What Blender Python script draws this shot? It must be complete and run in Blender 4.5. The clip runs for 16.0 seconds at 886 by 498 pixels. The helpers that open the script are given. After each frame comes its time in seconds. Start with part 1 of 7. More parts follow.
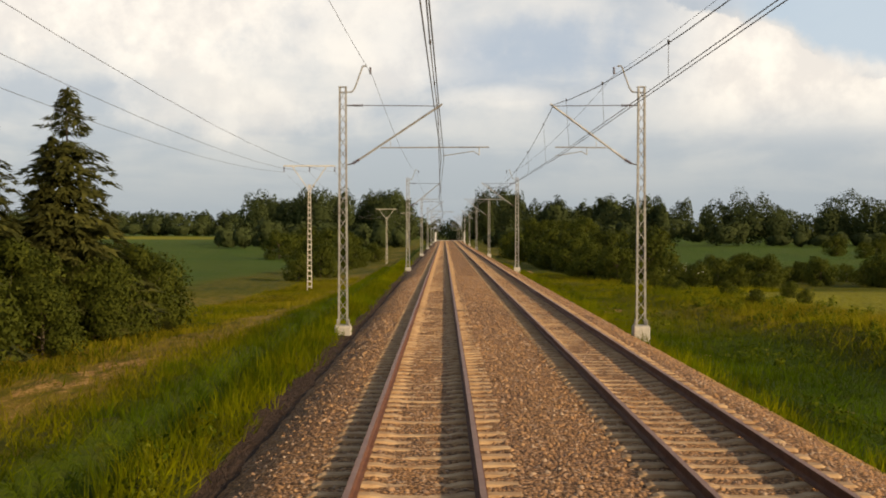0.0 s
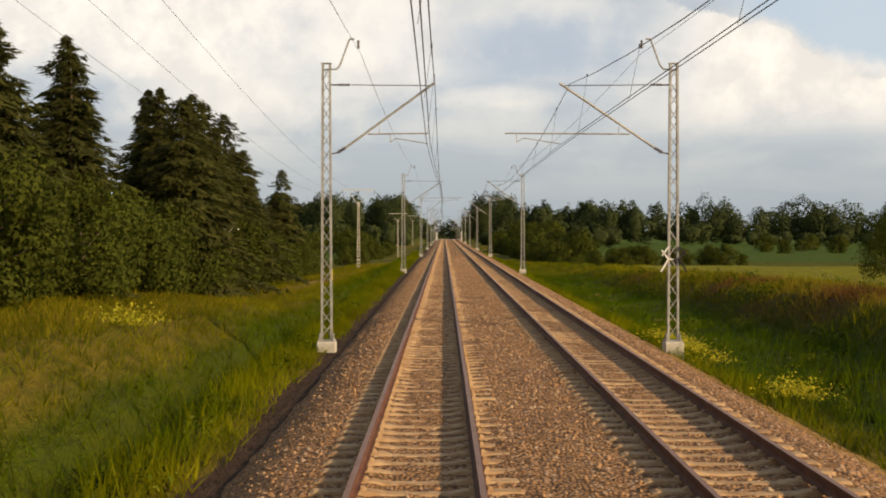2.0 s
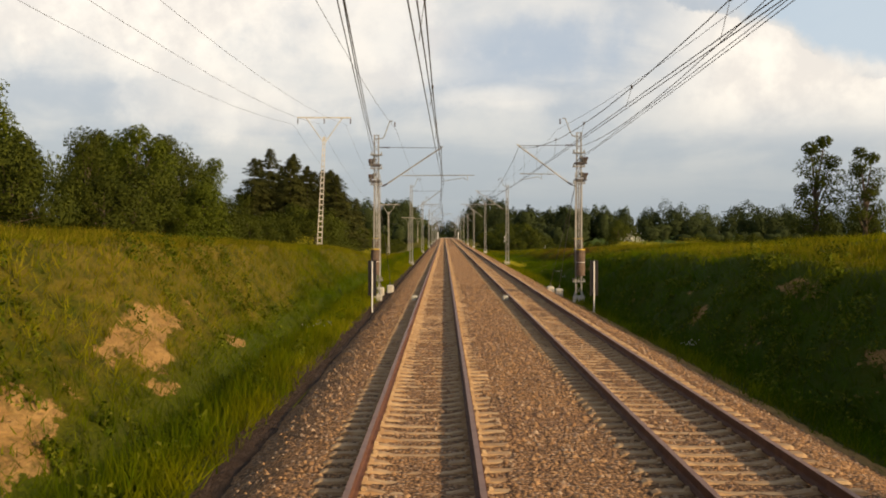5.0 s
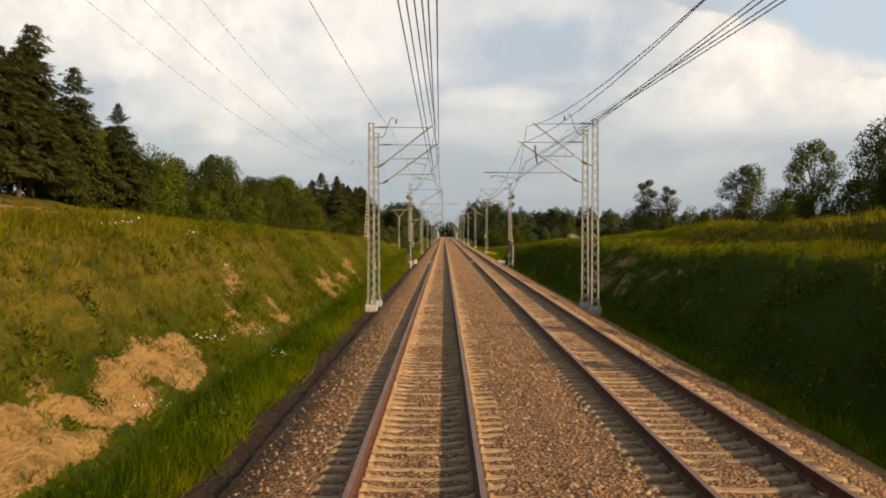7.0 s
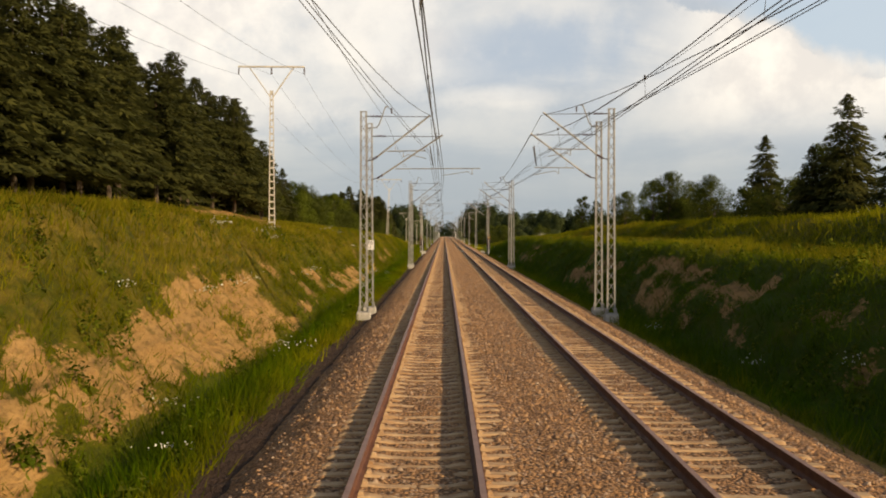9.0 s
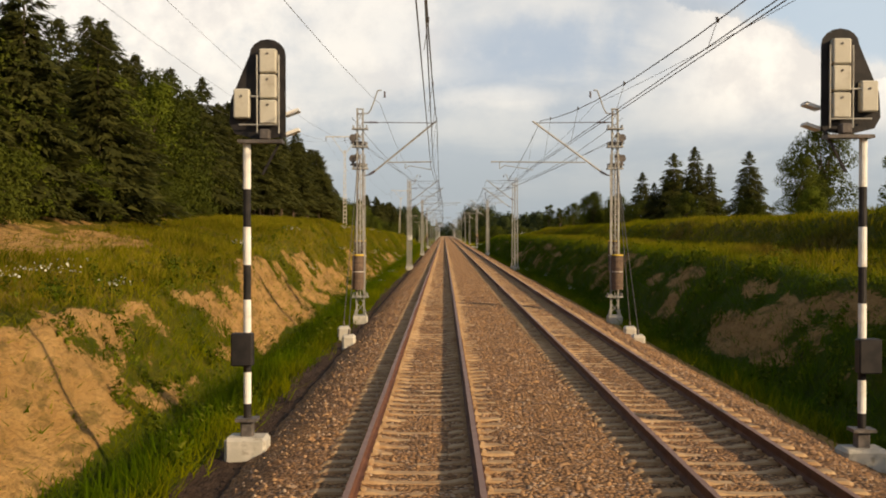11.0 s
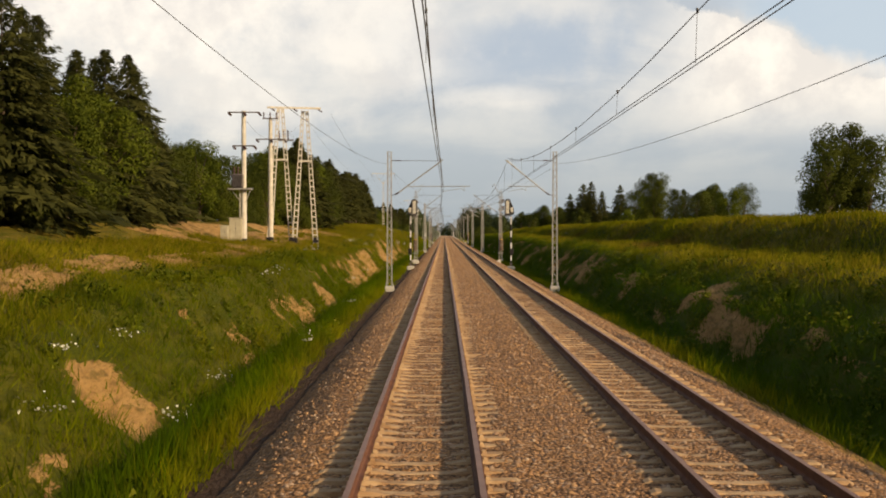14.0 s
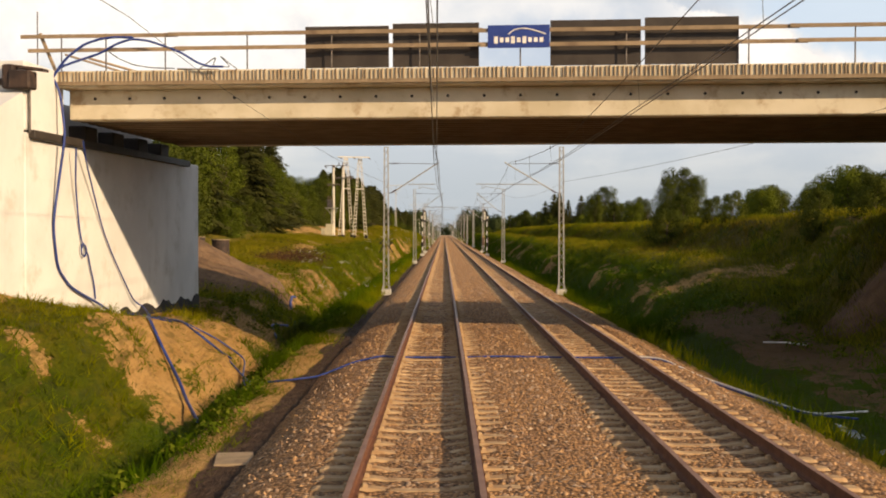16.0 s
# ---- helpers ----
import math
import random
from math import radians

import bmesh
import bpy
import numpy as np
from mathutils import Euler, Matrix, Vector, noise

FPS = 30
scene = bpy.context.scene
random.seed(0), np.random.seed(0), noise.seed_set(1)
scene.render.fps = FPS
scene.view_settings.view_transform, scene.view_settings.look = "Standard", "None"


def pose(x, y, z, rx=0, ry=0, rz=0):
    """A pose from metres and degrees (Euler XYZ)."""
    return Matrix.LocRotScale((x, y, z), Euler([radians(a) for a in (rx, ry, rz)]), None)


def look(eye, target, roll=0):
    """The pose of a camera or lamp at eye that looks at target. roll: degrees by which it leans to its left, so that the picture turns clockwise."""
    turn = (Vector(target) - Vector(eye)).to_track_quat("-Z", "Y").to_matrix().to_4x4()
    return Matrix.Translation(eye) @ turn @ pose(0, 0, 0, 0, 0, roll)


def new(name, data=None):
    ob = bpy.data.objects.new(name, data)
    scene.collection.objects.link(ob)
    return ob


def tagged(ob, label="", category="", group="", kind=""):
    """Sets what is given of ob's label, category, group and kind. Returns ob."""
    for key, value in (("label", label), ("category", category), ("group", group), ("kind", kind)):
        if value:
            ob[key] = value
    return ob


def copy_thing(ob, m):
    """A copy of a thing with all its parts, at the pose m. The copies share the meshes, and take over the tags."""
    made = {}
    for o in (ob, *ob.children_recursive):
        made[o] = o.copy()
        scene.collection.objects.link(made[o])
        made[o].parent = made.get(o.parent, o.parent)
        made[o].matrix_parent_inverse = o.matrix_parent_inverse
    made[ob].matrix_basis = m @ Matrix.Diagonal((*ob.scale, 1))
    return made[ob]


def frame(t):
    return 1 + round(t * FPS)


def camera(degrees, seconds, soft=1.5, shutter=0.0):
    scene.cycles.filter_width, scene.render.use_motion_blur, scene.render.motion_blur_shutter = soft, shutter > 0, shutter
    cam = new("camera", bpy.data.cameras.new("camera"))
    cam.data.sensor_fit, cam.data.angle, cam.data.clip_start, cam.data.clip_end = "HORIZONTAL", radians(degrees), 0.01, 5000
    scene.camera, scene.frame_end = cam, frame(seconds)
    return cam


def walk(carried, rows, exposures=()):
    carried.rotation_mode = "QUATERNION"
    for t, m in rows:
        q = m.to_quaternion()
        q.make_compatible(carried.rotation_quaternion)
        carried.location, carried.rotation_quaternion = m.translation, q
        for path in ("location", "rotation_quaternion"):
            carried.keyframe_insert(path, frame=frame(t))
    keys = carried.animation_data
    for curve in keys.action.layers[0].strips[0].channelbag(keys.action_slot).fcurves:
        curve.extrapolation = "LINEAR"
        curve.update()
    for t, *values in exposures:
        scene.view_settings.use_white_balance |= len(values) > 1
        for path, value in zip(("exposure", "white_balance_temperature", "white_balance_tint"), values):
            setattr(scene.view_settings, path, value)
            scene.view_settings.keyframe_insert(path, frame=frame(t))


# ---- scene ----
# ---------------- camera: looks back along the line while the train draws away ----------------
SPEED = 31.0
cam = camera(40.95, 16.0, 1.9)
PATH = [(t, pose(0.316, -SPEED * t, 2.88, 89.154, 0, 0.036)) for t in (0, 2, 4, 6, 8, 10, 12, 14, 16)]
walk(cam, PATH, [(0, 0.0, 7050, 11), (14.5, 0.0, 7050, 11), (15.5, -0.20, 7050, 12), (16, 0.26, 7050, 13)])

# ---------------- light ----------------
SUN_EL, SUN_AZ = radians(21), radians(127)      # azimuth from +Y towards +X
sun_dir = Vector((math.sin(SUN_AZ) * math.cos(SUN_EL), math.cos(SUN_AZ) * math.cos(SUN_EL), math.sin(SUN_EL)))
sun = new("sun", bpy.data.lights.new("sun", "SUN"))
sun.data.energy, sun.data.angle, sun.data.color = 5.0, radians(0.9), (1.0, 0.76, 0.48)
sun.matrix_world = look(sun_dir * 100, (0, 0, 0))


class Graph:
    """Short way to write node trees."""
    def __init__(self, tree):
        self.t = tree
        tree.nodes.clear()

    def n(self, kind, ins=None, **props):
        node = self.t.nodes.new(kind)
        if "operation" in props:
            node.operation = props["operation"]
        if "use_clamp" in props:
            node.use_clamp = props["use_clamp"]
        if "interpolation_type" in props:
            node.interpolation_type = props["interpolation_type"]
        if "data_type" in props:
            node.data_type = props["data_type"]
        if "attribute_name" in props:
            node.attribute_name = props["attribute_name"]
        if "sky_type" in props:
            node.sky_type, node.sun_disc = props["sky_type"], props["sun_disc"]
            node.sun_elevation, node.sun_rotation = props["sun_elevation"], props["sun_rotation"]
            node.air_density, node.dust_density = props["air_density"], props["dust_density"]
        for k, v in (ins or {}).items():
            if isinstance(v, bpy.types.NodeSocket):
                self.t.links.new(v, node.inputs[k])
            else:
                node.inputs[k].default_value = v
        return node

    def math(self, op, a, b=0.0, c=None, clamp=False):
        ins = {0: a, 1: b}
        if c is not None:
            ins[2] = c
        return self.n("ShaderNodeMath", ins, operation=op, use_clamp=clamp).outputs[0]

    def ramp(self, fac, lo, hi, smooth=True):
        return self.n("ShaderNodeMapRange", {0: fac, 1: lo, 2: hi, 3: 0.0, 4: 1.0},
                      interpolation_type="SMOOTHSTEP" if smooth else "LINEAR").outputs[0]

    def mix(self, fac, a, b):
        node = self.n("ShaderNodeMix", data_type="RGBA")
        for sock, v in ((node.inputs[0], fac), (node.inputs[6], a), (node.inputs[7], b)):
            if isinstance(v, bpy.types.NodeSocket):
                self.t.links.new(v, sock)
            else:
                sock.default_value = (*v, 1.0) if isinstance(v, tuple) and len(v) == 3 else v
        return node.outputs[2]

    def noise(self, vec, scale, detail=4.0, rough=0.55, out=0, dist=0.0):
        return self.n("ShaderNodeTexNoise", {"Vector": vec, "Scale": scale, "Detail": detail, "Roughness": rough, "Distortion": dist}).outputs[out]


def make_world():
    w = bpy.data.worlds.new("sky")
    scene.world = w
    w.use_nodes = True
    g = Graph(w.node_tree)
    d = g.n("ShaderNodeTexCoord").outputs["Generated"]
    sep = g.n("ShaderNodeSeparateXYZ", {0: d})
    x, y, z = sep.outputs
    up = g.math("MAXIMUM", z, 0.0)
    sky = g.n("ShaderNodeTexSky", sky_type="NISHITA", sun_disc=False, sun_elevation=SUN_EL, sun_rotation=SUN_AZ,
              air_density=1.2, dust_density=2.0)
    # cloud layer: noise on a flattened dome, so that clouds shrink towards the horizon
    den = g.math("ADD", up, 0.16)
    u, v = g.math("DIVIDE", x, den), g.math("DIVIDE", y, den)
    p = g.n("ShaderNodeCombineXYZ", {0: u, 1: v, 2: 0.0}).outputs[0]
    big = g.noise(p, 1.15, 6.0, 0.55, dist=0.4)
    fine = g.noise(d, 9.0, 8.0, 0.6)
    cover = g.ramp(g.math("MULTIPLY_ADD", fine, 0.5, big), 0.60, 0.88)
    # heaped cloud to the right of the line, and a bright veil high up
    def heap(cx, cz, sx, sz, edge):
        a = g.math("DIVIDE", g.math("SUBTRACT", x, cx), sx)
        b = g.math("DIVIDE", g.math("SUBTRACT", z, cz), sz)
        r = g.math("SQRT", g.math("ADD", g.math("MULTIPLY", a, a), g.math("MULTIPLY", b, b)))
        r = g.math("MULTIPLY_ADD", g.math("SUBTRACT", g.noise(d, 13.0, 8.0, 0.62), 0.5), edge, r)
        front = g.ramp(y, 0.0, 0.3)
        return g.math("MULTIPLY", g.ramp(r, 1.45, 0.45), front)
    # cumulus bank whose crisp top slopes down to the right, open pale blue above it
    top = g.math("MULTIPLY_ADD", x, -0.5, 0.292)
    top = g.math("MULTIPLY_ADD", g.math("SUBTRACT", g.noise(d, 15.0, 7.0, 0.58), 0.5), 0.085, top)
    over = g.math("SUBTRACT", top, z)
    front = g.ramp(y, 0.0, 0.3)
    h1 = g.math("MULTIPLY", g.math("MULTIPLY", g.ramp(over, -0.001, 0.005), g.ramp(z, 0.060, 0.125)), g.math("MULTIPLY", g.ramp(x, 0.15, 0.24), front))
    clear = g.math("MULTIPLY", g.math("MULTIPLY", g.ramp(over, 0.0, -0.012), g.ramp(x, 0.20, 0.27)), g.math("MULTIPLY", g.ramp(z, 0.30, 0.20), front))
    h2 = heap(0.30, 0.125, 0.05, 0.018, 2.2)
    h3 = heap(-0.23, 0.178, 0.15, 0.045, 2.4)
    h4 = g.math("MULTIPLY", heap(-0.175, 0.100, 0.085, 0.026, 2.8), 0.55)
    h5 = g.math("MULTIPLY", heap(-0.06, 0.160, 0.10, 0.040, 2.8), 0.65)
    h6 = g.math("MULTIPLY", heap(0.05, 0.112, 0.07, 0.010, 3.0), 0.40)
    heaps = g.math("MAXIMUM", g.math("MAXIMUM", h1, h2), g.math("MAXIMUM", h3, g.math("MAXIMUM", h4, g.math("MAXIMUM", h5, h6))))
    grey = g.mix(cover, (0.50, 0.57, 0.67), (0.80, 0.81, 0.82))
    grey = g.mix(g.math("MULTIPLY", heap(0.06, 0.150, 0.10, 0.034, 2.4), 0.85), grey, (0.43, 0.53, 0.68))
    grey = g.mix(g.ramp(up, 0.13, 0.0), grey, (0.41, 0.49, 0.57))
    blue = g.mix(g.math("MULTIPLY", clear, 0.85), grey, (0.52, 0.66, 0.82))
    white = g.mix(g.ramp(g.noise(d, 22.0, 7.0, 0.6), 0.35, 0.65), (0.88, 0.85, 0.83), (1.12, 1.07, 1.00))
    cloud = g.mix(heaps, blue, white)
    b1 = g.n("ShaderNodeBackground", {"Color": sky.outputs[0], "Strength": 0.10})
    b2 = g.n("ShaderNodeBackground", {"Color": cloud, "Strength": 1.06})
    closed = g.math("MULTIPLY_ADD", g.ramp(up, 0.55, 0.25), 0.72, 0.14)
    m = g.n("ShaderNodeMixShader", {0: closed, 1: b1.outputs[0], 2: b2.outputs[0]})
    g.n("ShaderNodeOutputWorld", {"Surface": m.outputs[0]})


make_world()


# ---------------- materials ----------------
def principled(name, build, rough=0.8, metal=0.0, bump=None, spec=0.3):
    """build(g, p) -> colour socket or tuple, and optionally a height socket."""
    m = bpy.data.materials.new(name)
    m.use_nodes = True
    g = Graph(m.node_tree)
    p = g.n("ShaderNodeTexCoord").outputs["Object"]
    res = build(g, p)
    col, height = res if isinstance(res, tuple) and len(res) == 2 else (res, None)
    sh = g.n("ShaderNodeBsdfPrincipled", {"Roughness": rough, "Metallic": metal, "Specular IOR Level": spec})
    if isinstance(col, tuple):
        sh.inputs["Base Color"].default_value = (*col, 1)
    else:
        g.t.links.new(col, sh.inputs["Base Color"])
    if height is not None:
        bm_ = g.n("ShaderNodeBump", {"Height": height, "Strength": bump[0], "Distance": bump[1]})
        g.t.links.new(bm_.outputs[0], sh.inputs["Normal"])
    g.n("ShaderNodeOutputMaterial", {"Surface": sh.outputs[0]})
    return m


def two_tone(a, b, scale, c=None, scale2=None, lo=0.35, hi=0.65, world=False, island=0.0, objvar=0.0):
    def build(g, p):
        if world:
            p = g.n("ShaderNodeNewGeometry").outputs["Position"]
        n1 = g.noise(p, scale, 5.0)
        col = g.mix(g.ramp(n1, lo, hi), a, b)
        if c:
            col = g.mix(g.ramp(g.noise(p, scale2, 6.0, 0.65), 0.5, 0.72), col, c)
        if island:
            r = g.n("ShaderNodeNewGeometry").outputs["Random Per Island"]
            col = g.n("ShaderNodeHueSaturation", {"Color": col, "Value": g.math("MULTIPLY_ADD", r, island, 1 - island / 2),
                                                  "Hue": g.math("MULTIPLY_ADD", r, 0.03, 0.485)}).outputs[0]
        if objvar:
            r = g.n("ShaderNodeObjectInfo").outputs["Random"]
            col = g.n("ShaderNodeHueSaturation", {"Color": col, "Value": g.math("MULTIPLY_ADD", r, objvar, 1 - objvar / 2)}).outputs[0]
        return col, g.noise(p, scale * 6 if not scale2 else scale2 * 3, 4.0)
    return build


M = {}
M["steel"] = principled("galvanised_steel", two_tone((0.31, 0.305, 0.285), (0.42, 0.415, 0.385), 5.0, (0.22, 0.20, 0.18), 2.0), 0.55, 0.35, (0.15, 0.004))
M["dark_steel"] = principled("weathered_steel", two_tone((0.10, 0.09, 0.085), (0.17, 0.15, 0.14), 9.0), 0.6, 0.4, (0.2, 0.003))
M["wire"] = principled("wire_metal", two_tone((0.10, 0.095, 0.09), (0.15, 0.14, 0.13), 1.0), 0.6, 0.3, (0.0, 0.001))
M["insulator"] = principled("insulator_brown", two_tone((0.06, 0.035, 0.03), (0.10, 0.06, 0.05), 20.0), 0.3, 0.0, (0.0, 0.001))
M["concrete"] = principled("concrete", two_tone((0.42, 0.40, 0.35), (0.55, 0.52, 0.46), 3.0, (0.26, 0.24, 0.20), 5.0), 0.9, 0.0, (0.4, 0.01))
M["pole"] = principled("pole_concrete", two_tone((0.50, 0.47, 0.40), (0.62, 0.58, 0.50), 2.0, (0.36, 0.33, 0.28), 3.0), 0.85, 0.0, (0.3, 0.01))
M["sleeper"] = principled("sleeper_concrete", two_tone((0.36, 0.232, 0.125), (0.48, 0.335, 0.190), 4.0, (0.28, 0.155, 0.068), 2.2, world=True, objvar=0.2), 0.9, 0.0, (0.5, 0.01))
M["rail_side"] = principled("rusty_rail", two_tone((0.115, 0.045, 0.024), (0.165, 0.070, 0.036), 3.0, (0.09, 0.04, 0.024), 14.0), 0.75, 0.05, (0.3, 0.003))
M["rail_head"] = principled("worn_rail_head", two_tone((0.19, 0.105, 0.076), (0.25, 0.145, 0.105), 2.0), 0.5, 0.12, (0.05, 0.001))
M["white"] = principled("white_paint", two_tone((0.72, 0.71, 0.67), (0.80, 0.79, 0.76), 6.0, (0.55, 0.52, 0.46), 4.0), 0.6, 0.0, (0.1, 0.003))
M["cabinet_beige"] = principled("beige_paint", two_tone((0.36, 0.33, 0.235), (0.42, 0.385, 0.28), 3.0, (0.28, 0.25, 0.18), 2.0), 0.65, 0.0, (0.1, 0.003))
M["cabinet"] = principled("grey_beige_paint", two_tone((0.46, 0.44, 0.37), (0.52, 0.50, 0.43), 3.0, (0.36, 0.33, 0.27), 2.0), 0.6, 0.0, (0.1, 0.003))
M["black"] = principled("black_paint", two_tone((0.012, 0.011, 0.012), (0.025, 0.022, 0.022), 6.0), 0.6, 0.0, (0.1, 0.003))
M["yellow"] = principled("yellow_paint", two_tone((0.75, 0.52, 0.04), (0.68, 0.46, 0.05), 8.0), 0.6, 0.0, (0.1, 0.003))
M["weight"] = principled("rusty_weight", two_tone((0.13, 0.09, 0.07), (0.18, 0.125, 0.09), 6.0, (0.09, 0.06, 0.05), 9.0, objvar=0.3), 0.85, 0.1, (0.4, 0.006))
M["bark"] = principled("bark", two_tone((0.07, 0.05, 0.035), (0.13, 0.10, 0.07), 6.0), 0.95, 0.0, (0.8, 0.03))
M["deck_concrete"] = principled("bridge_concrete", two_tone((0.50, 0.44, 0.32), (0.60, 0.54, 0.42), 0.9, (0.36, 0.27, 0.17), 1.6), 0.85, 0.0, (0.3, 0.01))
# brown tones far darker than the bridge concrete, for soffit and girders
M["deck_under"] = principled("deck_underside_brown", two_tone((0.10, 0.07, 0.045), (0.15, 0.105, 0.07), 1.2), 0.9, 0.0, (0.4, 0.01))
M["abutment"] = principled("abutment_white_concrete", two_tone((0.58, 0.58, 0.575), (0.66, 0.66, 0.65), 0.5, (0.50, 0.49, 0.46), 0.9), 0.85, 0.0, (0.2, 0.01))
M["timber"] = principled("raw_timber", two_tone((0.24, 0.175, 0.11), (0.32, 0.24, 0.155), 3.0, (0.17, 0.12, 0.08), 1.5, objvar=0.3), 0.85, 0.0, (0.3, 0.005))
M["panel"] = principled("dark_film_plywood", two_tone((0.035, 0.028, 0.024), (0.055, 0.045, 0.038), 1.5), 0.6, 0.0, (0.1, 0.003))
M["blue"] = principled("blue_sign_face", two_tone((0.02, 0.045, 0.22), (0.025, 0.055, 0.26), 2.0), 0.5, 0.0, (0.0, 0.002))
M["hose"] = principled("blue_hose", two_tone((0.018, 0.035, 0.16), (0.025, 0.05, 0.22), 5.0), 0.5, 0.0, (0.1, 0.003))
M["drum"] = principled("rusty_drum", two_tone((0.03, 0.022, 0.02), (0.07, 0.045, 0.035), 4.0), 0.7, 0.2, (0.2, 0.004))
M["water"] = principled("puddle", two_tone((0.05, 0.05, 0.045), (0.07, 0.065, 0.055), 1.0), 0.12, 0.0, (0.05, 0.004), 0.5)


def leaf_material(name, a, b, c, trans=0.25, island=0.55):
    m = bpy.data.materials.new(name)
    m.use_nodes = True
    g = Graph(m.node_tree)
    geo = g.n("ShaderNodeNewGeometry")
    r = geo.outputs["Random Per Island"]
    n = g.noise(geo.outputs["Position"], 0.35, 3.0)
    col = g.mix(g.ramp(n, 0.35, 0.65), a, b)
    col = g.mix(g.ramp(r, 0.55, 1.0), col, c)
    ob = g.n("ShaderNodeObjectInfo").outputs["Random"]
    val = g.math("ADD", g.math("MULTIPLY_ADD", r, island, 1 - island / 2), g.math("MULTIPLY_ADD", ob, 0.3, -0.15))
    col = g.n("ShaderNodeHueSaturation", {"Color": col, "Value": val}).outputs[0]
    d = g.n("ShaderNodeBsdfPrincipled", {"Base Color": col, "Roughness": 0.75, "Specular IOR Level": 0.07})
    t = g.n("ShaderNodeBsdfTranslucent", {"Color": col})
    mx = g.n("ShaderNodeMixShader", {0: trans, 1: d.outputs[0], 2: t.outputs[0]})
    g.n("ShaderNodeOutputMaterial", {"Surface": mx.outputs[0]})
    return m


def grass_material():
    m = bpy.data.materials.new("grass_blades")
    m.use_nodes = True
    g = Graph(m.node_tree)
    geo = g.n("ShaderNodeNewGeometry")
    r, p = geo.outputs["Random Per Island"], geo.outputs["Position"]
    dry = g.n("ShaderNodeAttribute", attribute_name="dry").outputs["Fac"]
    n = g.noise(p, 0.5, 6.0, 0.65)
    col = g.mix(g.ramp(n, 0.38, 0.62), (0.084, 0.126, 0.002), (0.195, 0.200, 0.003))
    # yellow of dry grass, which also paints the sunlit right bench
    col = g.mix(g.math("MULTIPLY", dry, g.ramp(r, 0.0, 0.9)), col, (0.270, 0.215, 0.016))
    red = g.n("ShaderNodeAttribute", attribute_name="red").outputs["Fac"]
    col = g.mix(red, col, (0.16, 0.075, 0.026))
    col = g.mix(g.math("MULTIPLY", g.ramp(r, 0.8, 1.0), 0.4), col, (0.19, 0.165, 0.018))
    lush_shade = g.n("ShaderNodeAttribute", attribute_name="lush_shade").outputs["Fac"]
    # deep green for lush growth, and for shade painted on slope and ditch
    col = g.mix(g.math("MULTIPLY", lush_shade, 0.95), col, (0.062, 0.112, 0.002))
    col = g.n("ShaderNodeHueSaturation", {"Color": col, "Value": g.math("MULTIPLY_ADD", r, 0.40, 0.80)}).outputs[0]
    patch = g.math("ADD", g.ramp(g.noise(p, 0.16, 4.0, 0.6), 0.36, 0.64), g.ramp(g.noise(p, 1.3, 4.0, 0.6), 0.36, 0.64))
    col = g.n("ShaderNodeHueSaturation", {"Color": col, "Value": g.math("MULTIPLY_ADD", patch, 0.42, 0.58)}).outputs[0]
    d = g.n("ShaderNodeBsdfPrincipled", {"Base Color": col, "Roughness": 0.8, "Specular IOR Level": 0.04})
    t = g.n("ShaderNodeBsdfTranslucent", {"Color": col})
    mx = g.n("ShaderNodeMixShader", {0: 0.4, 1: d.outputs[0], 2: t.outputs[0]})
    g.n("ShaderNodeOutputMaterial", {"Surface": mx.outputs[0]})
    return m


M["needles"] = leaf_material("spruce_needles", (0.050, 0.056, 0.016), (0.065, 0.069, 0.018), (0.080, 0.082, 0.020), 0.42, 0.3)
M["leaves"] = leaf_material("broad_leaves", (0.052, 0.066, 0.010), (0.067, 0.081, 0.011), (0.082, 0.095, 0.013), 0.40, 0.25)
M["leaves_bright"] = leaf_material("bright_leaves", (0.074, 0.098, 0.010), (0.092, 0.116, 0.011), (0.11, 0.13, 0.013), 0.40, 0.3)
# distance haze is put into the colour: twice the blue of the near leaves
M["leaves_far"] = leaf_material("hazed_far_leaves", (0.042, 0.058, 0.020), (0.052, 0.068, 0.023), (0.060, 0.076, 0.026), 0.2, 0.2)
M["blossom"] = leaf_material("white_blossom", (0.62, 0.62, 0.52), (0.70, 0.69, 0.58), (0.78, 0.76, 0.66), 0.2, 0.2)
M["yellow_flowers"] = leaf_material("yellow_flowers", (0.45, 0.40, 0.03), (0.52, 0.45, 0.03), (0.30, 0.34, 0.03), 0.2, 0.3)
M["grass"] = grass_material()
M["weeds"] = leaf_material("green_weeds", (0.075, 0.115, 0.006), (0.125, 0.155, 0.009), (0.17, 0.18, 0.018), 0.35, 0.5)
M["weed_red"] = leaf_material("reddish_weed", (0.085, 0.035, 0.024), (0.11, 0.05, 0.03), (0.09, 0.075, 0.025), 0.2, 0.4)


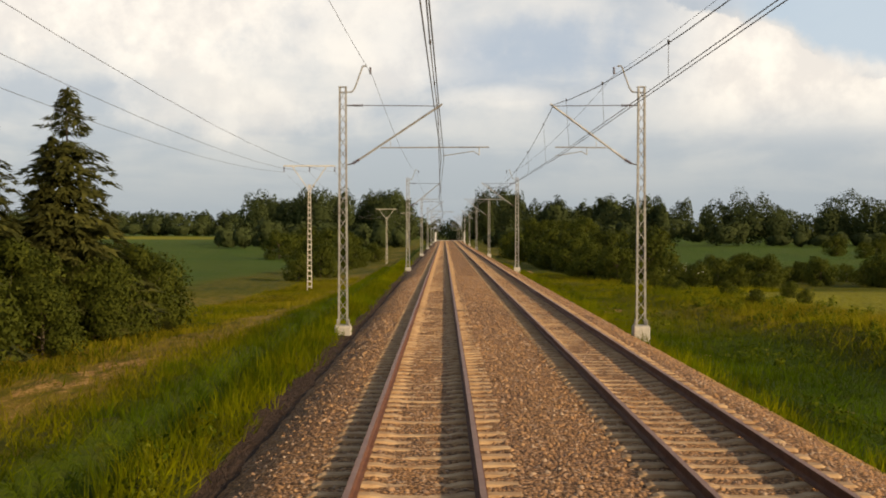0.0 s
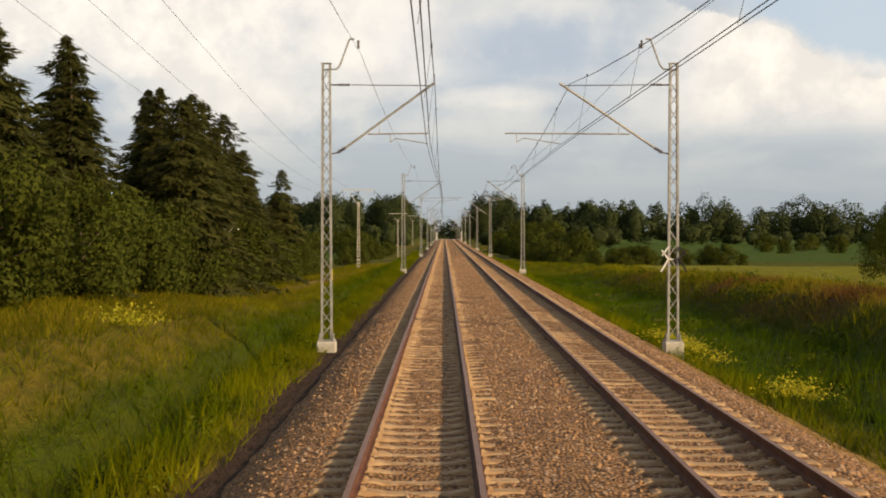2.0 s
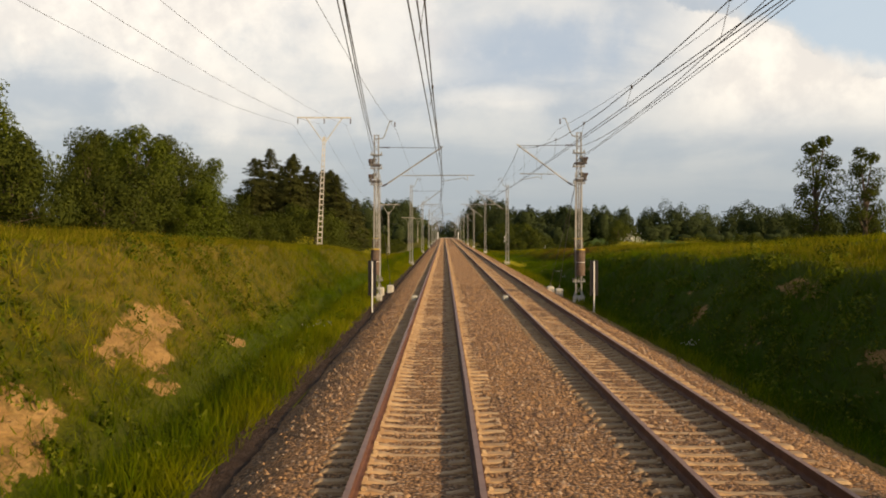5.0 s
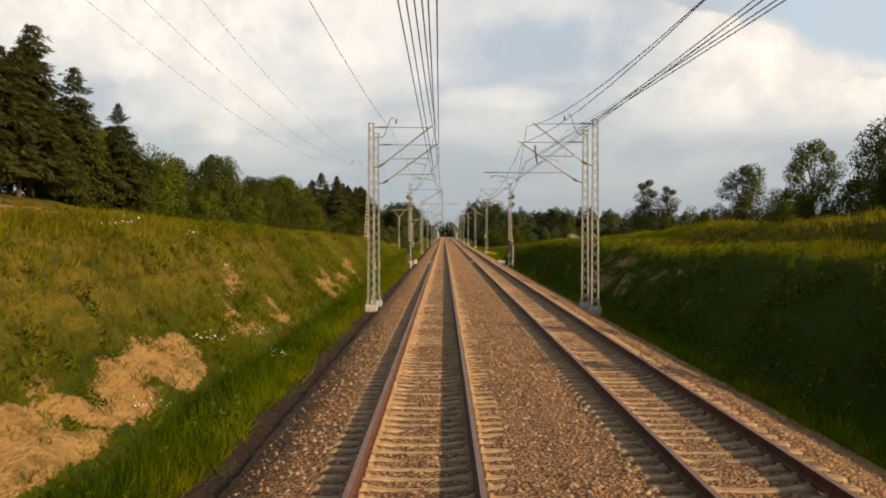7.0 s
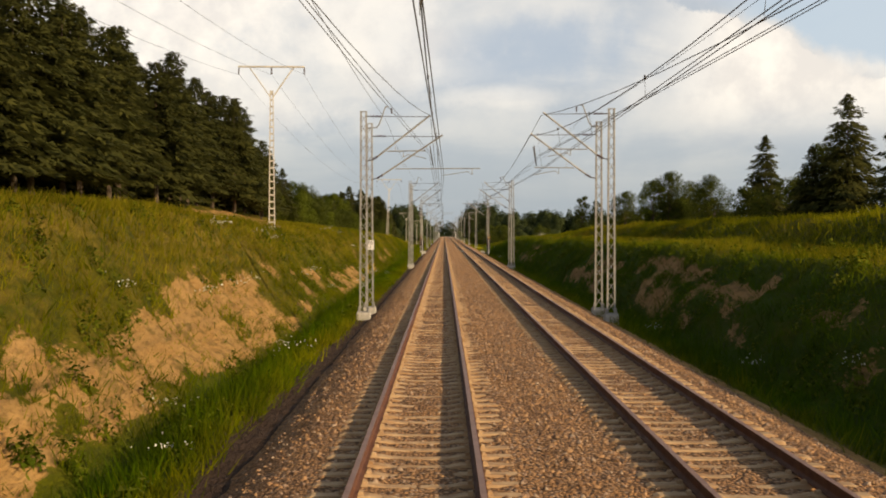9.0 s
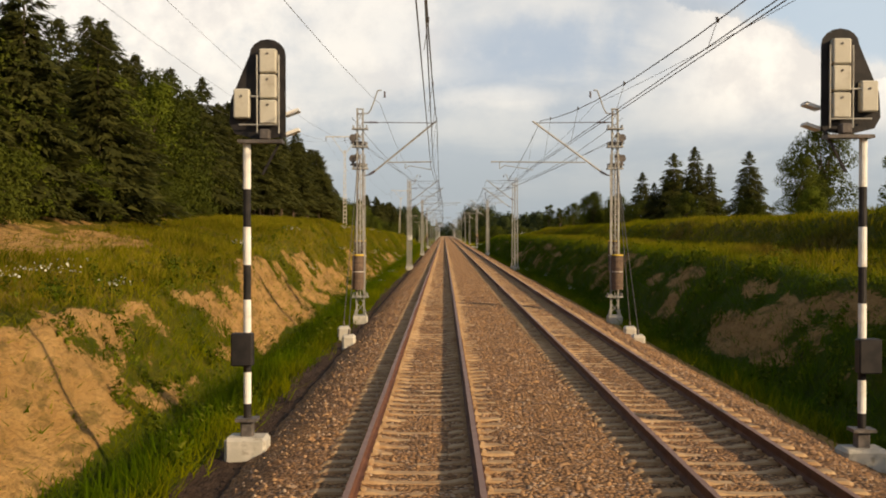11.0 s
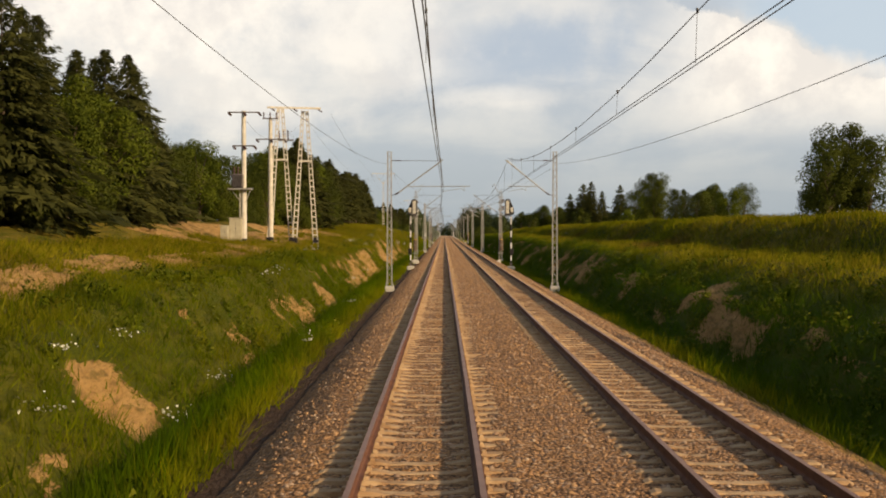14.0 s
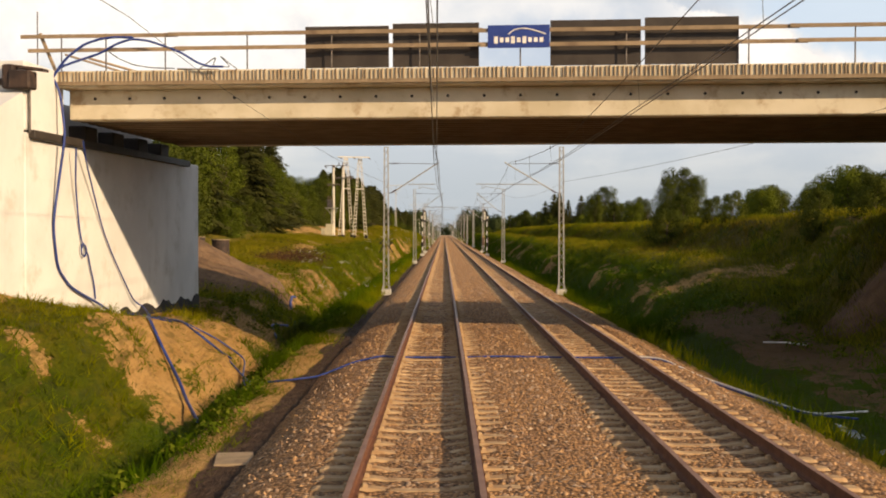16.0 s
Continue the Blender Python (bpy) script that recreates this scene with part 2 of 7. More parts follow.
def ground_material():
    m = bpy.data.materials.new("grassland_and_soil")
    m.use_nodes = True
    g = Graph(m.node_tree)
    p = g.n("ShaderNodeNewGeometry").outputs["Position"]
    soil = g.n("ShaderNodeAttribute", attribute_name="soil").outputs["Fac"]
    cess = g.n("ShaderNodeAttribute", attribute_name="cess").outputs["Fac"]
    dry = g.n("ShaderNodeAttribute", attribute_name="dry").outputs["Fac"]
    dark = g.n("ShaderNodeAttribute", attribute_name="soil_dark_shade").outputs["Fac"]
    drawn = g.n("ShaderNodeVectorMath", {0: p, 1: (1.0, 0.36, 1.0)}, operation="MULTIPLY").outputs[0]   # slumped soil lies in bands along the bank
    n1 = g.noise(p, 0.12, 5.0)
    n2 = g.noise(drawn, 1.6, 6.0, 0.65)
    n3 = g.noise(drawn, 9.0, 5.0, 0.7)
    green = g.mix(g.ramp(n1, 0.35, 0.65), (0.046, 0.070, 0.001), (0.100, 0.105, 0.002))
    green = g.mix(g.ramp(n2, 0.40, 0.70), green, (0.135, 0.115, 0.006))
    green = g.mix(g.math("MULTIPLY", g.ramp(n3, 0.45, 0.65), 0.7), green, (0.040, 0.056, 0.002))
    # dry ground, and the sunlit look painted on the right bench
    green = g.mix(g.math("MULTIPLY", dry, g.ramp(n2, 0.25, 0.6)), green, (0.25, 0.175, 0.028))
    red = g.n("ShaderNodeAttribute", attribute_name="red").outputs["Fac"]
    green = g.mix(g.math("MULTIPLY", red, g.ramp(n2, 0.2, 0.6)), green, (0.145, 0.068, 0.026))
    lush_shade = g.n("ShaderNodeAttribute", attribute_name="lush_shade").outputs["Fac"]
    # same deep green on the ground: lush growth plus painted slope shade
    green = g.mix(g.math("MULTIPLY", lush_shade, g.ramp(n2, 0.25, 0.55)), green, (0.048, 0.084, 0.002))
    crop = g.n("ShaderNodeAttribute", attribute_name="crop").outputs["Fac"]
    ripe = g.n("ShaderNodeAttribute", attribute_name="ripe").outputs["Fac"]
    grown = g.mix(ripe, (0.052, 0.098, 0.010), (0.225, 0.215, 0.012))
    grown = g.mix(g.math("MULTIPLY", g.ramp(n1, 0.4, 0.6), 0.3), grown, (0.10, 0.12, 0.01))
    green = g.mix(crop, green, grown)
    sand = g.mix(g.ramp(n2, 0.3, 0.7), (0.42, 0.240, 0.080), (0.54, 0.330, 0.125))
    n5 = g.noise(drawn, 4.2, 6.0, 0.7)
    sand = g.mix(g.math("MULTIPLY", g.ramp(n3, 0.46, 0.72), 0.6), sand, (0.27, 0.155, 0.058))
    sand = g.mix(g.math("MULTIPLY", g.ramp(n5, 0.52, 0.68), 0.6), sand, (0.20, 0.125, 0.045))
    # dark earth, and the painted shade of the right bank by the bridge
    sand = g.mix(dark, sand, (0.11, 0.068, 0.04))
    edge = g.math("ADD", soil, g.math("MULTIPLY_ADD", n2, 0.8, g.math("MULTIPLY_ADD", n3, 0.7, -0.75)))
    col = g.mix(g.ramp(edge, 0.46, 0.56), green, sand)
    n4 = g.noise(drawn, 2.6, 5.0, 0.6)
    col = g.mix(g.math("MULTIPLY", g.ramp(n4, 0.50, 0.66), 0.5), col, (0.05, 0.06, 0.012))
    c2 = g.mix(g.ramp(n3, 0.35, 0.7), (0.050, 0.032, 0.023), (0.095, 0.062, 0.045))
    ce = g.math("ADD", cess, g.math("MULTIPLY_ADD", n2, 0.5, -0.25))
    col = g.mix(g.ramp(ce, 0.42, 0.58), col, c2)
    h = g.math("ADD", g.math("MULTIPLY", n2, 0.6), g.math("MULTIPLY", n3, 0.4))
    b = g.n("ShaderNodeBump", {"Height": h, "Strength": 1.0, "Distance": 0.45})
    sh = g.n("ShaderNodeBsdfPrincipled", {"Base Color": col, "Roughness": 0.95, "Specular IOR Level": 0.1, "Normal": b.outputs[0]})
    g.n("ShaderNodeOutputMaterial", {"Surface": sh.outputs[0]})
    return m


def ballast_material(name="ballast_stones"):
    m = bpy.data.materials.new(name)
    m.use_nodes = True
    g = Graph(m.node_tree)
    p = g.n("ShaderNodeNewGeometry").outputs["Position"]
    vor = g.n("ShaderNodeTexVoronoi", {"Vector": p, "Scale": 17.0, "Randomness": 1.0})
    cellv = g.n("ShaderNodeSeparateColor", {0: vor.outputs["Color"]}).outputs[0]
    n1 = g.noise(p, 0.25, 4.0)
    n2 = g.noise(p, 60.0, 3.0)
    col = g.mix(cellv, (0.17, 0.092, 0.048), (0.58, 0.325, 0.150))
    col = g.mix(g.math("MULTIPLY", g.ramp(n1, 0.4, 0.65), 0.45), col, (0.49, 0.255, 0.098))
    col = g.mix(g.math("MULTIPLY", g.ramp(cellv, 0.8, 0.95), 0.7), col, (0.50, 0.38, 0.28))
    rosy = g.ramp(g.noise(p, 0.35, 4.0, 0.6), 0.45, 0.62)
    col = g.mix(g.math("MULTIPLY", rosy, 0.30), col, (0.28, 0.15, 0.085))
    # shade in the crevices between stones, painted into the colour
    gap_shade = g.ramp(vor.outputs["Distance"], 0.42, 0.72)
    col = g.mix(g.math("MULTIPLY", gap_shade, 0.8), col, (0.07, 0.045, 0.03))
    h = g.math("SUBTRACT", g.math("MULTIPLY", n2, 0.15), vor.outputs["Distance"])
    b = g.n("ShaderNodeBump", {"Height": h, "Strength": 1.0, "Distance": 0.05})
    sh = g.n("ShaderNodeBsdfPrincipled", {"Base Color": col, "Roughness": 0.9, "Specular IOR Level": 0.15, "Normal": b.outputs[0]})
    g.n("ShaderNodeOutputMaterial", {"Surface": sh.outputs[0]})
    return m


def stone_material():
    m = bpy.data.materials.new("loose_stones")
    m.use_nodes = True
    g = Graph(m.node_tree)
    r = g.n("ShaderNodeNewGeometry").outputs["Random Per Island"]
    p = g.n("ShaderNodeNewGeometry").outputs["Position"]
    ramp = g.n("ShaderNodeValToRGB", {"Fac": r})
    els = ramp.color_ramp.elements
    els[0].color, els[1].color = (0.15, 0.09, 0.06, 1), (0.56, 0.41, 0.275, 1)
    for pos, c in ((0.3, (0.36, 0.195, 0.088, 1)), (0.6, (0.54, 0.32, 0.155, 1)), (0.8, (0.31, 0.20, 0.135, 1))):
        els.new(pos).color = c
    col = g.mix(g.math("MULTIPLY", g.noise(p, 40.0), 0.4), ramp.outputs[0], (0.22, 0.15, 0.10))
    sh = g.n("ShaderNodeBsdfPrincipled", {"Base Color": col, "Roughness": 0.9, "Specular IOR Level": 0.2})
    g.n("ShaderNodeOutputMaterial", {"Surface": sh.outputs[0]})
    return m


M["ground"], M["ballast"], M["stones"] = ground_material(), ballast_material(), stone_material()


# ---------------- mesh helpers ----------------
def part(name, bm, material, parent=None, label=""):
    me = bpy.data.meshes.new(name)
    bm.to_mesh(me)
    bm.free()
    return link_mesh(name, me, material, parent, label)


def link_mesh(name, me, material, parent=None, label=""):
    if not me.materials:
        me.materials.append(material)
    ob = new(name, me)
    if parent is not None:
        ob.parent = parent
    if label:
        ob["label"] = label
    return ob


def raw(name, verts, faces, material, parent=None, label=""):
    me = bpy.data.meshes.new(name)
    me.from_pydata([tuple(v) for v in verts], [], [tuple(f) for f in faces])
    me.update()
    return link_mesh(name, me, material, parent, label)


def fast_mesh(name, verts, faces):
    """A mesh from numpy arrays; all faces have the same number of corners."""
    verts, faces = np.asarray(verts, np.float32), np.asarray(faces, np.int32)
    me = bpy.data.meshes.new(name)
    k = faces.shape[1]
    me.vertices.add(len(verts))
    me.vertices.foreach_set("co", verts.ravel())
    me.loops.add(faces.size)
    me.loops.foreach_set("vertex_index", faces.ravel())
    me.polygons.add(len(faces))
    me.polygons.foreach_set("loop_start", np.arange(0, faces.size, k, dtype=np.int32))
    me.update(calc_edges=True)
    return me


def set_normals(me, N):
    """Soft shading normals, one a vertex."""
    N = np.asarray(N, float)
    N = N / (np.linalg.norm(N, axis=1)[:, None] + 1e-9)
    me.polygons.foreach_set("use_smooth", np.ones(len(me.polygons), bool))
    me.normals_split_custom_set_from_vertices(N.tolist())


def thing(name, at, label, category, group="", kind="", turn=0.0):
    ob = new(name)
    ob.empty_display_size = 0.2
    ob.matrix_basis = pose(*at, 0, 0, turn)
    return tagged(ob, label, category, group, kind)


def add_box(bm, c, s, m=None, bevel=0.0):
    r = bmesh.ops.create_cube(bm, size=1, matrix=Matrix.Translation(c) @ (m or Matrix()) @ Matrix.Diagonal((*s, 1)))
    if bevel:
        edges = list({e for v in r["verts"] for e in v.link_edges})
        bmesh.ops.bevel(bm, geom=edges, offset=bevel, segments=1, affect="EDGES", clamp_overlap=True)


def add_tube(bm, p, q, r, seg=8, r2=None):
    p, q = Vector(p), Vector(q)
    d = q - p
    rot = d.to_track_quat("Z", "Y").to_matrix().to_4x4()
    bmesh.ops.create_cone(bm, cap_ends=True, segments=seg, radius1=r, radius2=r if r2 is None else r2, depth=d.length,
                          matrix=Matrix.Translation((p + q) / 2) @ rot)


def add_bar(bm, p, q, w, t):
    """A flat bar from p to q, w wide in the X-Z plane, t thick."""
    p, q = Vector(p), Vector(q)
    d = q - p
    rot = d.to_track_quat("Z", "Y").to_matrix().to_4x4()
    bmesh.ops.create_cube(bm, size=1, matrix=Matrix.Translation((p + q) / 2) @ rot @ Matrix.Diagonal((w, t, d.length, 1)))


def box_part(name, c, s, mat, parent, label="", bevel=0.0):
    bm = bmesh.new()
    add_box(bm, c, s, bevel=bevel)
    return part(name, bm, mat, parent, label)


def tube_part(name, p, q, r, mat, parent, label="", seg=8, r2=None):
    bm = bmesh.new()
    add_tube(bm, p, q, r, seg, r2)
    return part(name, bm, mat, parent, label)


def polyline_part(name, pts, r, mat, parent, label="", seg=5):
    """A round wire or hose along pts."""
    P = np.array([tuple(p) for p in pts], float)
    T = np.gradient(P, axis=0)
    T /= np.linalg.norm(T, axis=1)[:, None] + 1e-9
    ref = np.where(np.abs(T[:, 2:3]) > 0.9, np.array([[1.0, 0, 0]]), np.array([[0, 0, 1.0]]))
    A = np.cross(T, ref)
    A /= np.linalg.norm(A, axis=1)[:, None]
    B = np.cross(T, A)
    ang = np.arange(seg) * 2 * np.pi / seg
    V = (P[:, None, :] + r * (np.cos(ang)[None, :, None] * A[:, None, :] + np.sin(ang)[None, :, None] * B[:, None, :])).reshape(-1, 3)
    n = len(P)
    i, j = np.meshgrid(np.arange(n - 1), np.arange(seg), indexing="ij")
    a, b = i * seg + j, i * seg + (j + 1) % seg
    F = np.stack([a, b, b + seg, a + seg], -1).reshape(-1, 4)
    return link_mesh(name, fast_mesh(name, V, F), mat, parent, label)


def hash2(ix, iy, seed):
    h = (ix.astype(np.int64) * 374761393 + iy.astype(np.int64) * 668265263 + seed * 1442695041) & 0xFFFFFFFF
    h = ((h ^ (h >> 13)) * 1274126177) & 0xFFFFFFFF
    return ((h ^ (h >> 16)) & 0xFFFF) / 65535.0


def vnoise(x, y, scale, seed=0):
    x, y = np.asarray(x, float) * scale, np.asarray(y, float) * scale
    ix, iy = np.floor(x), np.floor(y)
    fx, fy = x - ix, y - iy
    fx, fy = fx * fx * (3 - 2 * fx), fy * fy * (3 - 2 * fy)
    a, b = hash2(ix, iy, seed), hash2(ix + 1, iy, seed)
    c, d = hash2(ix, iy + 1, seed), hash2(ix + 1, iy + 1, seed)
    return (a * (1 - fx) + b * fx) * (1 - fy) + (c * (1 - fx) + d * fx) * fy


def fbm(x, y, scale, seed=0, octaves=4):
    s, amp, tot = 0.0, 1.0, 0.0
    for k in range(octaves):
        s = s + amp * vnoise(x, y, scale * 2 ** k, seed + 17 * k)
        tot += amp
        amp *= 0.5
    return s / tot


def step(a, b, v):
    t = np.clip((np.asarray(v, float) - a) / (b - a), 0, 1)
    return t * t * (3 - 2 * t)


# ---------------- the lie of the land ----------------
CREST = 392.0                       # beyond this the line dips out of sight


def dip(y):
    return -0.00012 * np.maximum(np.asarray(y, float) - CREST, 0) ** 2 / (1 + np.maximum(np.asarray(y, float) - CREST, 0) / 300)


# columns: y; left ditch, bank-edge x, bank-edge z, z at -13, z at -18, z at -40; right ditch, z at 11.5, z at 18, z at 40
LAND = np.array([
    (-700, -0.9, 7.5, 2.0, 2.3, 2.8, 3.0, -0.9, 2.0, 3.3, 3.6),
    (-470, -0.9, 7.5, 1.2, 1.9, 2.8, 3.0, -0.9, -0.3, 3.3, 3.6),
    (-461, -1.0, 7.5, 0.25, 0.85, 2.4, 3.0, -1.0, -0.3, 3.3, 3.6),
    (-452, -1.0, 7.5, 0.0, 0.35, 1.8, 3.0, -1.0, 0.5, 3.5, 3.6),
    (-440, -1.0, 7.5, 0.6, 1.2, 1.7, 2.6, -1.0, 1.5, 3.7, 3.7),
    (-424, -1.0, 7.6, 0.8, 1.2, 1.6, 2.6, -1.0, 1.65, 3.5, 3.6),
    (-400, -1.0, 7.8, 1.3, 2.2, 3.0, 3.2, -1.0, 1.7, 3.5, 3.6),
    (-350, -1.0, 7.8, 1.2, 2.1, 3.6, 3.6, -1.0, 1.7, 3.5, 3.6),
    (-300, -1.0, 7.8, 1.3, 2.4, 3.6, 3.8, -1.0, 1.75, 3.6, 3.8),
    (-265, -1.0, 9.5, 3.2, 3.6, 3.9, 4.0, -1.0, 1.85, 3.6, 3.8),
    (-234, -1.0, 10.0, 3.7, 3.8, 4.5, 4.8, -1.0, 2.0, 3.5, 3.6),
    (-195, -0.9, 9.6, 2.5, 3.3, 4.9, 5.0, -1.0, 2.05, 3.5, 3.6),
    (-170, -0.9, 9.6, 2.9, 3.4, 4.4, 4.6, -1.0, 2.0, 3.4, 3.2),
    (-127, -0.9, 9.2, 2.7, 2.9, 3.2, 3.2, -0.9, 1.9, 3.0, 2.6),
    (-100, -0.8, 8.6, 2.2, 2.4, 2.6, 2.6, -0.9, 1.9, 2.4, 2.0),
    (-70, -0.8, 8.2, 1.6, 1.8, 2.0, 2.0, -0.9, 1.0, 1.6, 1.0),
    (-50, -0.9, 8.0, 1.1, 1.4, 1.5, 1.4, -1.0, 0.0, 1.2, 0.6),
    (-25, -1.0, 8.0, 0.1, 0.4, 0.6, 0.5, -1.1, -0.7, 0.75, 0.4),
    (0, -1.1, 8.0, -0.7, -0.6, -0.3, -0.6, -1.2, -1.0, 0.25, 0.0),
    (40, -1.3, 8.0, -1.2, -1.3, -1.0, -1.3, -1.4, -1.3, -0.5, -0.6),
    (110, -1.6, 8.0, -2.3, -2.6, -2.4, -2.4, -1.6, -1.8, -1.9, -2.0),
    (250, -1.9, 8.0, -3.2, -4.0, -4.2, -4.0, -1.9, -2.6, -3.2, -3.2),
    (392, -1.6, 8.0, -2.2, -2.6, -2.8, -2.6, -1.6, -2.0, -2.4, -2.4),
    (520, -2.6, 8.0, -3.2, -3.5, -3.6, -3.2, -2.6, -3.0, -3.2, -3.0),
    (900, -9.0, 8.0, -9.0, -8.0, -6.0, -2.0, -9.0, -8.0, -6.0, -2.0),
    (5000, -9.0, 8.0, -9.0, -8.0, -6.0, -2.0, -9.0, -8.0, -6.0, -2.0)])


def ground_z(x, y):
    """Height of the ground (rail tops at 0) anywhere; x and y alike in shape."""
    x, y = np.broadcast_arrays(np.asarray(x, float), np.asarray(y, float))
    yy = y + 6 * (vnoise(x, y, 0.05, 3) - 0.5)
    c = [np.interp(yy, LAND[:, 0], LAND[:, k]) for k in range(1, 11)]
    wob = 0.9 * (fbm(x * 0 + 7, y, 0.07, 5) - 0.5)
    bed = -0.74 + dip(y)

    def chain(d, pts):
        z = pts[0][1]
        for (x0, z0), (x1, z1) in zip(pts, pts[1:]):
            t = np.clip((d - x0) / (x1 - x0), 0, 1)
            t = 0.35 * t + 0.65 * t * t * (3 - 2 * t)
            z = np.where(d > x0, z0 + (z1 - z0) * t, z)
        return z

    low = step(-95, -60, y)
    mound, pit = step(-398, -424, y), step(-449, -455, y)
    left = chain(-x, [(1.9, bed), (2.3, -0.69 + dip(y)), (3.1, -0.74 + dip(y)), (3.5, -0.70 + dip(y)), (4.25 + 0.3 * wob, -0.78 + dip(y)), (4.9 + 0.3 * wob, c[0] - 0.45), (5.5 + 0.3 * wob, c[0] - 0.30), (6.1 + 0.6 * wob, c[0] + 0.35), (c[1] + wob, c[2]), (13.0, c[3]), (18.0, c[4]), (40.0, c[5])])
    right = chain(x, [(6.3, bed), (6.7, -0.68 + dip(y)), (8.0, c[6]), (8.5 + 0.5 * wob, c[6] + 0.1), (9.8 + 0.5 * wob, c[6] + 0.55 * (c[7] - c[6])), (11.5 - 0.4 * low + 1.3 * step(-350, -385, y) + 0.6 * wob, c[7]), (15.9 - 4.1 * low - 1.0 * mound - 2.3 * pit + wob, c[7] + 0.12), (18.2 - 4.0 * low - 0.5 * mound - 1.9 * pit + 1.4 * wob, c[8]), (40.0, c[9])])
    z = np.where(x < 2, left, right)
    off = np.maximum(np.abs(x - 2) - 5.2, 0)
    rough = np.minimum(off, 1.0)
    z = z + rough * (0.55 * (fbm(x, y, 0.16, 11) - 0.5) + 0.22 * (fbm(x, y, 0.9, 12) - 0.5))
    # gullies cut into the loose bank
    bank = step(5.2, 6.2, -x) * step(9.6, 8.0, -x) * step(-150, -170, y)
    z = z - bank * 0.2 * np.abs(fbm(x * 0.35, y, 0.55, 21) - 0.5) * 2 + bank * 0.30 * (fbm(x, y, 1.7, 22, 3) - 0.5)
    # distant rises
    z = z + step(60, 400, off) * (5.0 * fbm(x, y, 0.004, 31) - 1.5)
    return z


def cart_track(x, y):
    """Distance from the middle of the worn track beside the line."""
    return np.abs(-x - np.interp(y, [-60, 0, 26, 110, 300], [10.6, 9.9, 9.3, 7.9, 7.4]) - 0.3 * np.sin(y * 0.06))


# bare sandy slips on the left bank: place, half width, half length
SCARS = ((-6.3, -402.6, 0.55, 3.6), (-6.6, -409.6, 0.50, 2.2), (-5.8, -414.8, 0.32, 2.0), (-6.1, -382.0, 0.50, 3.4), (-6.25, -370.8, 0.45, 3.2),
         (-6.25, -354.0, 0.36, 3.0), (-6.1, -429.8, 0.85, 3.6), (-14.6, -392.5, 1.0, 2.0))


def soil_mask(x, y):
    n = fbm(x, y, 0.28, 41)
    n2 = fbm(x, y, 0.08, 42)
    na = fbm(x, y * 0.22, 0.5, 44)
    top = 6.5 + 2.6 * fbm(x * 0 + 3, y, 0.07, 45, 3) + 0.9 * (fbm(x, y * 0.3, 1.2, 46) - 0.5)
    face = step(5.5, 6.0, -x) * step(top + 0.45, top - 0.25, -x)
    along = np.interp(y, [-480, -471, -462, -446, -436, -375, -368, -357, -345, -335, -285, -275, -262, -250, -238, -225, -215, -205, -197, -189, -180, -165, -150, -130, -100],
                      [-0.5, 0, 0.7, 0.60, 0.0, 0.0, 0.3, 0.4, 0.72, 1.1, 0.95, 0.6, 0.75, 1, 1.05, 1.05, 0.6, 0.65, 1, 0.6, 0.45, 0.4, 0.3, 0.3, 0])
    tuft = 1.7 * (fbm(x, y * 0.27, 1.5, 43, 3) - 0.5)
    s = face * (along * 0.70 + 1.2 * (na - 0.5) + 1.3 * (n2 - 0.5) + tuft) * step(0.0, 0.2, along)
    nf = fbm(x, y * 0.6, 1.1, 47, 4)
    for sx, sy, rx, ry in SCARS:
        d = np.hypot((x - sx) / rx, (y - sy) / ry)
        s = np.maximum(s, (d < 2.2) * (0.55 - 0.22 * d + 1.7 * (nf - 0.5) + 1.0 * tuft))
    r_face = step(8.4, 9.0, x) * step(11.6, 10.6, x)
    r_along = np.interp(y, [-480, -440, -300, -250, -232, -215, -180, -140, -110, -90], [0.50, 0.46, 0.48, 0.54, 0.50, 0.26, 0.26, 0.26, 0.2, 0])
    s = np.maximum(s, r_face * (r_along * 0.75 + 1.4 * (na - 0.5) + tuft))
    # bare ground round the poles, and cart tracks
    s = np.maximum(s, step(1.15, 0.5, np.abs(x + 10.6 + 0.3 * np.sin(y * 0.11))) * step(-416, -408, y) * step(-352, -362, y) * (0.80 + 1.5 * (n - 0.5) + 0.3 * tuft))
    s = np.maximum(s, step(10.2, 11.5, -x) * step(18.5, 16.5, -x) * step(-378, -366, y) * step(-318, -328, y) * (0.6 + 1.4 * (n - 0.5)))
    s = np.maximum(s, step(14.5, 15.5, -x) * step(18.0, 17.2, -x) * step(-350, -340, y) * step(-270, -285, y) * (0.55 + 1.2 * (n - 0.5)))
    s = np.maximum(s, step(-425, -432, y) * step(-4.6, -6.0, x) * step(-22, -17, x) * (0.47 - 0.13 * step(-452, -458, y) + 1.5 * (n - 0.5)))
    s = np.maximum(s, step(-438, -444, y) * step(8.4, 9.6, x) * step(24, 18, x) * (0.34 + 1.5 * (n - 0.5)))
    s = np.maximum(s, step(9.8, 10.8, -x) * step(16, 14, -x) * step(-252, -246, y) * step(-212, -220, y) * (0.5 + 1.4 * (n - 0.5)))
    s = np.maximum(s, step(11.4, 12.2, -x) * step(17.0, 15.8, -x) * step(-214, -206, y) * step(-166, -178, y) * (0.76 + 1.4 * (n - 0.5)))
    s = np.maximum(s, step(6.4, 6.55, x) * step(7.25, 6.9, x) * 0.8)
    s = np.maximum(s, step(11.0, 12.0, -x) * step(16.0, 14.5, -x) * step(-346, -340, y) * step(-282, -296, y) * (0.74 + 1.3 * (na - 0.5) + 0.4 * tuft))
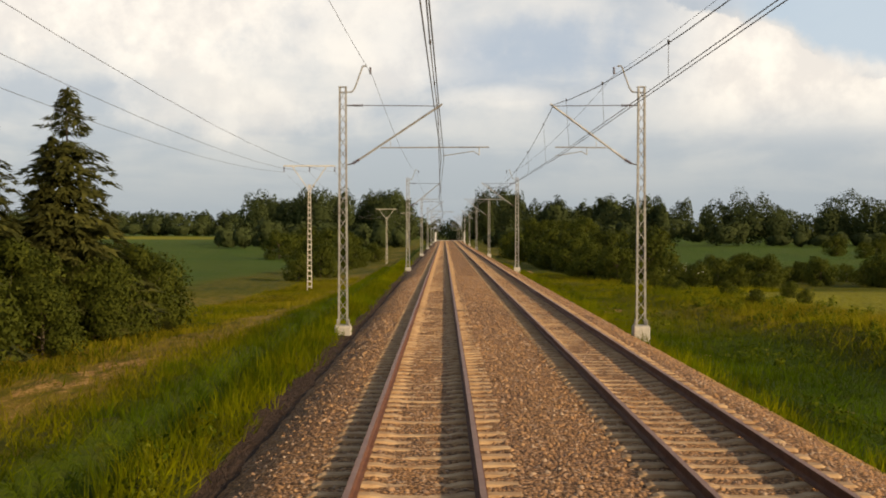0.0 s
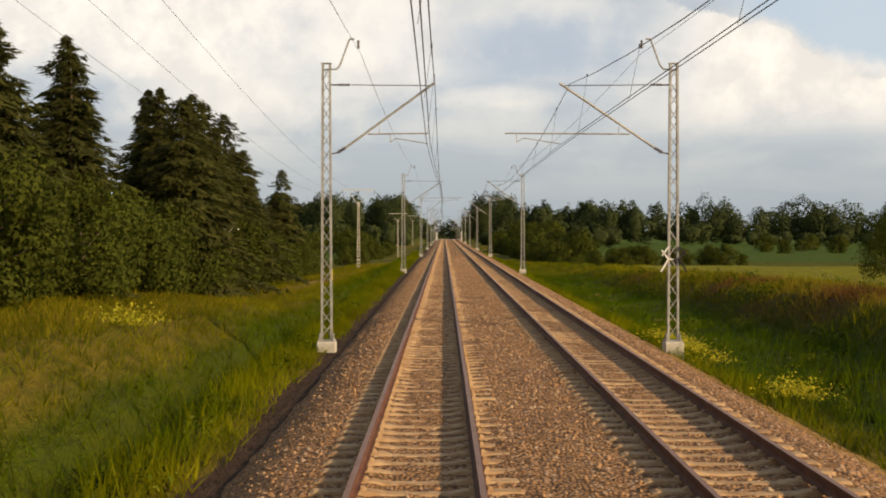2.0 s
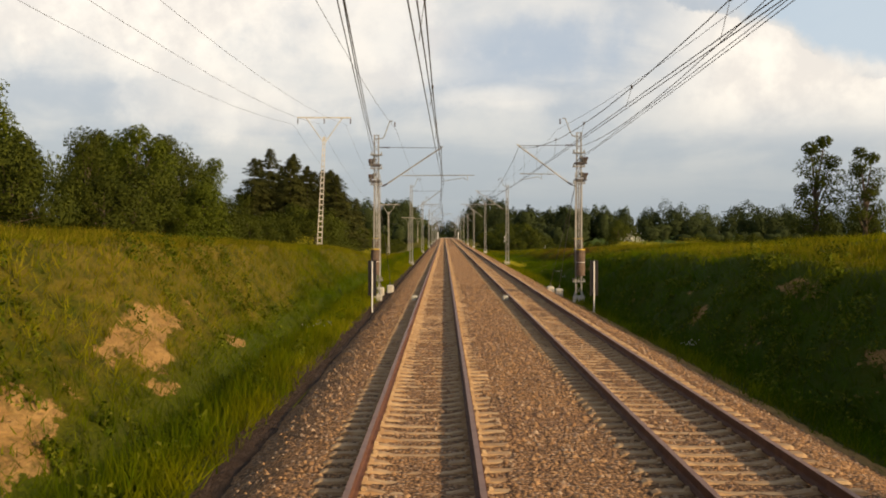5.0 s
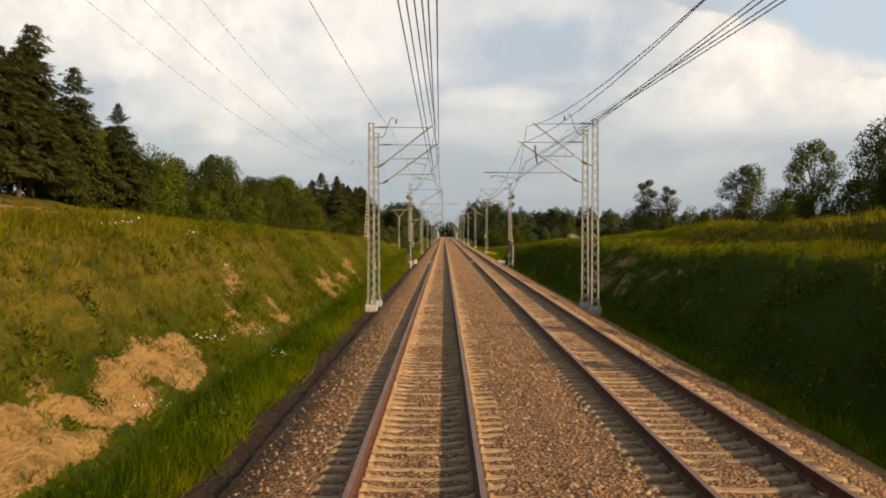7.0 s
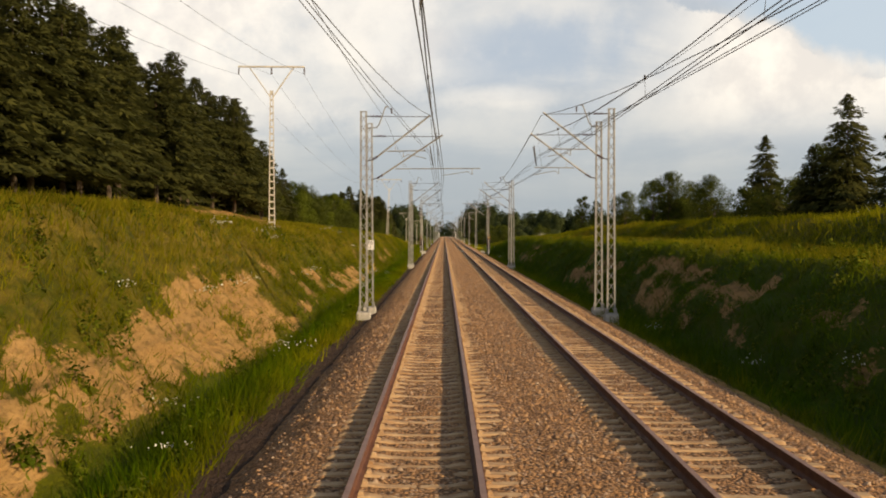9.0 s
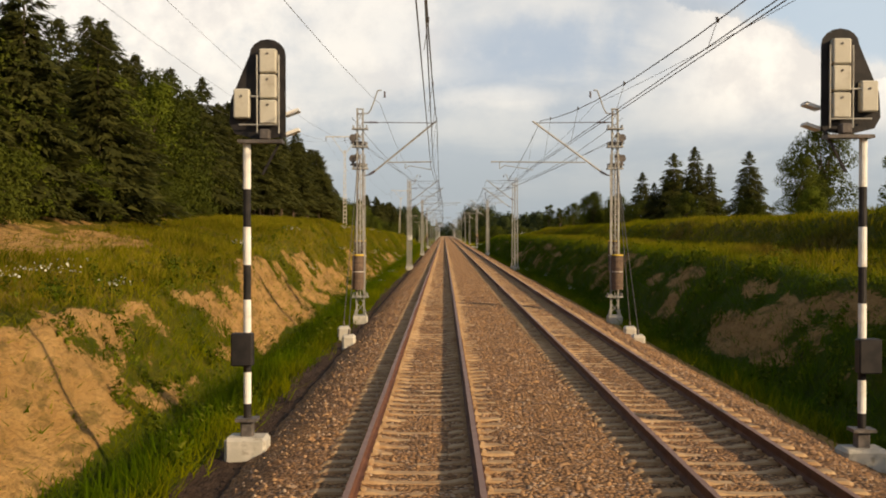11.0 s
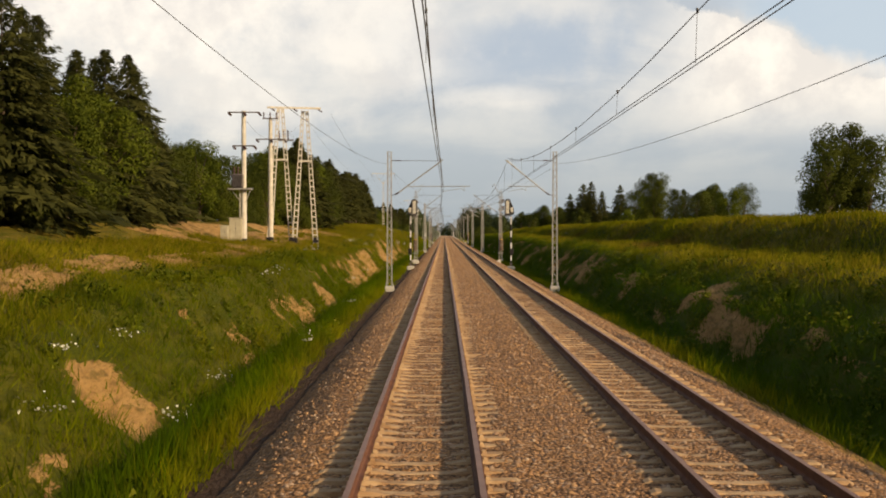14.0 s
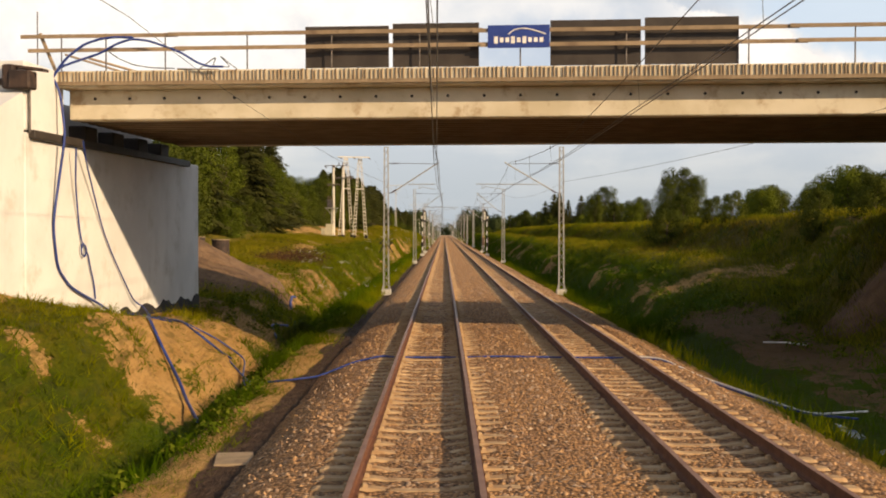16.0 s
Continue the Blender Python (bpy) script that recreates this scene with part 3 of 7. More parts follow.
    s = s * (1 - 0.9 * step(7.3, 8.1, -x) * step(-461, -465, y)) * (1 - 0.95 * step(-466, -470, y) * step(5.0, 5.6, -x))
    s = np.maximum(s, step(-474, -470, y) * step(-455, -459, y) * step(5.0, 5.5, -x) * step(8.1, 7.1, -x) * (0.78 + 0.8 * (na - 0.5) + 0.5 * tuft))
    s = np.maximum(s, step(8.9, 9.5, -x) * step(-458, -461, y) * (0.75 + 0.9 * (n - 0.5)))
    s = np.maximum(s, step(4.9, 5.6, -x) * step(-470, -474, y) * (0.02 + 1.5 * (n - 0.5)))
    s = np.maximum(s, step(2.75, 2.9, -x) * step(4.5, 4.1, -x) * step(-448, -453, y) * (0.72 + 0.8 * (n - 0.5)))
    s = np.maximum(s, step(8.6, 9.2, x) * step(12.6, 11.6, x) * step(-447, -454, y) * (0.7 + 1.2 * (n - 0.5)))
    s = np.maximum(s, step(1.5, 0.6, cart_track(x, y)) * step(-48, -10, y) * step(260, 150, y) * (0.40 + 0.6 * (n - 0.5)))
    return np.clip(s, 0, 1)


def dark_shaded_soil(x, y):
    # right bank at y < -444: shade put into the soil colour; left terms: dark earth
    return np.clip(step(7, 8.2, x) * (0.22 + 0.6 * step(-444, -452, y)) + step(-436, -442, y) * step(-456, -450, y) * step(-6.5, -8, x) * 0.55 + step(-418, -426, y) * step(-442, -436, y) * step(-4.6, -5.2, x) * step(-9, -7.5, x) * 0.30, 0, 1)


def lush_shade_mask(x, y):
    w = 0.9 * (fbm(x, y * 0.4, 0.6, 98) - 0.5)
    # right slope: its shade is put into the colour as deep green
    right = step(7.0, 7.6, x) * step(12.4 + w, 10.6 + w, x) * step(-60, -85, y) + step(7.6, 8.6, x) * step(13.4 + w, 11.6 + w, x) * step(-85, -60, y) * step(70, 35, y)
    cut = step(-110, -160, y)
    # left ditch at y > -110: dark band of shade and lush growth, as colour
    left = step(3.5, 4.1, -x) * step(6.2 + w, 5.2 + w, -x) * cut + step(4.4, 4.9, -x) * step(6.8 + w, 6.0 + w, -x) * 0.85 * (1 - cut)
    bank = 0.45 * step(5.0, 6.2, -x) * step(10.0, 9.0, -x) * step(-428, -424, y) * step(-345, -358, y)
    return np.clip(right + np.maximum(left, bank), 0, 1)


def dry_sunlit_mask(x, y):
    d = 0.55 * step(0.45, 0.7, fbm(x, y, 0.05, 51))
    d = np.maximum(d, step(6.5, 8.5, -x) * 0.7 * step(0.35, 0.6, fbm(x, y, 0.1, 52)))
    d = np.maximum(d, step(7.2, 9.0, -x) * step(-150, -185, y) * step(-452, -446, y) * (0.60 - 0.35 * step(10.2, 9.2, -x) * step(-428, -424, y) * step(-345, -358, y) + 0.9 * (fbm(x, y, 0.09, 55) - 0.5)))
    d = np.maximum(d, step(13.5, 16, x) * step(21.5, 19, x) * step(-75, -55, y) * step(70, 40, y) * (0.5 + 0.9 * (fbm(x, y, 0.15, 53) - 0.3)))
    # right bench: sunlight on its edge is painted as yellow grass
    d = np.maximum(d, step(11.3, 12.3, x) * step(16.2, 14.8, x) * step(-62, -90, y) * (0.30 + 0.8 * (fbm(x, y, 0.13, 54) - 0.4)))
    d = np.maximum(d, 0.45 * step(20, 22, x) * step(60, 50, x) * step(-80, -50, y) * step(90, 70, y))
    d = np.maximum(d, 0.95 * step(2.0, 0.8, cart_track(x, y)) * step(-48, -20, y) * step(260, 150, y))
    d = np.clip(d, 0, 1)
    return d * (1 - 0.8 * step(12, 20, np.abs(x - 2)) * step(70, 110, y))


def cess_mask(x, y):
    e = 3.30 + 0.35 * (fbm(x * 0, y, 0.35, 61) - 0.5)
    left = step(e + 0.12, e - 0.12, -x) * (x < 2)
    er = 6.62 + 0.2 * (fbm(x * 0, y, 0.35, 62) - 0.5)
    right = step(er + 0.1, er - 0.1, x) * (x >= 2)
    return left + right


def red_mask(x, y):
    """Rusty sorrel and dead grass along the top of the right bank."""
    n = fbm(x, y, 0.10, 58)
    m = step(10.6, 11.8, x) * step(17.5, 15.0, x) * step(-72, -50, y) * step(30, 5, y) * step(0.36, 0.56, n)
    weeds = step(1.25, 0.7, np.hypot((x + 9.3) / 2.0, (y + 421.5) / 4.6) + 0.9 * (fbm(x, y, 0.6, 59) - 0.5))
    m = np.maximum(m, 0.95 * weeds)
    return np.clip(np.maximum(m, 0.5 * step(12.5, 13.5, x) * step(18.0, 16.5, x) * step(-60, -100, y) * step(0.55, 0.7, n)), 0, 1)


def crop_mask(x, y):
    near = step(17.0, 19.0, x) * step(-60, -45, y) * step(86, 78, y)
    right = step(30, 34, x) * step(128, 140, y)
    left = step(24, 28, -x) * step(70, 84, y)
    return np.clip(near + right + left, 0, 1)


def ripe_mask(x, y):
    """Where the crop has turned yellow: the near field, and one far strip."""
    return np.clip(step(17, 18, x) * step(118, 112, y) + step(20, 30, -x) * step(760, 800, y) * step(1010, 980, y), 0, 1)


def spaced(*runs):
    out = []
    for a, b, s in runs:
        out.append(np.arange(a, b, s))
    return np.concatenate(out)


def make_ground():
    xs = spaced((-20, -12, 0.55), (-12, -3, 0.3), (-3, -2, 0.25), (-2, 6, 1.6), (6, 7, 0.25), (7, 14, 0.3), (14, 21, 0.6))
    outx = np.array([22, 24, 27, 31, 36, 42, 50, 60, 75, 95, 120, 160, 220, 320, 500, 800, 1300, 2200, 4000.0])
    xs = np.concatenate([-outx[::-1], xs, outx])
    ys = np.concatenate([[-3000, -1500, -900, -700, -600, -560, -535, -520], spaced((-510, -100, 0.5), (-100, 100, 0.9), (100, 260, 2.0), (260, 620, 5.0)),
                         [640, 680, 730, 800, 900, 1050, 1300, 1700, 2300, 3200, 4500]])
    X, Y = np.meshgrid(xs, ys)
    Z = ground_z(X, Y)
    ny, nx = X.shape
    i, j = np.meshgrid(np.arange(ny - 1), np.arange(nx - 1), indexing="ij")
    a = i * nx + j
    F = np.stack([a, a + 1, a + nx + 1, a + nx], -1).reshape(-1, 4)
    me = fast_mesh("ground", np.stack([X, Y, Z], -1).reshape(-1, 3), F)
    for nm, fn in (("soil", soil_mask), ("cess", cess_mask), ("dry", dry_sunlit_mask), ("soil_dark_shade", dark_shaded_soil), ("lush_shade", lush_shade_mask), ("red", red_mask), ("crop", crop_mask), ("ripe", ripe_mask)):
        at = me.attributes.new(nm, "FLOAT", "POINT")
        at.data.foreach_set("value", fn(X, Y).ravel().astype(np.float32))
    me.polygons.foreach_set("use_smooth", np.ones(len(F), bool))
    ob = link_mesh("ground", me, M["ground"])
    tagged(ob, "grassy railway land with sandy cutting banks and fields", "ground", kind="structure")


make_ground()

# ---------------- the two tracks ----------------
TRACK_X = (0.0, 4.05)
PITCH = 0.6
Y1 = 640.0


def ballast_z(x, y):
    z = np.interp(x, [-3.00, -2.62, -2.28, -1.88, -1.42, 1.5, 2.0, 2.6, 5.50, 5.75, 6.65, 6.95], [-0.86, -0.66, -0.48, -0.31, -0.222, -0.218, -0.195, -0.222, -0.226, -0.27, -0.64, -0.88])
    d = np.minimum(np.abs(x), np.abs(x - 4.05))
    z = z + 0.010 * step(1.30, 1.20, d) * step(0.5, 0.62, d) + 0.03 * (fbm(x, y, 0.6, 74) - 0.5) * (d > 0.8) * (d < 1.45)
    z = z + 0.026 * step(0.98, 1.16, x) * step(1.7, 1.4, x)
    return z + 0.05 * (fbm(x, y, 1.3, 71, 3) - 0.5) + 0.03 * (vnoise(x, y, 7.0, 72) - 0.5) + dip(y)


def make_ballast():
    xs = np.concatenate([[-3.0, -2.8, -2.64, -2.5, -2.36, -2.2], np.arange(-2.1, 6.2, 0.14), [6.3, 6.5, 6.65, 6.8, 6.95]])
    ys = np.concatenate([spaced((-508, 20, 0.29)), spaced((20, 120, 0.5), (120, 640, 4.0))])
    X, Y = np.meshgrid(xs, ys)
    Z = ballast_z(X, Y)
    X = X + 0.12 * (fbm(X, Y, 0.8, 73) - 0.5) * (np.abs(X - 2) > 3.6)
    ny, nx = X.shape
    i, j = np.meshgrid(np.arange(ny - 1), np.arange(nx - 1), indexing="ij")
    a = i * nx + j
    F = np.stack([a, a + 1, a + nx + 1, a + nx], -1).reshape(-1, 4)
    ob = link_mesh("ballast_bed", fast_mesh("ballast_bed", np.stack([X, Y, Z], -1).reshape(-1, 3), F), M["ballast"])
    tagged(ob, "brown crushed stone ballast under both tracks", "ballast", kind="structure")
    # loose stones on top
    rng = np.random.default_rng(5)
    n = 165000
    sy = -488 + 570 * rng.random(n)
    sx = rng.uniform(-2.5, 6.75, n)
    d = np.minimum(np.abs(sx), np.abs(sx - 4.05))
    keep = (d > 1.28) | (rng.random(n) < 0.7)
    keep &= rng.random(n) < 1 - 0.75 * step(4.35, 4.85, np.abs(sx - 1.95))
    ph = np.abs(((sy / PITCH) % 1.0) - 0.5)
    keep &= ~((d < 1.30) & (ph > 0.24) & ~((sx > 1.04) & (sx < 1.5) & (rng.random(n) < 0.55)))
    keep &= (np.abs(d - 0.75) > 0.1)
    sx, sy = sx[keep], sy[keep]
    n = len(sx)
    sz = ballast_z(sx, sy)
    base = np.array([(1, 0, -0.25), (-1, 0, -0.2), (0, 1, -0.2), (0, -1, -0.25), (0.35, 0, 0.75), (-0.35, 0, 0.85)], float)
    tri = np.array([(0, 2, 4), (2, 5, 4), (2, 1, 5), (1, 3, 5), (3, 4, 5), (3, 0, 4)])
    size = rng.uniform(0.018, 0.043, (n, 1, 1)) * rng.uniform(0.7, 1.3, (n, 6, 1))
    ang = rng.random(n) * 6.283
    size = size * (1 - 0.28 * step(3.6, 4.0, np.abs(sx - 1.95)))[:, None, None]
    V = base[None] * size * np.array([1.25, 1.0, 0.8])
    V = V + rng.normal(0, 0.006, V.shape)
    ca, sa = np.cos(ang)[:, None], np.sin(ang)[:, None]
    V = np.stack([V[..., 0] * ca - V[..., 1] * sa, V[..., 0] * sa + V[..., 1] * ca, V[..., 2]], -1)
    V += np.stack([sx, sy, sz + 0.012], -1)[:, None, :]
    F = tri[None] + (np.arange(n) * 6)[:, None, None]
    ob = link_mesh("ballast_stones", fast_mesh("ballast_stones", V.reshape(-1, 3), F.reshape(-1, 3)), M["stones"])
    tagged(ob, "loose broken ballast stones, brown and pale", "stones", kind="stuff")


make_ballast()


def rail_mesh():
    # head, web and foot of a flat-bottomed rail, y along
    prof = [(-0.036, 0.0), (0.036, 0.0), (0.0375, -0.012), (0.036, -0.036), (0.010, -0.052), (0.009, -0.135), (0.030, -0.152), (0.074, -0.160), (0.074, -0.172),
            (-0.074, -0.172), (-0.074, -0.160), (-0.030, -0.152), (-0.009, -0.135), (-0.010, -0.052), (-0.036, -0.036), (-0.0375, -0.012)]
    ys = np.concatenate([[-508.0, CREST], np.arange(CREST + 15, Y1 + 1, 15)])
    V = [(px, y, pz + float(dip(y))) for y in ys for px, pz in prof]
    n = len(prof)
    F, mi = [], []
    for k in range(len(ys) - 1):
        for i in range(n):
            a, b = k * n + i, k * n + (i + 1) % n
            F.append((a, b, b + n, a + n))
            mi.append(1 if i == 0 else 0)
    me = bpy.data.meshes.new("rail")
    me.from_pydata(V, [], F)
    me.materials.append(M["rail_side"])
    me.materials.append(M["rail_head"])
    me.polygons.foreach_set("material_index", mi)
    me.update()
    return me


def sleeper_geometry():
    """Prestressed sleeper: high rail seats, lower waist, sloped sides."""
    st = [(-1.28, 0.145, -0.205, 0.085), (-1.22, 0.150, -0.182, 0.100), (-0.55, 0.150, -0.180, 0.095), (-0.38, 0.140, -0.212, 0.085), (0.0, 0.13, -0.220, 0.080),
          (0.38, 0.140, -0.212, 0.085), (0.55, 0.150, -0.180, 0.095), (1.22, 0.150, -0.182, 0.100), (1.28, 0.145, -0.205, 0.085)]
    V, F = [], []
    for x, wb, zt, wt in st:
        V += [(x, -wb, -0.34), (x, -wt, zt), (x, wt, zt), (x, wb, -0.34)]
    for k in range(len(st) - 1):
        a = 4 * k
        F += [(a + 4, a + 5, a + 1, a), (a + 5, a + 6, a + 2, a + 1), (a + 6, a + 7, a + 3, a + 2)]
    e = 4 * (len(st) - 1)
    F += [(0, 1, 2, 3), (e + 3, e + 2, e + 1, e)]
    # fastening shoulders either side of each rail
    for rx in (-0.7535, 0.7535):
        for s in (-1, 1):
            cx = rx + s * 0.115
            b = len(V)
            for dx, dy, dz in ((-0.035, -0.06, -0.19), (0.035, -0.06, -0.19), (0.035, 0.06, -0.19), (-0.035, 0.06, -0.19),
                               (-0.025, -0.045, -0.135), (0.02, -0.045, -0.145), (0.02, 0.045, -0.145), (-0.025, 0.045, -0.135)):
                V.append((cx + dx * s, dy, dz))
            F += [(b, b + 1, b + 5, b + 4), (b + 1, b + 2, b + 6, b + 5), (b + 2, b + 3, b + 7, b + 6), (b + 3, b, b + 4, b + 7), (b + 4, b + 5, b + 6, b + 7)]
    return V, F


def make_tracks():
    rng = random.Random(3)
    V, F = sleeper_geometry()
    single = bpy.data.meshes.new("sleeper")
    single.from_pydata(V, [], F)
    single.materials.append(M["sleeper"])
    rail = rail_mesh()
    V = np.array(V)
    tracks = []
    near = []
    for tx in TRACK_X:
        tr = thing("railway_track", (tx, 0, 0), "rusty steel rails on pale concrete sleepers in stone ballast", "railway track", "pair of tracks", "structure")
        tracks.append(tr)
        for rx in (-0.7535, 0.7535):
            r = new("rail", rail)
            r.parent, r.location = tr, (rx, 0, 0)
            r["label"] = "rust-brown rail with a worn bright head"
        ys = np.arange(-504.0, Y1 - 30, PITCH)
        bulk, plain = [], []
        for y in ys:
            if -486 <= y < -306.3:
                near.append((tr, y, rng.uniform(-0.012, 0.012), rng.uniform(-0.006, 0.004), rng.uniform(-0.6, 0.6)))
            else:
                (bulk if y < -30 else plain).append((V if y < -30 else V[:36]) + np.array((rng.uniform(-0.012, 0.012), y, float(dip(y)) + rng.uniform(-0.006, 0.004))))
        n, k = len(V), len(bulk)
        allv = np.concatenate(bulk + plain)
        faces = [tuple(i + n * b for i in f) for b in range(k) for f in F]
        faces += [tuple(i + n * k + 36 * b for i in f) for b in range(len(plain)) for f in F if max(f) < 36]
        me = bpy.data.meshes.new("sleepers")
        me.from_pydata(allv.tolist(), [], faces)
        ob = link_mesh("sleepers", me, M["sleeper"], tr)
        tagged(ob, "long row of pale concrete sleepers", kind="stuff")
    return single, near


SLEEPER_MESH, NEAR_SLEEPERS = make_tracks()


# ---------------- overhead line masts ----------------
BASE_Z = -0.42                      # top of the foundations
LX, RX = -2.95, 7.0                # mast lines


def zigzag(pts, parent):
    """One flat bar bent up the mast in a zigzag."""
    V, F = [], []
    for i, (x, y, z) in enumerate(pts):
        for dz, dy in ((-0.022, -0.006), (0.022, -0.006), (0.022, 0.006), (-0.022, 0.006)):
            V.append((x, y + dy, z + dz))
        if i:
            a, b = 4 * (i - 1), 4 * i
            F += [(a + j, a + (j + 1) % 4, b + (j + 1) % 4, b + j) for j in range(4)]
    raw("lacing", V, F, M["steel"], parent)


def lattice(parent, h, w0=0.17, w1=0.13, dep=0.07):
    """Two channel posts with zigzag lacing; origin at the foot, wide side across the track."""
    for s in (-1, 1):
        u = [(0.006, -dep), (0.006, dep), (-0.056, dep), (-0.056, dep - 0.010), (-0.008, dep - 0.010), (-0.008, -dep + 0.010), (-0.056, -dep + 0.010), (-0.056, -dep)]
        V = [(s * (px + w), py, z) for z, w in ((0.0, w0), (h, w1)) for px, py in u]
        F = [(i, (i + 1) % 8, 8 + (i + 1) % 8, 8 + i) for i in range(8)] + [tuple(range(8)), tuple(range(15, 7, -1))]
        raw("post_channel", V, F if s > 0 else [f[::-1] for f in F], M["steel"], parent)
    n = int(h / 0.40)
    for f in (-1, 1):
        pts = []
        for k in range(n + 1):
            z = 0.12 + (h - 0.2) * k / n
            pts.append(((1 if (k + (f > 0)) % 2 else -1) * (w0 + (w1 - w0) * z / h - 0.02), f * (dep - 0.014), z))
        zigzag(pts, parent)
    bm = bmesh.new()
    add_box(bm, (0, 0, 0.02), (0.52, 0.40, 0.035))
    for s in (-1, 1):
        add_box(bm, (s * 0.20, 0, 0.13), (0.03, 0.22, 0.20))
        for q in (-1, 1):
            add_tube(bm, (s * 0.21, q * 0.15, 0.03), (s * 0.21, q * 0.15, 0.10), 0.018, 6)
    part("base_plate", bm, M["steel"], parent)
    box_part("mast_cap", (0, 0, h + 0.01), (2 * w1 + 0.04, 2 * dep + 0.03, 0.03), M["steel"], parent)


def foundation(parent, w=0.56, deep=1.1):
    bm = bmesh.new()
    add_box(bm, (0, 0, -deep / 2), (w, w, deep), bevel=0.03)
    part("foundation", bm, M["concrete"], parent, "weathered concrete foundation block")


def insulator(parent, p, q, r=0.055):
    """A ribbed rod insulator from p to q."""
    p, q = Vector(p), Vector(q)
    bm = bmesh.new()
    add_tube(bm, p, q, r * 0.4, 6)
    for k in range(4):
        c = p.lerp(q, (k + 0.5) / 4)
        d = (q - p).normalized() * 0.02
        add_tube(bm, c - d, c + d, r, 8)
    part("insulator", bm, M["insulator"], parent)


def cantilever(parent, s, reach, z_low, z_top, z_reg, push, y=0.0):
    """Hinged bracket: tie, strut, registration tube and steady arm. s: +1 when the track lies towards +x."""
    p = lambda x, z, dy=0.0: (s * x, y + dy, z - BASE_Z)
    insulator(parent, p(0.34, z_low + 0.05), p(0.58, z_low + 0.19))
    tube_part("hinge", p(0.12, z_low), p(0.36, z_low + 0.05), 0.022, M["dark_steel"], parent)
    tube_part("strut", p(0.56, z_low + 0.18), p(reach + 0.12, z_top + 0.07), 0.036, M["steel"], parent)
    tube_part("tie_rod", p(0.75, z_top + 0.02), p(reach, z_top), 0.014, M["dark_steel"], parent)
    insulator(parent, p(0.36, z_top + 0.02), p(0.72, z_top + 0.02), 0.045)
    tube_part("tie_clamp", p(0.10, z_top + 0.02), p(0.38, z_top + 0.02), 0.024, M["dark_steel"], parent)
    f = (z_reg + 0.06 - z_low) / (z_top + 0.07 - z_low)
    xs = 0.56 + (reach + 0.12 - 0.56) * max(0.0, f) * 0.97
    x0, x1 = (xs - 0.12, reach + 1.75) if push else (xs - 0.12, reach - 0.05)
    bm = bmesh.new()
    add_tube(bm, p(x0, z_reg), p(x1, z_reg + 0.02), 0.022)
    add_tube(bm, p(xs + 0.22, z_reg), p(xs + 0.22, z_reg + 0.22), 0.010, 6)
    part("registration_tube", bm, M["steel"], parent)
    bm = bmesh.new()
    if push:
        a = [(x1 - 0.35, z_reg), (x1 - 0.35, z_reg - 0.25), (x1 - 0.55, z_reg - 0.12), (reach + 0.1, z_reg - 0.29)]
    else:
        a = [(xs + 0.55, z_reg), (xs + 0.55, z_reg - 0.25), (xs + 0.72, z_reg - 0.13), (reach - 0.05, z_reg - 0.29)]
    for u, v in zip(a, a[1:]):
        add_tube(bm, p(*u), p(*v), 0.014, 6)
    part("steady_arm", bm, M["steel"], parent)


def earth_arm(parent, s, h):
    """Bent arm on the mast head that carries the return wire."""
    pts = [(s * -0.1, 0, h - 0.18), (s * 0.32, 0, h - 0.16), (s * 0.42, 0, h - 0.02), (s * 0.68, 0, h + 0.70), (s * 0.70, 0, h + 0.74), (s * 0.84, 0, h + 0.74)]
    bm = bmesh.new()
    for a, b in zip(pts, pts[1:]):
        add_tube(bm, a, b, 0.026, 6)
    part("earth_wire_arm", bm, M["steel"], parent)
    insulator(parent, (s * 0.96, 0, h + 0.70), (s * 0.96, 0, h + 0.45), 0.04)


def mast(x, y, push, top=7.75, head=True, z_low=5.2, z_top=7.25, z_reg=5.80, bracket=True, label="", reach=None):
    s = 1 if x < 2 else -1
    track = TRACK_X[0] if s > 0 else TRACK_X[1]
    ob = thing("overhead_line_mast", (x, y, BASE_Z), label or "grey galvanised lattice mast with bracket on a concrete foundation", "mast", "overhead line masts")
    lattice(ob, top - BASE_Z)
    foundation(ob)
    if reach is None:
        reach = abs(track - x) + (0.15 if push else -0.1)
    if bracket:
        cantilever(ob, s, reach, z_low, z_top, z_reg, push)
    if head:
        earth_arm(ob, s, top - BASE_Z)
    return ob


def text_part(name, body, size, at, mat, parent):
    """Flat lettering that faces -y."""
    cu = bpy.data.curves.new(name, "FONT")
    cu.body, cu.size, cu.align_x, cu.align_y, cu.extrude = body, size, "CENTER", "CENTER", 0.001
    tmp = bpy.data.objects.new(name, cu)
    scene.collection.objects.link(tmp)
    me = bpy.data.meshes.new_from_object(tmp.evaluated_get(bpy.context.evaluated_depsgraph_get()))
    bpy.data.objects.remove(tmp)
    me.materials.clear()
    me.materials.append(mat)
    ob = new(name, me)
    ob.parent = parent
    ob.matrix_basis = pose(*at, 90, 0, 0)
    return ob


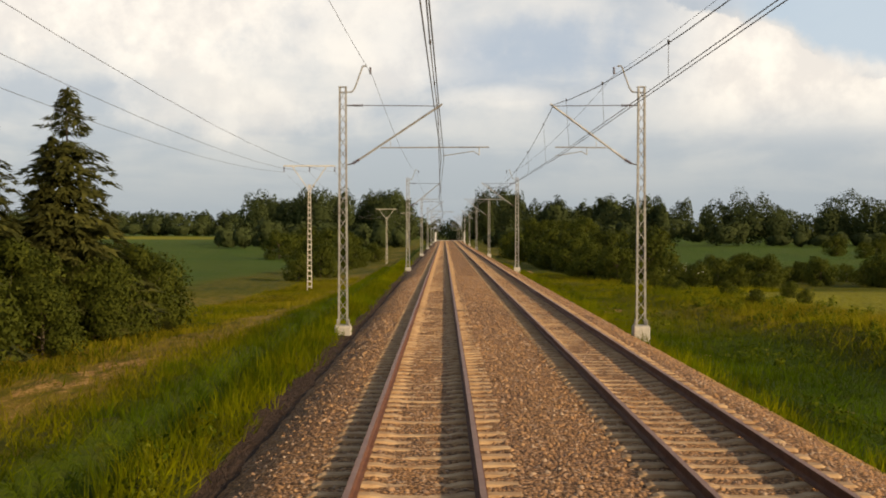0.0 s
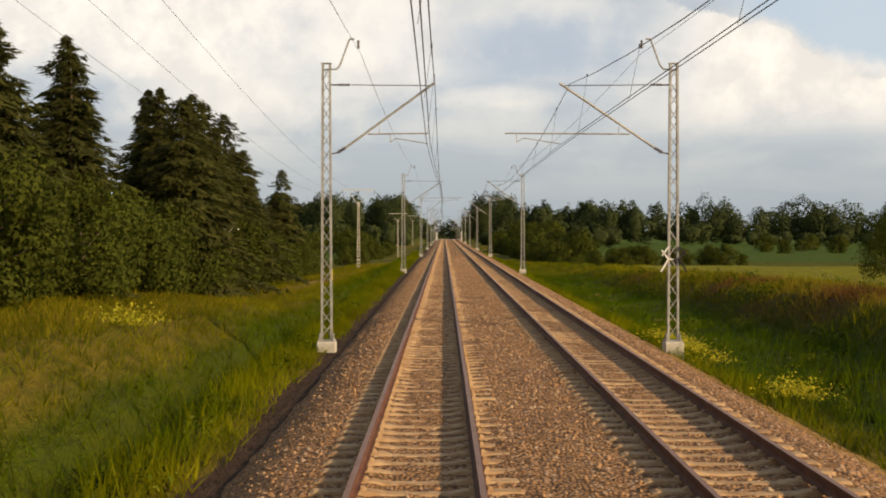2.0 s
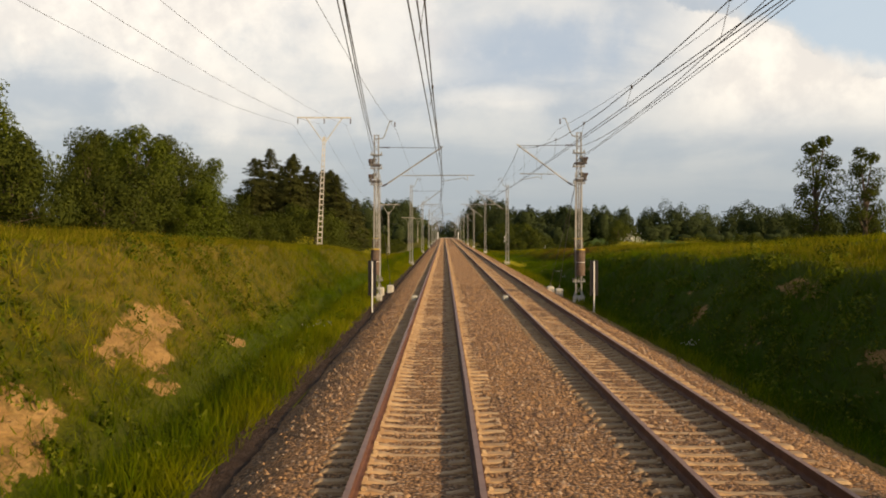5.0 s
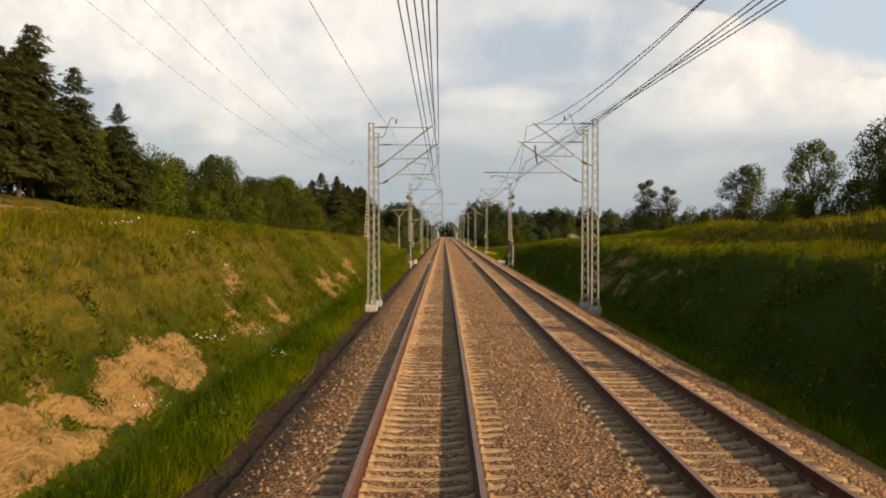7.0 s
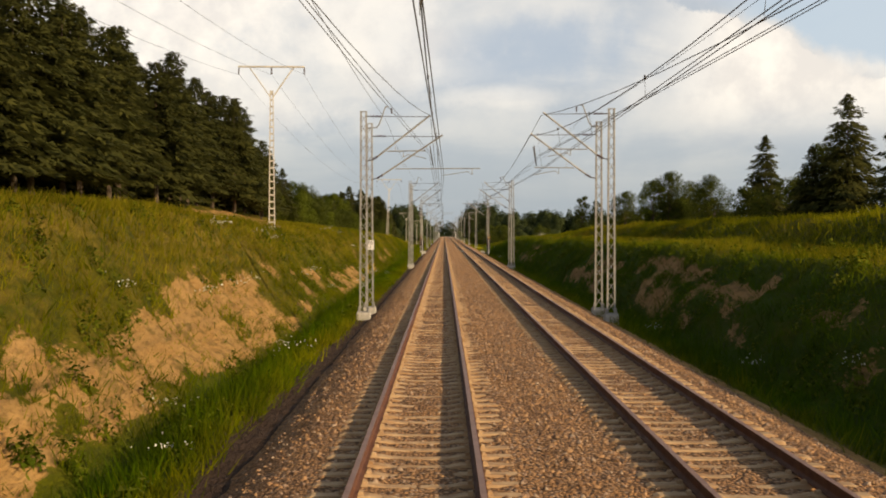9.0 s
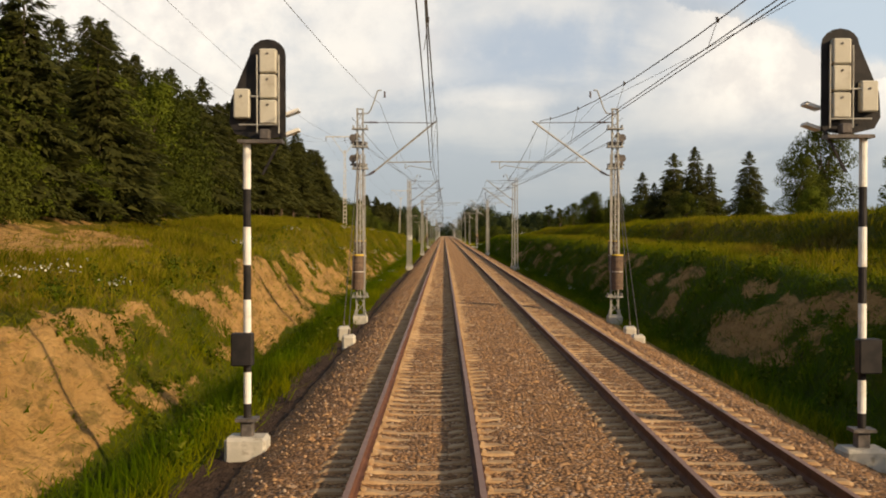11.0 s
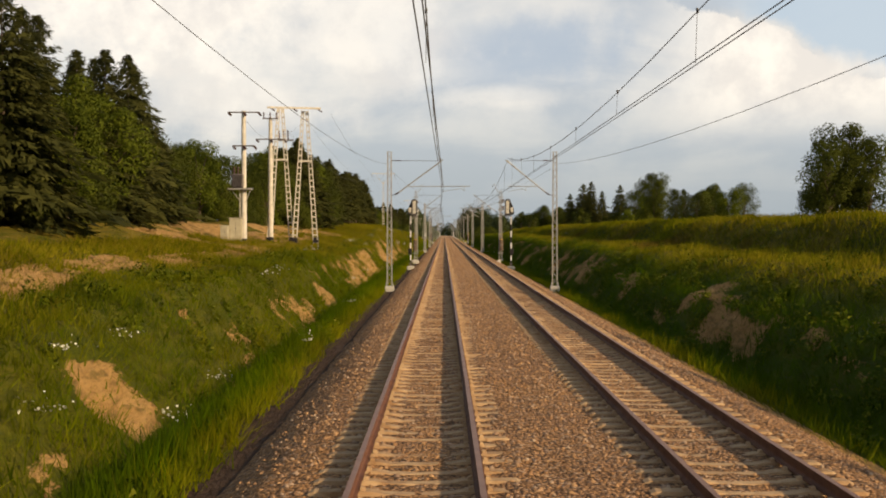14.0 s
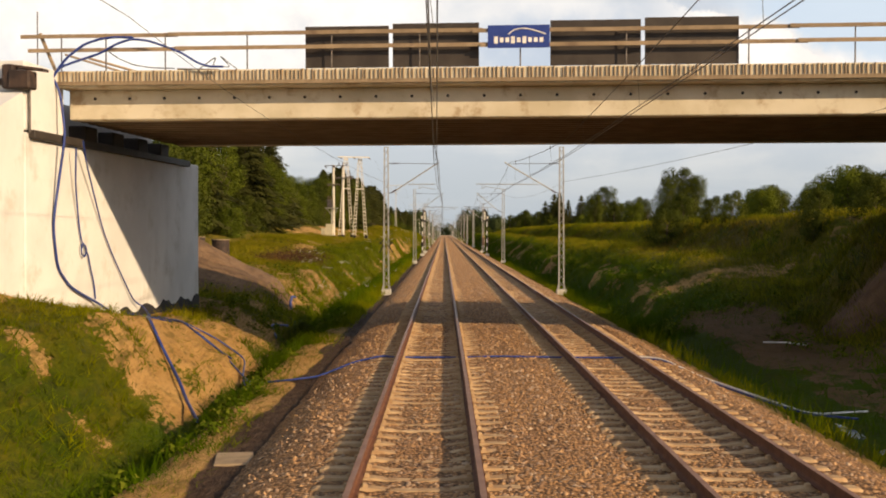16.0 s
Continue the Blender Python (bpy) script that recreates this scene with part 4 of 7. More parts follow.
def tension_gear(m, s, side_y):
    """Balance weights, pulleys and anchor fittings of a wire-tensioning mast. Weights hang on the field side."""
    for k, (dx, z0, n) in enumerate(((-s * 0.06, 1.05, 17), (-s * 0.02, 1.75, 15))):
        dy = -0.34 if k == 0 else 0.34
        st = m
        for i in range(n):
            z = z0 + i * 0.077
            tube_part("weight_disc", (dx, dy, z), (dx, dy, z + 0.070), 0.225, M["weight"], st, seg=14)
        z = z0 + n * 0.077
        tube_part("weight_top_band", (dx, dy, z), (dx, dy, z + 0.05), 0.232, M["yellow"], st, "yellow top disc", 14)
        tube_part("weight_band", (dx, dy, z0 + n * 0.040), (dx, dy, z0 + n * 0.040 + 0.02), 0.232, M["white"], st, seg=14)
        tube_part("weight_rod", (dx, dy, z0 - 0.25), (dx, dy, 5.9), 0.014, M["dark_steel"], st)
        tube_part("weight_rope", (dx + 0.07, dy, z), (dx + 0.07, dy, 6.1), 0.010, M["steel"], st)
    for z in (0.75, 5.75, 6.6, 7.3):
        bm = bmesh.new()
        add_box(bm, (0, 0, z), (0.62, 0.5, 0.05))
        for q in (-1, 1):
            add_box(bm, (q * 0.26, 0, z + 0.08), (0.03, 0.44, 0.14))
        part("guide_frame", bm, M["steel"], m)
    for dx, dy in ((-0.20, -0.20), (-0.02, -0.24), (0.10, -0.20)):
        tube_part("guide_rod", (-s * dx, dy, 0.8), (-s * dx, dy, 6.3), 0.019, M["steel"], m, seg=6)
    for z in (5.9, 6.75):
        bm = bmesh.new()
        add_box(bm, (-s * 0.05, 0.16 * side_y, z), (0.52, 0.10, 0.16), bevel=0.02)
        add_box(bm, (-s * 0.30, 0.22 * side_y, z + 0.16), (0.10, 0.16, 0.34), bevel=0.02)
        add_tube(bm, (-s * 0.40, 0.2 * side_y, z + 0.02), (s * 0.28, 0.2 * side_y, z + 0.02), 0.035, 6)
        part("anchor_fitting", bm, M["dark_steel"], m)
    for z in (6.15, 6.95):
        tube_part("pulley", (-s * 0.28, -0.05, z), (-s * 0.28, 0.05, z), 0.15, M["dark_steel"], m, seg=14)
        tube_part("pulley", (-s * 0.12, -0.03, z + 0.1), (-s * 0.12, 0.03, z + 0.1), 0.10, M["dark_steel"], m, seg=12)
    for z in (6.2, 7.0):
        insulator(m, (-s * 0.30, side_y * 0.3, z), (-s * 0.30, side_y * 1.1, z - 0.02), 0.06)


def guy_anchor(m_at, s, dys, top):
    """Concrete anchor blocks with guy wires up to the mast."""
    for k, dy in enumerate(dys):
        x, y = (m_at[0] - 0.05 + 0.42 * k if s > 0 else m_at[0] - 0.50 - 0.25 * k), m_at[1] + dy
        ob = thing("guy_anchor", (x, y, -0.75), "pale concrete anchor block of a mast guy", "anchor block", "guy anchors")
        bm = bmesh.new()
        add_box(bm, (0, 0, 0.15), (0.40, 0.38, 0.66), Matrix.Rotation(radians(5), 4, "X"), bevel=0.06)
        part("anchor_block", bm, M["pole"], ob)
        tube_part("anchor_eye", (0, 0, 0.44), (0, 0, 0.64), 0.03, M["dark_steel"], ob)
        q = Vector((m_at[0] - x, m_at[1] - y, top - 0.6 * k + 0.75))
        tube_part("guy_wire", (0, 0, 0.65), q, 0.012, M["dark_steel"], ob, seg=5)


MASTS_Y = [41.4, -26.4, -92.9, -160.9, -228.0, -294.6, -362.6, -428.6]
for k, y in enumerate(MASTS_Y):
    push_l = k % 2 == 0
    if y == -160.9 or y == -228.0:
        for x, s, ya, yb in ((LX + 0.04, 1, y + 0.6, y - 2.6), (RX - (0.05 if y < -200 else 0.13), -1, y - (0.2 if y < -200 else 1.1), y - (3.7 if y < -200 else 4.4))):
            a = mast(x, ya, (push_l if s > 0 else not push_l), 7.55, True, 5.15, 7.0, 5.6)
            b = mast(x - s * 0.04, yb, False, 7.75, False, 5.75, 7.55, 6.15, label="grey lattice mast with a raised second bracket at a wire overlap",
                     reach=2.6)
            if s > 0 and y == -228.0:
                plate = box_part("kilometre_plate", (0.02, -0.13, 2.72), (0.36, 0.012, 0.42), M["white"], a, "white kilometre plate with black figures")
                text_part("figures", "70", 0.24, (0.02, -0.139, 2.80), M["black"], a)
                text_part("figures", "0", 0.17, (0.02, -0.139, 2.61), M["black"], a)
            if s > 0:
                box_part("yellow_band", (0.185, -0.02, 1.75), (0.012, 0.1, 0.34), M["yellow"], b)
                box_part("yellow_band", (0.185, -0.02, 1.75), (0.012, 0.1, 0.34), M["yellow"], a)
        continue
    last = y < -420
    low = dict(z_low=5.05, z_top=6.72, z_reg=5.55) if last else dict(z_low=5.05, z_top=7.12, z_reg=5.58) if y < -280 else {}
    no_head = y < -350
    top = 7.9 if k < 3 else 7.65
    for x, s in ((LX - (0.25 if y > -100 else 0.0), 1), (RX + (0.2 if y > -100 else 0.0), -1)):
        yr = y - (1.6 if s < 0 and y == -92.9 else 0.0)
        m = mast(x, yr, push_l if s > 0 else not push_l, top, not no_head, **low)
        if y in (-92.9, -294.6):
            tension_gear(m, s, -1 if y == -92.9 else 1)
            m["label"] = "grey tensioning mast with stacked rusty balance weights"
            guy_anchor((x, yr), s, (5.0, 7.6) if y == -92.9 else (-7.0, -10.2), 6.6)
        if (s > 0 and y == -428.6) or (s < 0 and y == -26.4):
            # crossed warning bars, seen from behind
            for q in (-1, 1):
                bm = bmesh.new()
                for (xa, za), (xb, zb) in (((0.15, 2.85), (0.35, 2.58)), ((0.36, 2.74), (0.16, 2.47)), ((0.16, 2.47), (0.38, 2.10))):
                    add_bar(bm, (q * xa, -0.11, za), (q * xb, -0.11, zb), 0.045, 0.045)
                add_bar(bm, (0.0, -0.10, 2.47), (q * 0.18, -0.10, 2.47), 0.03, 0.03)
                part("crossed_board", bm, M["white"] if s < 0 and q < 0 else M["black"], m, "crossed sign board seen from behind")
        if k == 1 and s > 0:
            box_part("yellow_band", (0.175, -0.02, 2.0), (0.012, 0.1, 0.3), M["yellow"], m)

FAR_MASTS = [41.4 + 66.8 * k for k in range(1, 9)]
for k, y in enumerate(FAR_MASTS):
    for x in (LX, RX):
        push = (k % 2 == 1) if x == LX else (k % 2 == 0)
        m = mast(x, y, push)
        m.location.z += float(dip(y))


# ---------------- overhead wires ----------------
def span(a, b, sag, n=12):
    a, b = np.array(a), np.array(b)
    t = np.linspace(0, 1, n + 1)[:, None]
    p = a + (b - a) * t
    p[:, 2] -= sag * 4 * (t * (1 - t))[:, 0]
    return p


def overhead(tx, supports, label):
    """supports: (y, contact x, contact z, carrier x, carrier z, free): free spans carry no droppers."""
    ob = thing("overhead_line", (tx, 0, 0), label, "overhead wire", "overhead wires", "structure")
    con, car = [], []
    for p, q in zip(supports, supports[1:]):
        free = p[5] or q[5]
        L = abs(p[0] - q[0])
        mid = min(p[4] - p[2], q[4] - q[2]) - (0.2 if L > 50 else 0.35)
        sag = 1.1 if free else max(0.05, min(L * L * 0.00031, mid))
        c = span((p[1], p[0], p[2]), (q[1], q[0], q[2]), 0.02 if not free else 0.1)
        m = span((p[3], p[0], p[4]), (q[3], q[0], q[4]), sag)
        con.append(c[:-1] if q is not supports[-1] else c)
        car.append(m[:-1] if q is not supports[-1] else m)
        if not free:
            k = max(2, int(L / 8.2))
            for i in range(k):
                t = (i + 0.5) / k * (len(c) - 1)
                i0 = int(t)
                f = t - i0
                a = c[i0] * (1 - f) + c[i0 + 1] * f
                b = m[i0] * (1 - f) + m[i0 + 1] * f
                if p[0] > 200:
                    continue
                tube_part("dropper", a, b, 0.0045, M["wire"], ob, seg=4)
                tube_part("dropper_clamp", b - (0, 0.03, 0.02), b + np.array((0, 0.03, 0.05)), 0.022, M["wire"], ob, seg=5)
    con, car = np.concatenate(con), np.concatenate(car)
    for dx in (-0.05, 0.05):
        polyline_part("contact_wire", con + (dx, 0, 0), 0.0095, M["wire"], ob, seg=4)
    polyline_part("messenger_wire", car, 0.0115, M["wire"], ob, seg=4)


for tx, s, mx in ((0.0, 1, LX), (TRACK_X[1], -1, RX)):
    ro = 0.06 if s < 0 else 0.0

    def st(k):
        return 0.06 * s + (0.21 if k % 2 == 0 else -0.20)
    far = [(y, st(i + 1) * 1.0, 5.6 + float(dip(y)), 0.05, 7.27 + float(dip(y)), False) for i, y in reversed(list(enumerate(FAR_MASTS)))]
    a = far + [(41.4, st(0) + ro, 5.48, 0.1, 7.3, False), (-26.4, st(1) + ro, 5.48, 0.05, 7.3, False), (-92.9, st(2) + ro, 5.48, 0.2, 7.3, False),
               (-160.3, st(1) + ro, 5.40, 0.0, 7.1, False), (-230.6, s * -0.22, 6.0, s * -0.22, 7.6, True), (-294.6, mx - tx - s * 0.3, 6.6, mx - tx - s * 0.3, 7.3, True)]
    b = [(-92.9, mx - tx - s * 0.3, 6.6, mx - tx - s * 0.3, 7.3, True), (-163.5, s * 0.05, 6.0, s * 0.0, 7.6, True), (-227.4, st(2) + ro, 5.38, 0.0, 7.05, False),
         (-294.6, st(1) + ro, 5.42, 0.05, 7.2, False), (-362.6, st(0), 5.46, 0.15, 7.27, False), (-428.6, 0.0, 5.40, 0.03, 6.8, False),
         (-459.5, 0.05, 5.22, 0.0, 5.68, False), (-495.0, st(0), 5.5, 0.1, 7.1, False), (-562.0, st(1), 5.5, 0.0, 7.1, False)]
    overhead(tx, a, "bare copper contact and carrier wires above the track")
    overhead(tx, b, "bare copper contact and carrier wires above the track")
    # return wire on the mast heads
    ex = mx + s * 0.78
    pts = [(ex, y, 8.2 + float(dip(y))) for y in reversed(FAR_MASTS)] + [(ex, 41.4, 8.3)] + [(ex, y, 8.2) for y in (-26.4, -92.9)] + \
          [(ex, -160.3, 7.7), (ex, -227.4, 7.7), (ex, -294.6, 7.85), (mx - s * 0.2, -362.6, 6.95), (mx - s * 0.2, -428.6, 5.72)] + \
          ([(-4.1, -461.3, 5.75), (-4.7, -477.0, 6.3), (-5.3, -540.0, 7.4)] if s > 0 else [(10.6, -461.3, 5.75), (12.0, -477.0, 6.4), (16.0, -540.0, 7.5)])
    ew = thing("return_wire", (0, 0, 0), "thin bare return wire strung along the mast heads", "wire", "overhead wires", "structure")
    P = np.concatenate([span(p, q, 0.55 if abs(p[1] - q[1]) > 50 else 0.1)[:-1] for p, q in zip(pts, pts[1:])])
    polyline_part("wire", P, 0.0075, M["wire"], ew, seg=4)
    # hanging jumper loops at the overlap
    for y in (-164.5, -226.0):
        bm_pts = [(tx + s * -0.3 + 0.25 * math.sin(a_) * 0.5, y + 0.5 * math.cos(a_ * 0.5), 6.7 - 0.85 * math.sin(a_)) for a_ in np.linspace(0, math.pi, 14)]
        polyline_part("jumper_loop", bm_pts, 0.022, M["wire"], ew, seg=5)


# ---------------- marker boards, counters, signals ----------------
def marker_board(x, y):
    gz = float(ground_z(x, y))
    ob = thing("marker_board", (x, y, gz), "tall black lineside board on a white post, seen from behind", "railway sign", "lineside boards")
    bm = bmesh.new()
    add_box(bm, (0, 0.045, 0.80 - gz), (0.37, 0.02, 1.58), bevel=0.008)
    part("board", bm, M["black"], ob)
    tube_part("post", (0, 0, 0), (0, 0, 1.55 - gz), 0.032, M["white"], ob, "white post")
    for z in (0.3, 1.3):
        box_part("clamp", (0, 0.02, z - gz), (0.10, 0.05, 0.04), M["steel"], ob)


for x in (-2.88, 7.02):
    marker_board(x, -102.1)


def axle_counter(x, y, s):
    ob = thing("axle_counter_box", (x, y, -0.24), "grey cast box bolted beside the rail", "track box", "axle counters")
    bm = bmesh.new()
    add_box(bm, (0, 0, 0.13), (0.26, 0.42, 0.24), bevel=0.04)
    part("housing", bm, M["cabinet"], ob)
    box_part("base_bracket", (s * 0.1, 0, 0.02), (0.36, 0.22, 0.05), M["dark_steel"], ob)


axle_counter(-0.99, -102.0, 1)
axle_counter(3.08, -102.0, 1)


def signal(x, y, s):
    """Colour-light signal seen from behind: backboard, lamp cases, striped mast, relay box, concrete foot."""
    gz = float(ground_z(x, y)) - 0.05
    ob = thing("railway_signal", (x, y, gz), "black-and-white striped signal mast with black target board and pale lamp housings", "signal", "block signals")
    Z = lambda z: z - gz
    H = lambda z: 4.2 + (z - 4.2) * 1.12 + 0.12 - gz        # heights in the head
    k = 1.15
    # backboard outline: round top, slanted shoulder towards the field
    outline = [(0.28, H(4.26)), (0.28, H(5.35))]
    outline += [(0.03 + 0.25 * math.cos(a), H(5.42) + 0.25 * math.sin(a)) for a in np.linspace(0, math.pi, 9)]
    outline += [(-0.48, H(4.78)), (-0.50, H(4.45)), (-0.42, H(4.30)), (-0.1, H(4.22))]
    bm = bmesh.new()
    lo = [bm.verts.new((px * s * k, 0.10, pz)) for px, pz in outline]
    hi = [bm.verts.new((px * s * k, 0.125, pz)) for px, pz in outline]
    bm.faces.new(lo)
    bm.faces.new(hi[::-1])
    for i in range(len(lo)):
        j = (i + 1) % len(lo)
        bm.faces.new((lo[i], hi[i], hi[j], lo[j]))
    bmesh.ops.recalc_face_normals(bm, faces=bm.faces)
    part("backboard", bm, M["black"], ob, "black target board")
    for cx, cz, w, h in ((0.05, 4.60, 0.235, 0.345), (0.05, 4.96, 0.235, 0.345), (0.05, 5.32, 0.235, 0.345), (-0.31, 4.72, 0.22, 0.42)):
        c = box_part("lamp_case", (cx * s * k, 0.02, H(cz)), (w * k, 0.18, h * 1.1), M["cabinet"], ob, "pale grey lamp housing", 0.02)
        tube_part("latch", (cx * s * k, -0.085, H(cz + 0.1)), (cx * s * k, -0.07, H(cz + 0.1)), 0.02, M["dark_steel"], c, seg=6)
    bm = bmesh.new()
    for q in (-0.10, 0.20):
        add_tube(bm, (q * s * k, -0.03, H(4.3)), (q * s * k, -0.03, H(5.4)), 0.012, 6)
    add_tube(bm, (-0.4 * s, -0.03, H(4.42)), (0.22 * s, -0.03, H(4.42)), 0.014, 6)
    add_tube(bm, (-0.25 * s, -0.03, H(4.82)), (0.22 * s, -0.03, H(4.82)), 0.014, 6)
    part("lamp_frame", bm, M["steel"], ob)
    bm = bmesh.new()
    add_box(bm, (-0.05 * s, -0.02, H(4.18)), (0.70, 0.30, 0.05))
    add_box(bm, (0.02 * s, -0.08, H(4.28)), (0.16, 0.2, 0.16), bevel=0.02)
    part("platform", bm, M["dark_steel"], ob)
    bm = bmesh.new()
    add_bar(bm, (0.27 * s * k, 0.08, H(4.32)), (-0.04 * s * k, 0.08, H(3.72)), 0.06, 0.03)
    part("board_strut", bm, M["black"], ob, "black slanting strut")
    # two pale shades of the lamps that reach past the board
    bm = bmesh.new()
    for dz in (0.0, -0.28):
        add_box(bm, (0.40 * s, 0.35, H(4.62 + dz)), (0.24, 0.30, 0.05), Matrix.Rotation(radians(-20 * s), 4, "Y"))
    part("lamp_visor", bm, M["white"], ob)
    px = -0.28 * s
    bands = [(3.55, 4.32, "white"), (2.95, 3.55, "black"), (2.35, 2.95, "white"), (1.8, 2.35, "black"), (1.25, 1.8, "white"), (0.65, 1.25, "black"), (0.15, 0.65, "white"), (-0.35, 0.15, "black")]
    for a, b, c in bands:
        tube_part("mast_band", (px, 0, Z(a)), (px, 0, Z(b)), 0.062, M[c], ob, "%s band" % c, 12)
    bm = bmesh.new()
    add_box(bm, (px, 0, Z(0.0) - 0.33), (0.20, 0.20, 0.45), bevel=0.02)
    add_box(bm, (px, 0, Z(-0.10)), (0.34, 0.34, 0.05))
    part("mast_foot", bm, M["dark_steel"], ob)
    box_part("relay_box", (px - 0.06 * s, -0.10, Z(1.02)), (0.34, 0.22, 0.52), M["black"], ob, "black relay box", 0.02)
    bm = bmesh.new()
    add_box(bm, (px, 0, Z(-0.62)), (0.66, 0.55, 0.52), bevel=0.05)
    part("foundation", bm, M["concrete"], ob)


signal(-2.52, -322.2, 1)
signal(6.32, -323.2, -1)


def far_signal(x, y):
    gz = -0.55
    ob = thing("railway_signal", (x, y, gz), "small distant signal with a white mast and black head", "signal", "far signals")
    tube_part("mast_band", (0, 0, 0), (0, 0, 3.2), 0.20, M["white"], ob, "white mast", 10)
    bm = bmesh.new()
    add_box(bm, (0, 0, 3.75), (0.55, 0.2, 1.1), bevel=0.12)
    part("backboard", bm, M["black"], ob, "black target board")
    box_part("foundation", (0, 0, -0.1), (0.6, 0.6, 0.5), M["concrete"], ob, bevel=0.04)


far_signal(-2.35, 386)
far_signal(7.0, 386)


# ---------------- level crossing at the crest ----------------
xing = thing("level_crossing_deck", (2.0, 389.0, 0.0), "pale road panels laid level with the rails", "level crossing", "", "structure")
for cx, w in ((-2.0, 1.3), (2.05, 1.3), (-3.9, 1.9), (0.02, 2.3), (4.0, 1.9)):
    box_part("panel", (cx, 0, -0.09), (w, 4.2, 0.14), M["concrete"], xing, bevel=0.02)


# ---------------- field line: ladder-type concrete poles ----------------
def ladder_leg(bm, base, top, w0, w1, d0, d1, rungs):
    """Tapering concrete pole with a row of oblong openings between two chords."""
    base, top = Vector(base), Vector(top)
    for s in (-1, 1):
        bmv = []
        for P, w, d in ((base, w0, d0), (top, w1, d1)):
            for dx, dy in ((-0.028, -1), (0.028, -1), (0.028, 1), (-0.028, 1)):
                bmv.append(bm.verts.new((P.x + s * (w / 2 - 0.03) + dx, P.y + dy * d / 2, P.z)))
        for f in ((0, 1, 5, 4), (1, 2, 6, 5), (2, 3, 7, 6), (3, 0, 4, 7), (3, 2, 1, 0), (4, 5, 6, 7)):
            bm.faces.new([bmv[i] for i in f])
    for k in range(rungs + 1):
        t = 0.02 + 0.96 * k / rungs
        c = base.lerp(top, t)
        w, d = w0 + (w1 - w0) * t, d0 + (d1 - d0) * t
        add_box(bm, c, (w - 0.11, d * 0.8, 0.11 if 0 < k < rungs else 0.3))


def field_pole(x, y, turn, h=9.9, lean=0.0):
    gz = float(ground_z(x, y)) - 0.1
    ob = thing("power_pole", (x, y, gz), "pale ladder-type concrete pole with a V-shaped steel head and crossarm", "power pole", "field power line", turn=turn)
    bm = bmesh.new()
    ladder_leg(bm, (0, 0, 0), (lean, 0, h), 0.46, 0.24, 0.26, 0.18, 20)
    part("shaft", bm, M["pole"], ob)
    bm = bmesh.new()
    for s in (-1, 1):
        for dy in (-0.08, 0.08):
            add_tube(bm, (lean + s * 0.08, dy, h - 0.5), (lean + s * 1.55, dy, h + 1.60), 0.035, 6)
    part("v_brace", bm, M["pole"], ob)
    bm = bmesh.new()
    add_box(bm, (lean, 0, h + 1.65), (4.7, 0.15, 0.11))
    part("crossarm", bm, M["pole"], ob)
    for s in (-1, 0, 1):
        zz = h + 1.57
        insulator(ob, (lean + s * 2.3, 0, zz), (lean + s * 2.3, 0, zz - 0.45), 0.075)
    return ob


POLES = [(-11.8, 400.0), (-11.8, 252.0), (-11.9, 108.0), (-10.6, -51.0), (-11.85, -195.0)]
for x, y in POLES:
    field_pole(x, y, 2.0, 10.0, 0.45 if y == -51.0 else 0.0)


def h_frame(x, y):
    """Terminal structure: two spread A-frames of ladder legs under one crossarm."""
    gz = float(ground_z(x, y)) - 0.15
    ob = thing("power_line_gantry", (x, y, gz), "pair of white ladder-leg A-frames joined by a steel crossarm", "power pole", "field power line")
    h = 10.6
    for cx, cy in ((-0.85, -0.9), (0.85, 0.9)):
        for q in (-1, 1):
            bm = bmesh.new()
            ladder_leg(bm, (cx + q * 0.70, cy + q * 1.3, 0), (cx + q * 0.14, cy + q * 0.1, h), 0.42, 0.24, 0.24, 0.18, 21)
            part("leg", bm, M["pole"], ob)
            bm = bmesh.new()
            add_box(bm, (cx + q * 0.70, cy + q * 1.3, 0.28), (0.47, 0.30, 0.44), bevel=0.02)
            part("tar_sleeve", bm, M["black"], ob, "black tarred foot")
        bm = bmesh.new()
        add_box(bm, (cx, cy, h * 0.62), (0.95, 0.8, 0.12))
        part("tie_beam", bm, M["pole"], ob)
    bm = bmesh.new()
    add_box(bm, (0.1, 0, h + 0.12), (4.2, 0.16, 0.14), Matrix.Rotation(radians(12), 4, "Z"))
    part("crossarm", bm, M["pole"], ob)
    bm = bmesh.new()
    add_box(bm, (-0.6, 0.3, h - 2.4), (1.3, 0.12, 0.12))
    part("switch_arm", bm, M["dark_steel"], ob)
    for dx in (-1.1, -0.75, -0.4):
        insulator(ob, (dx, 0.3, h - 2.35), (dx - 0.05, 0.3, h - 1.6), 0.10)
    for dx in (-1.7, 0.0, 1.9):
        insulator(ob, (dx, dx * 0.2, h + 0.08), (dx + 0.35, dx * 0.2 + 0.1, h - 0.15), 0.08)


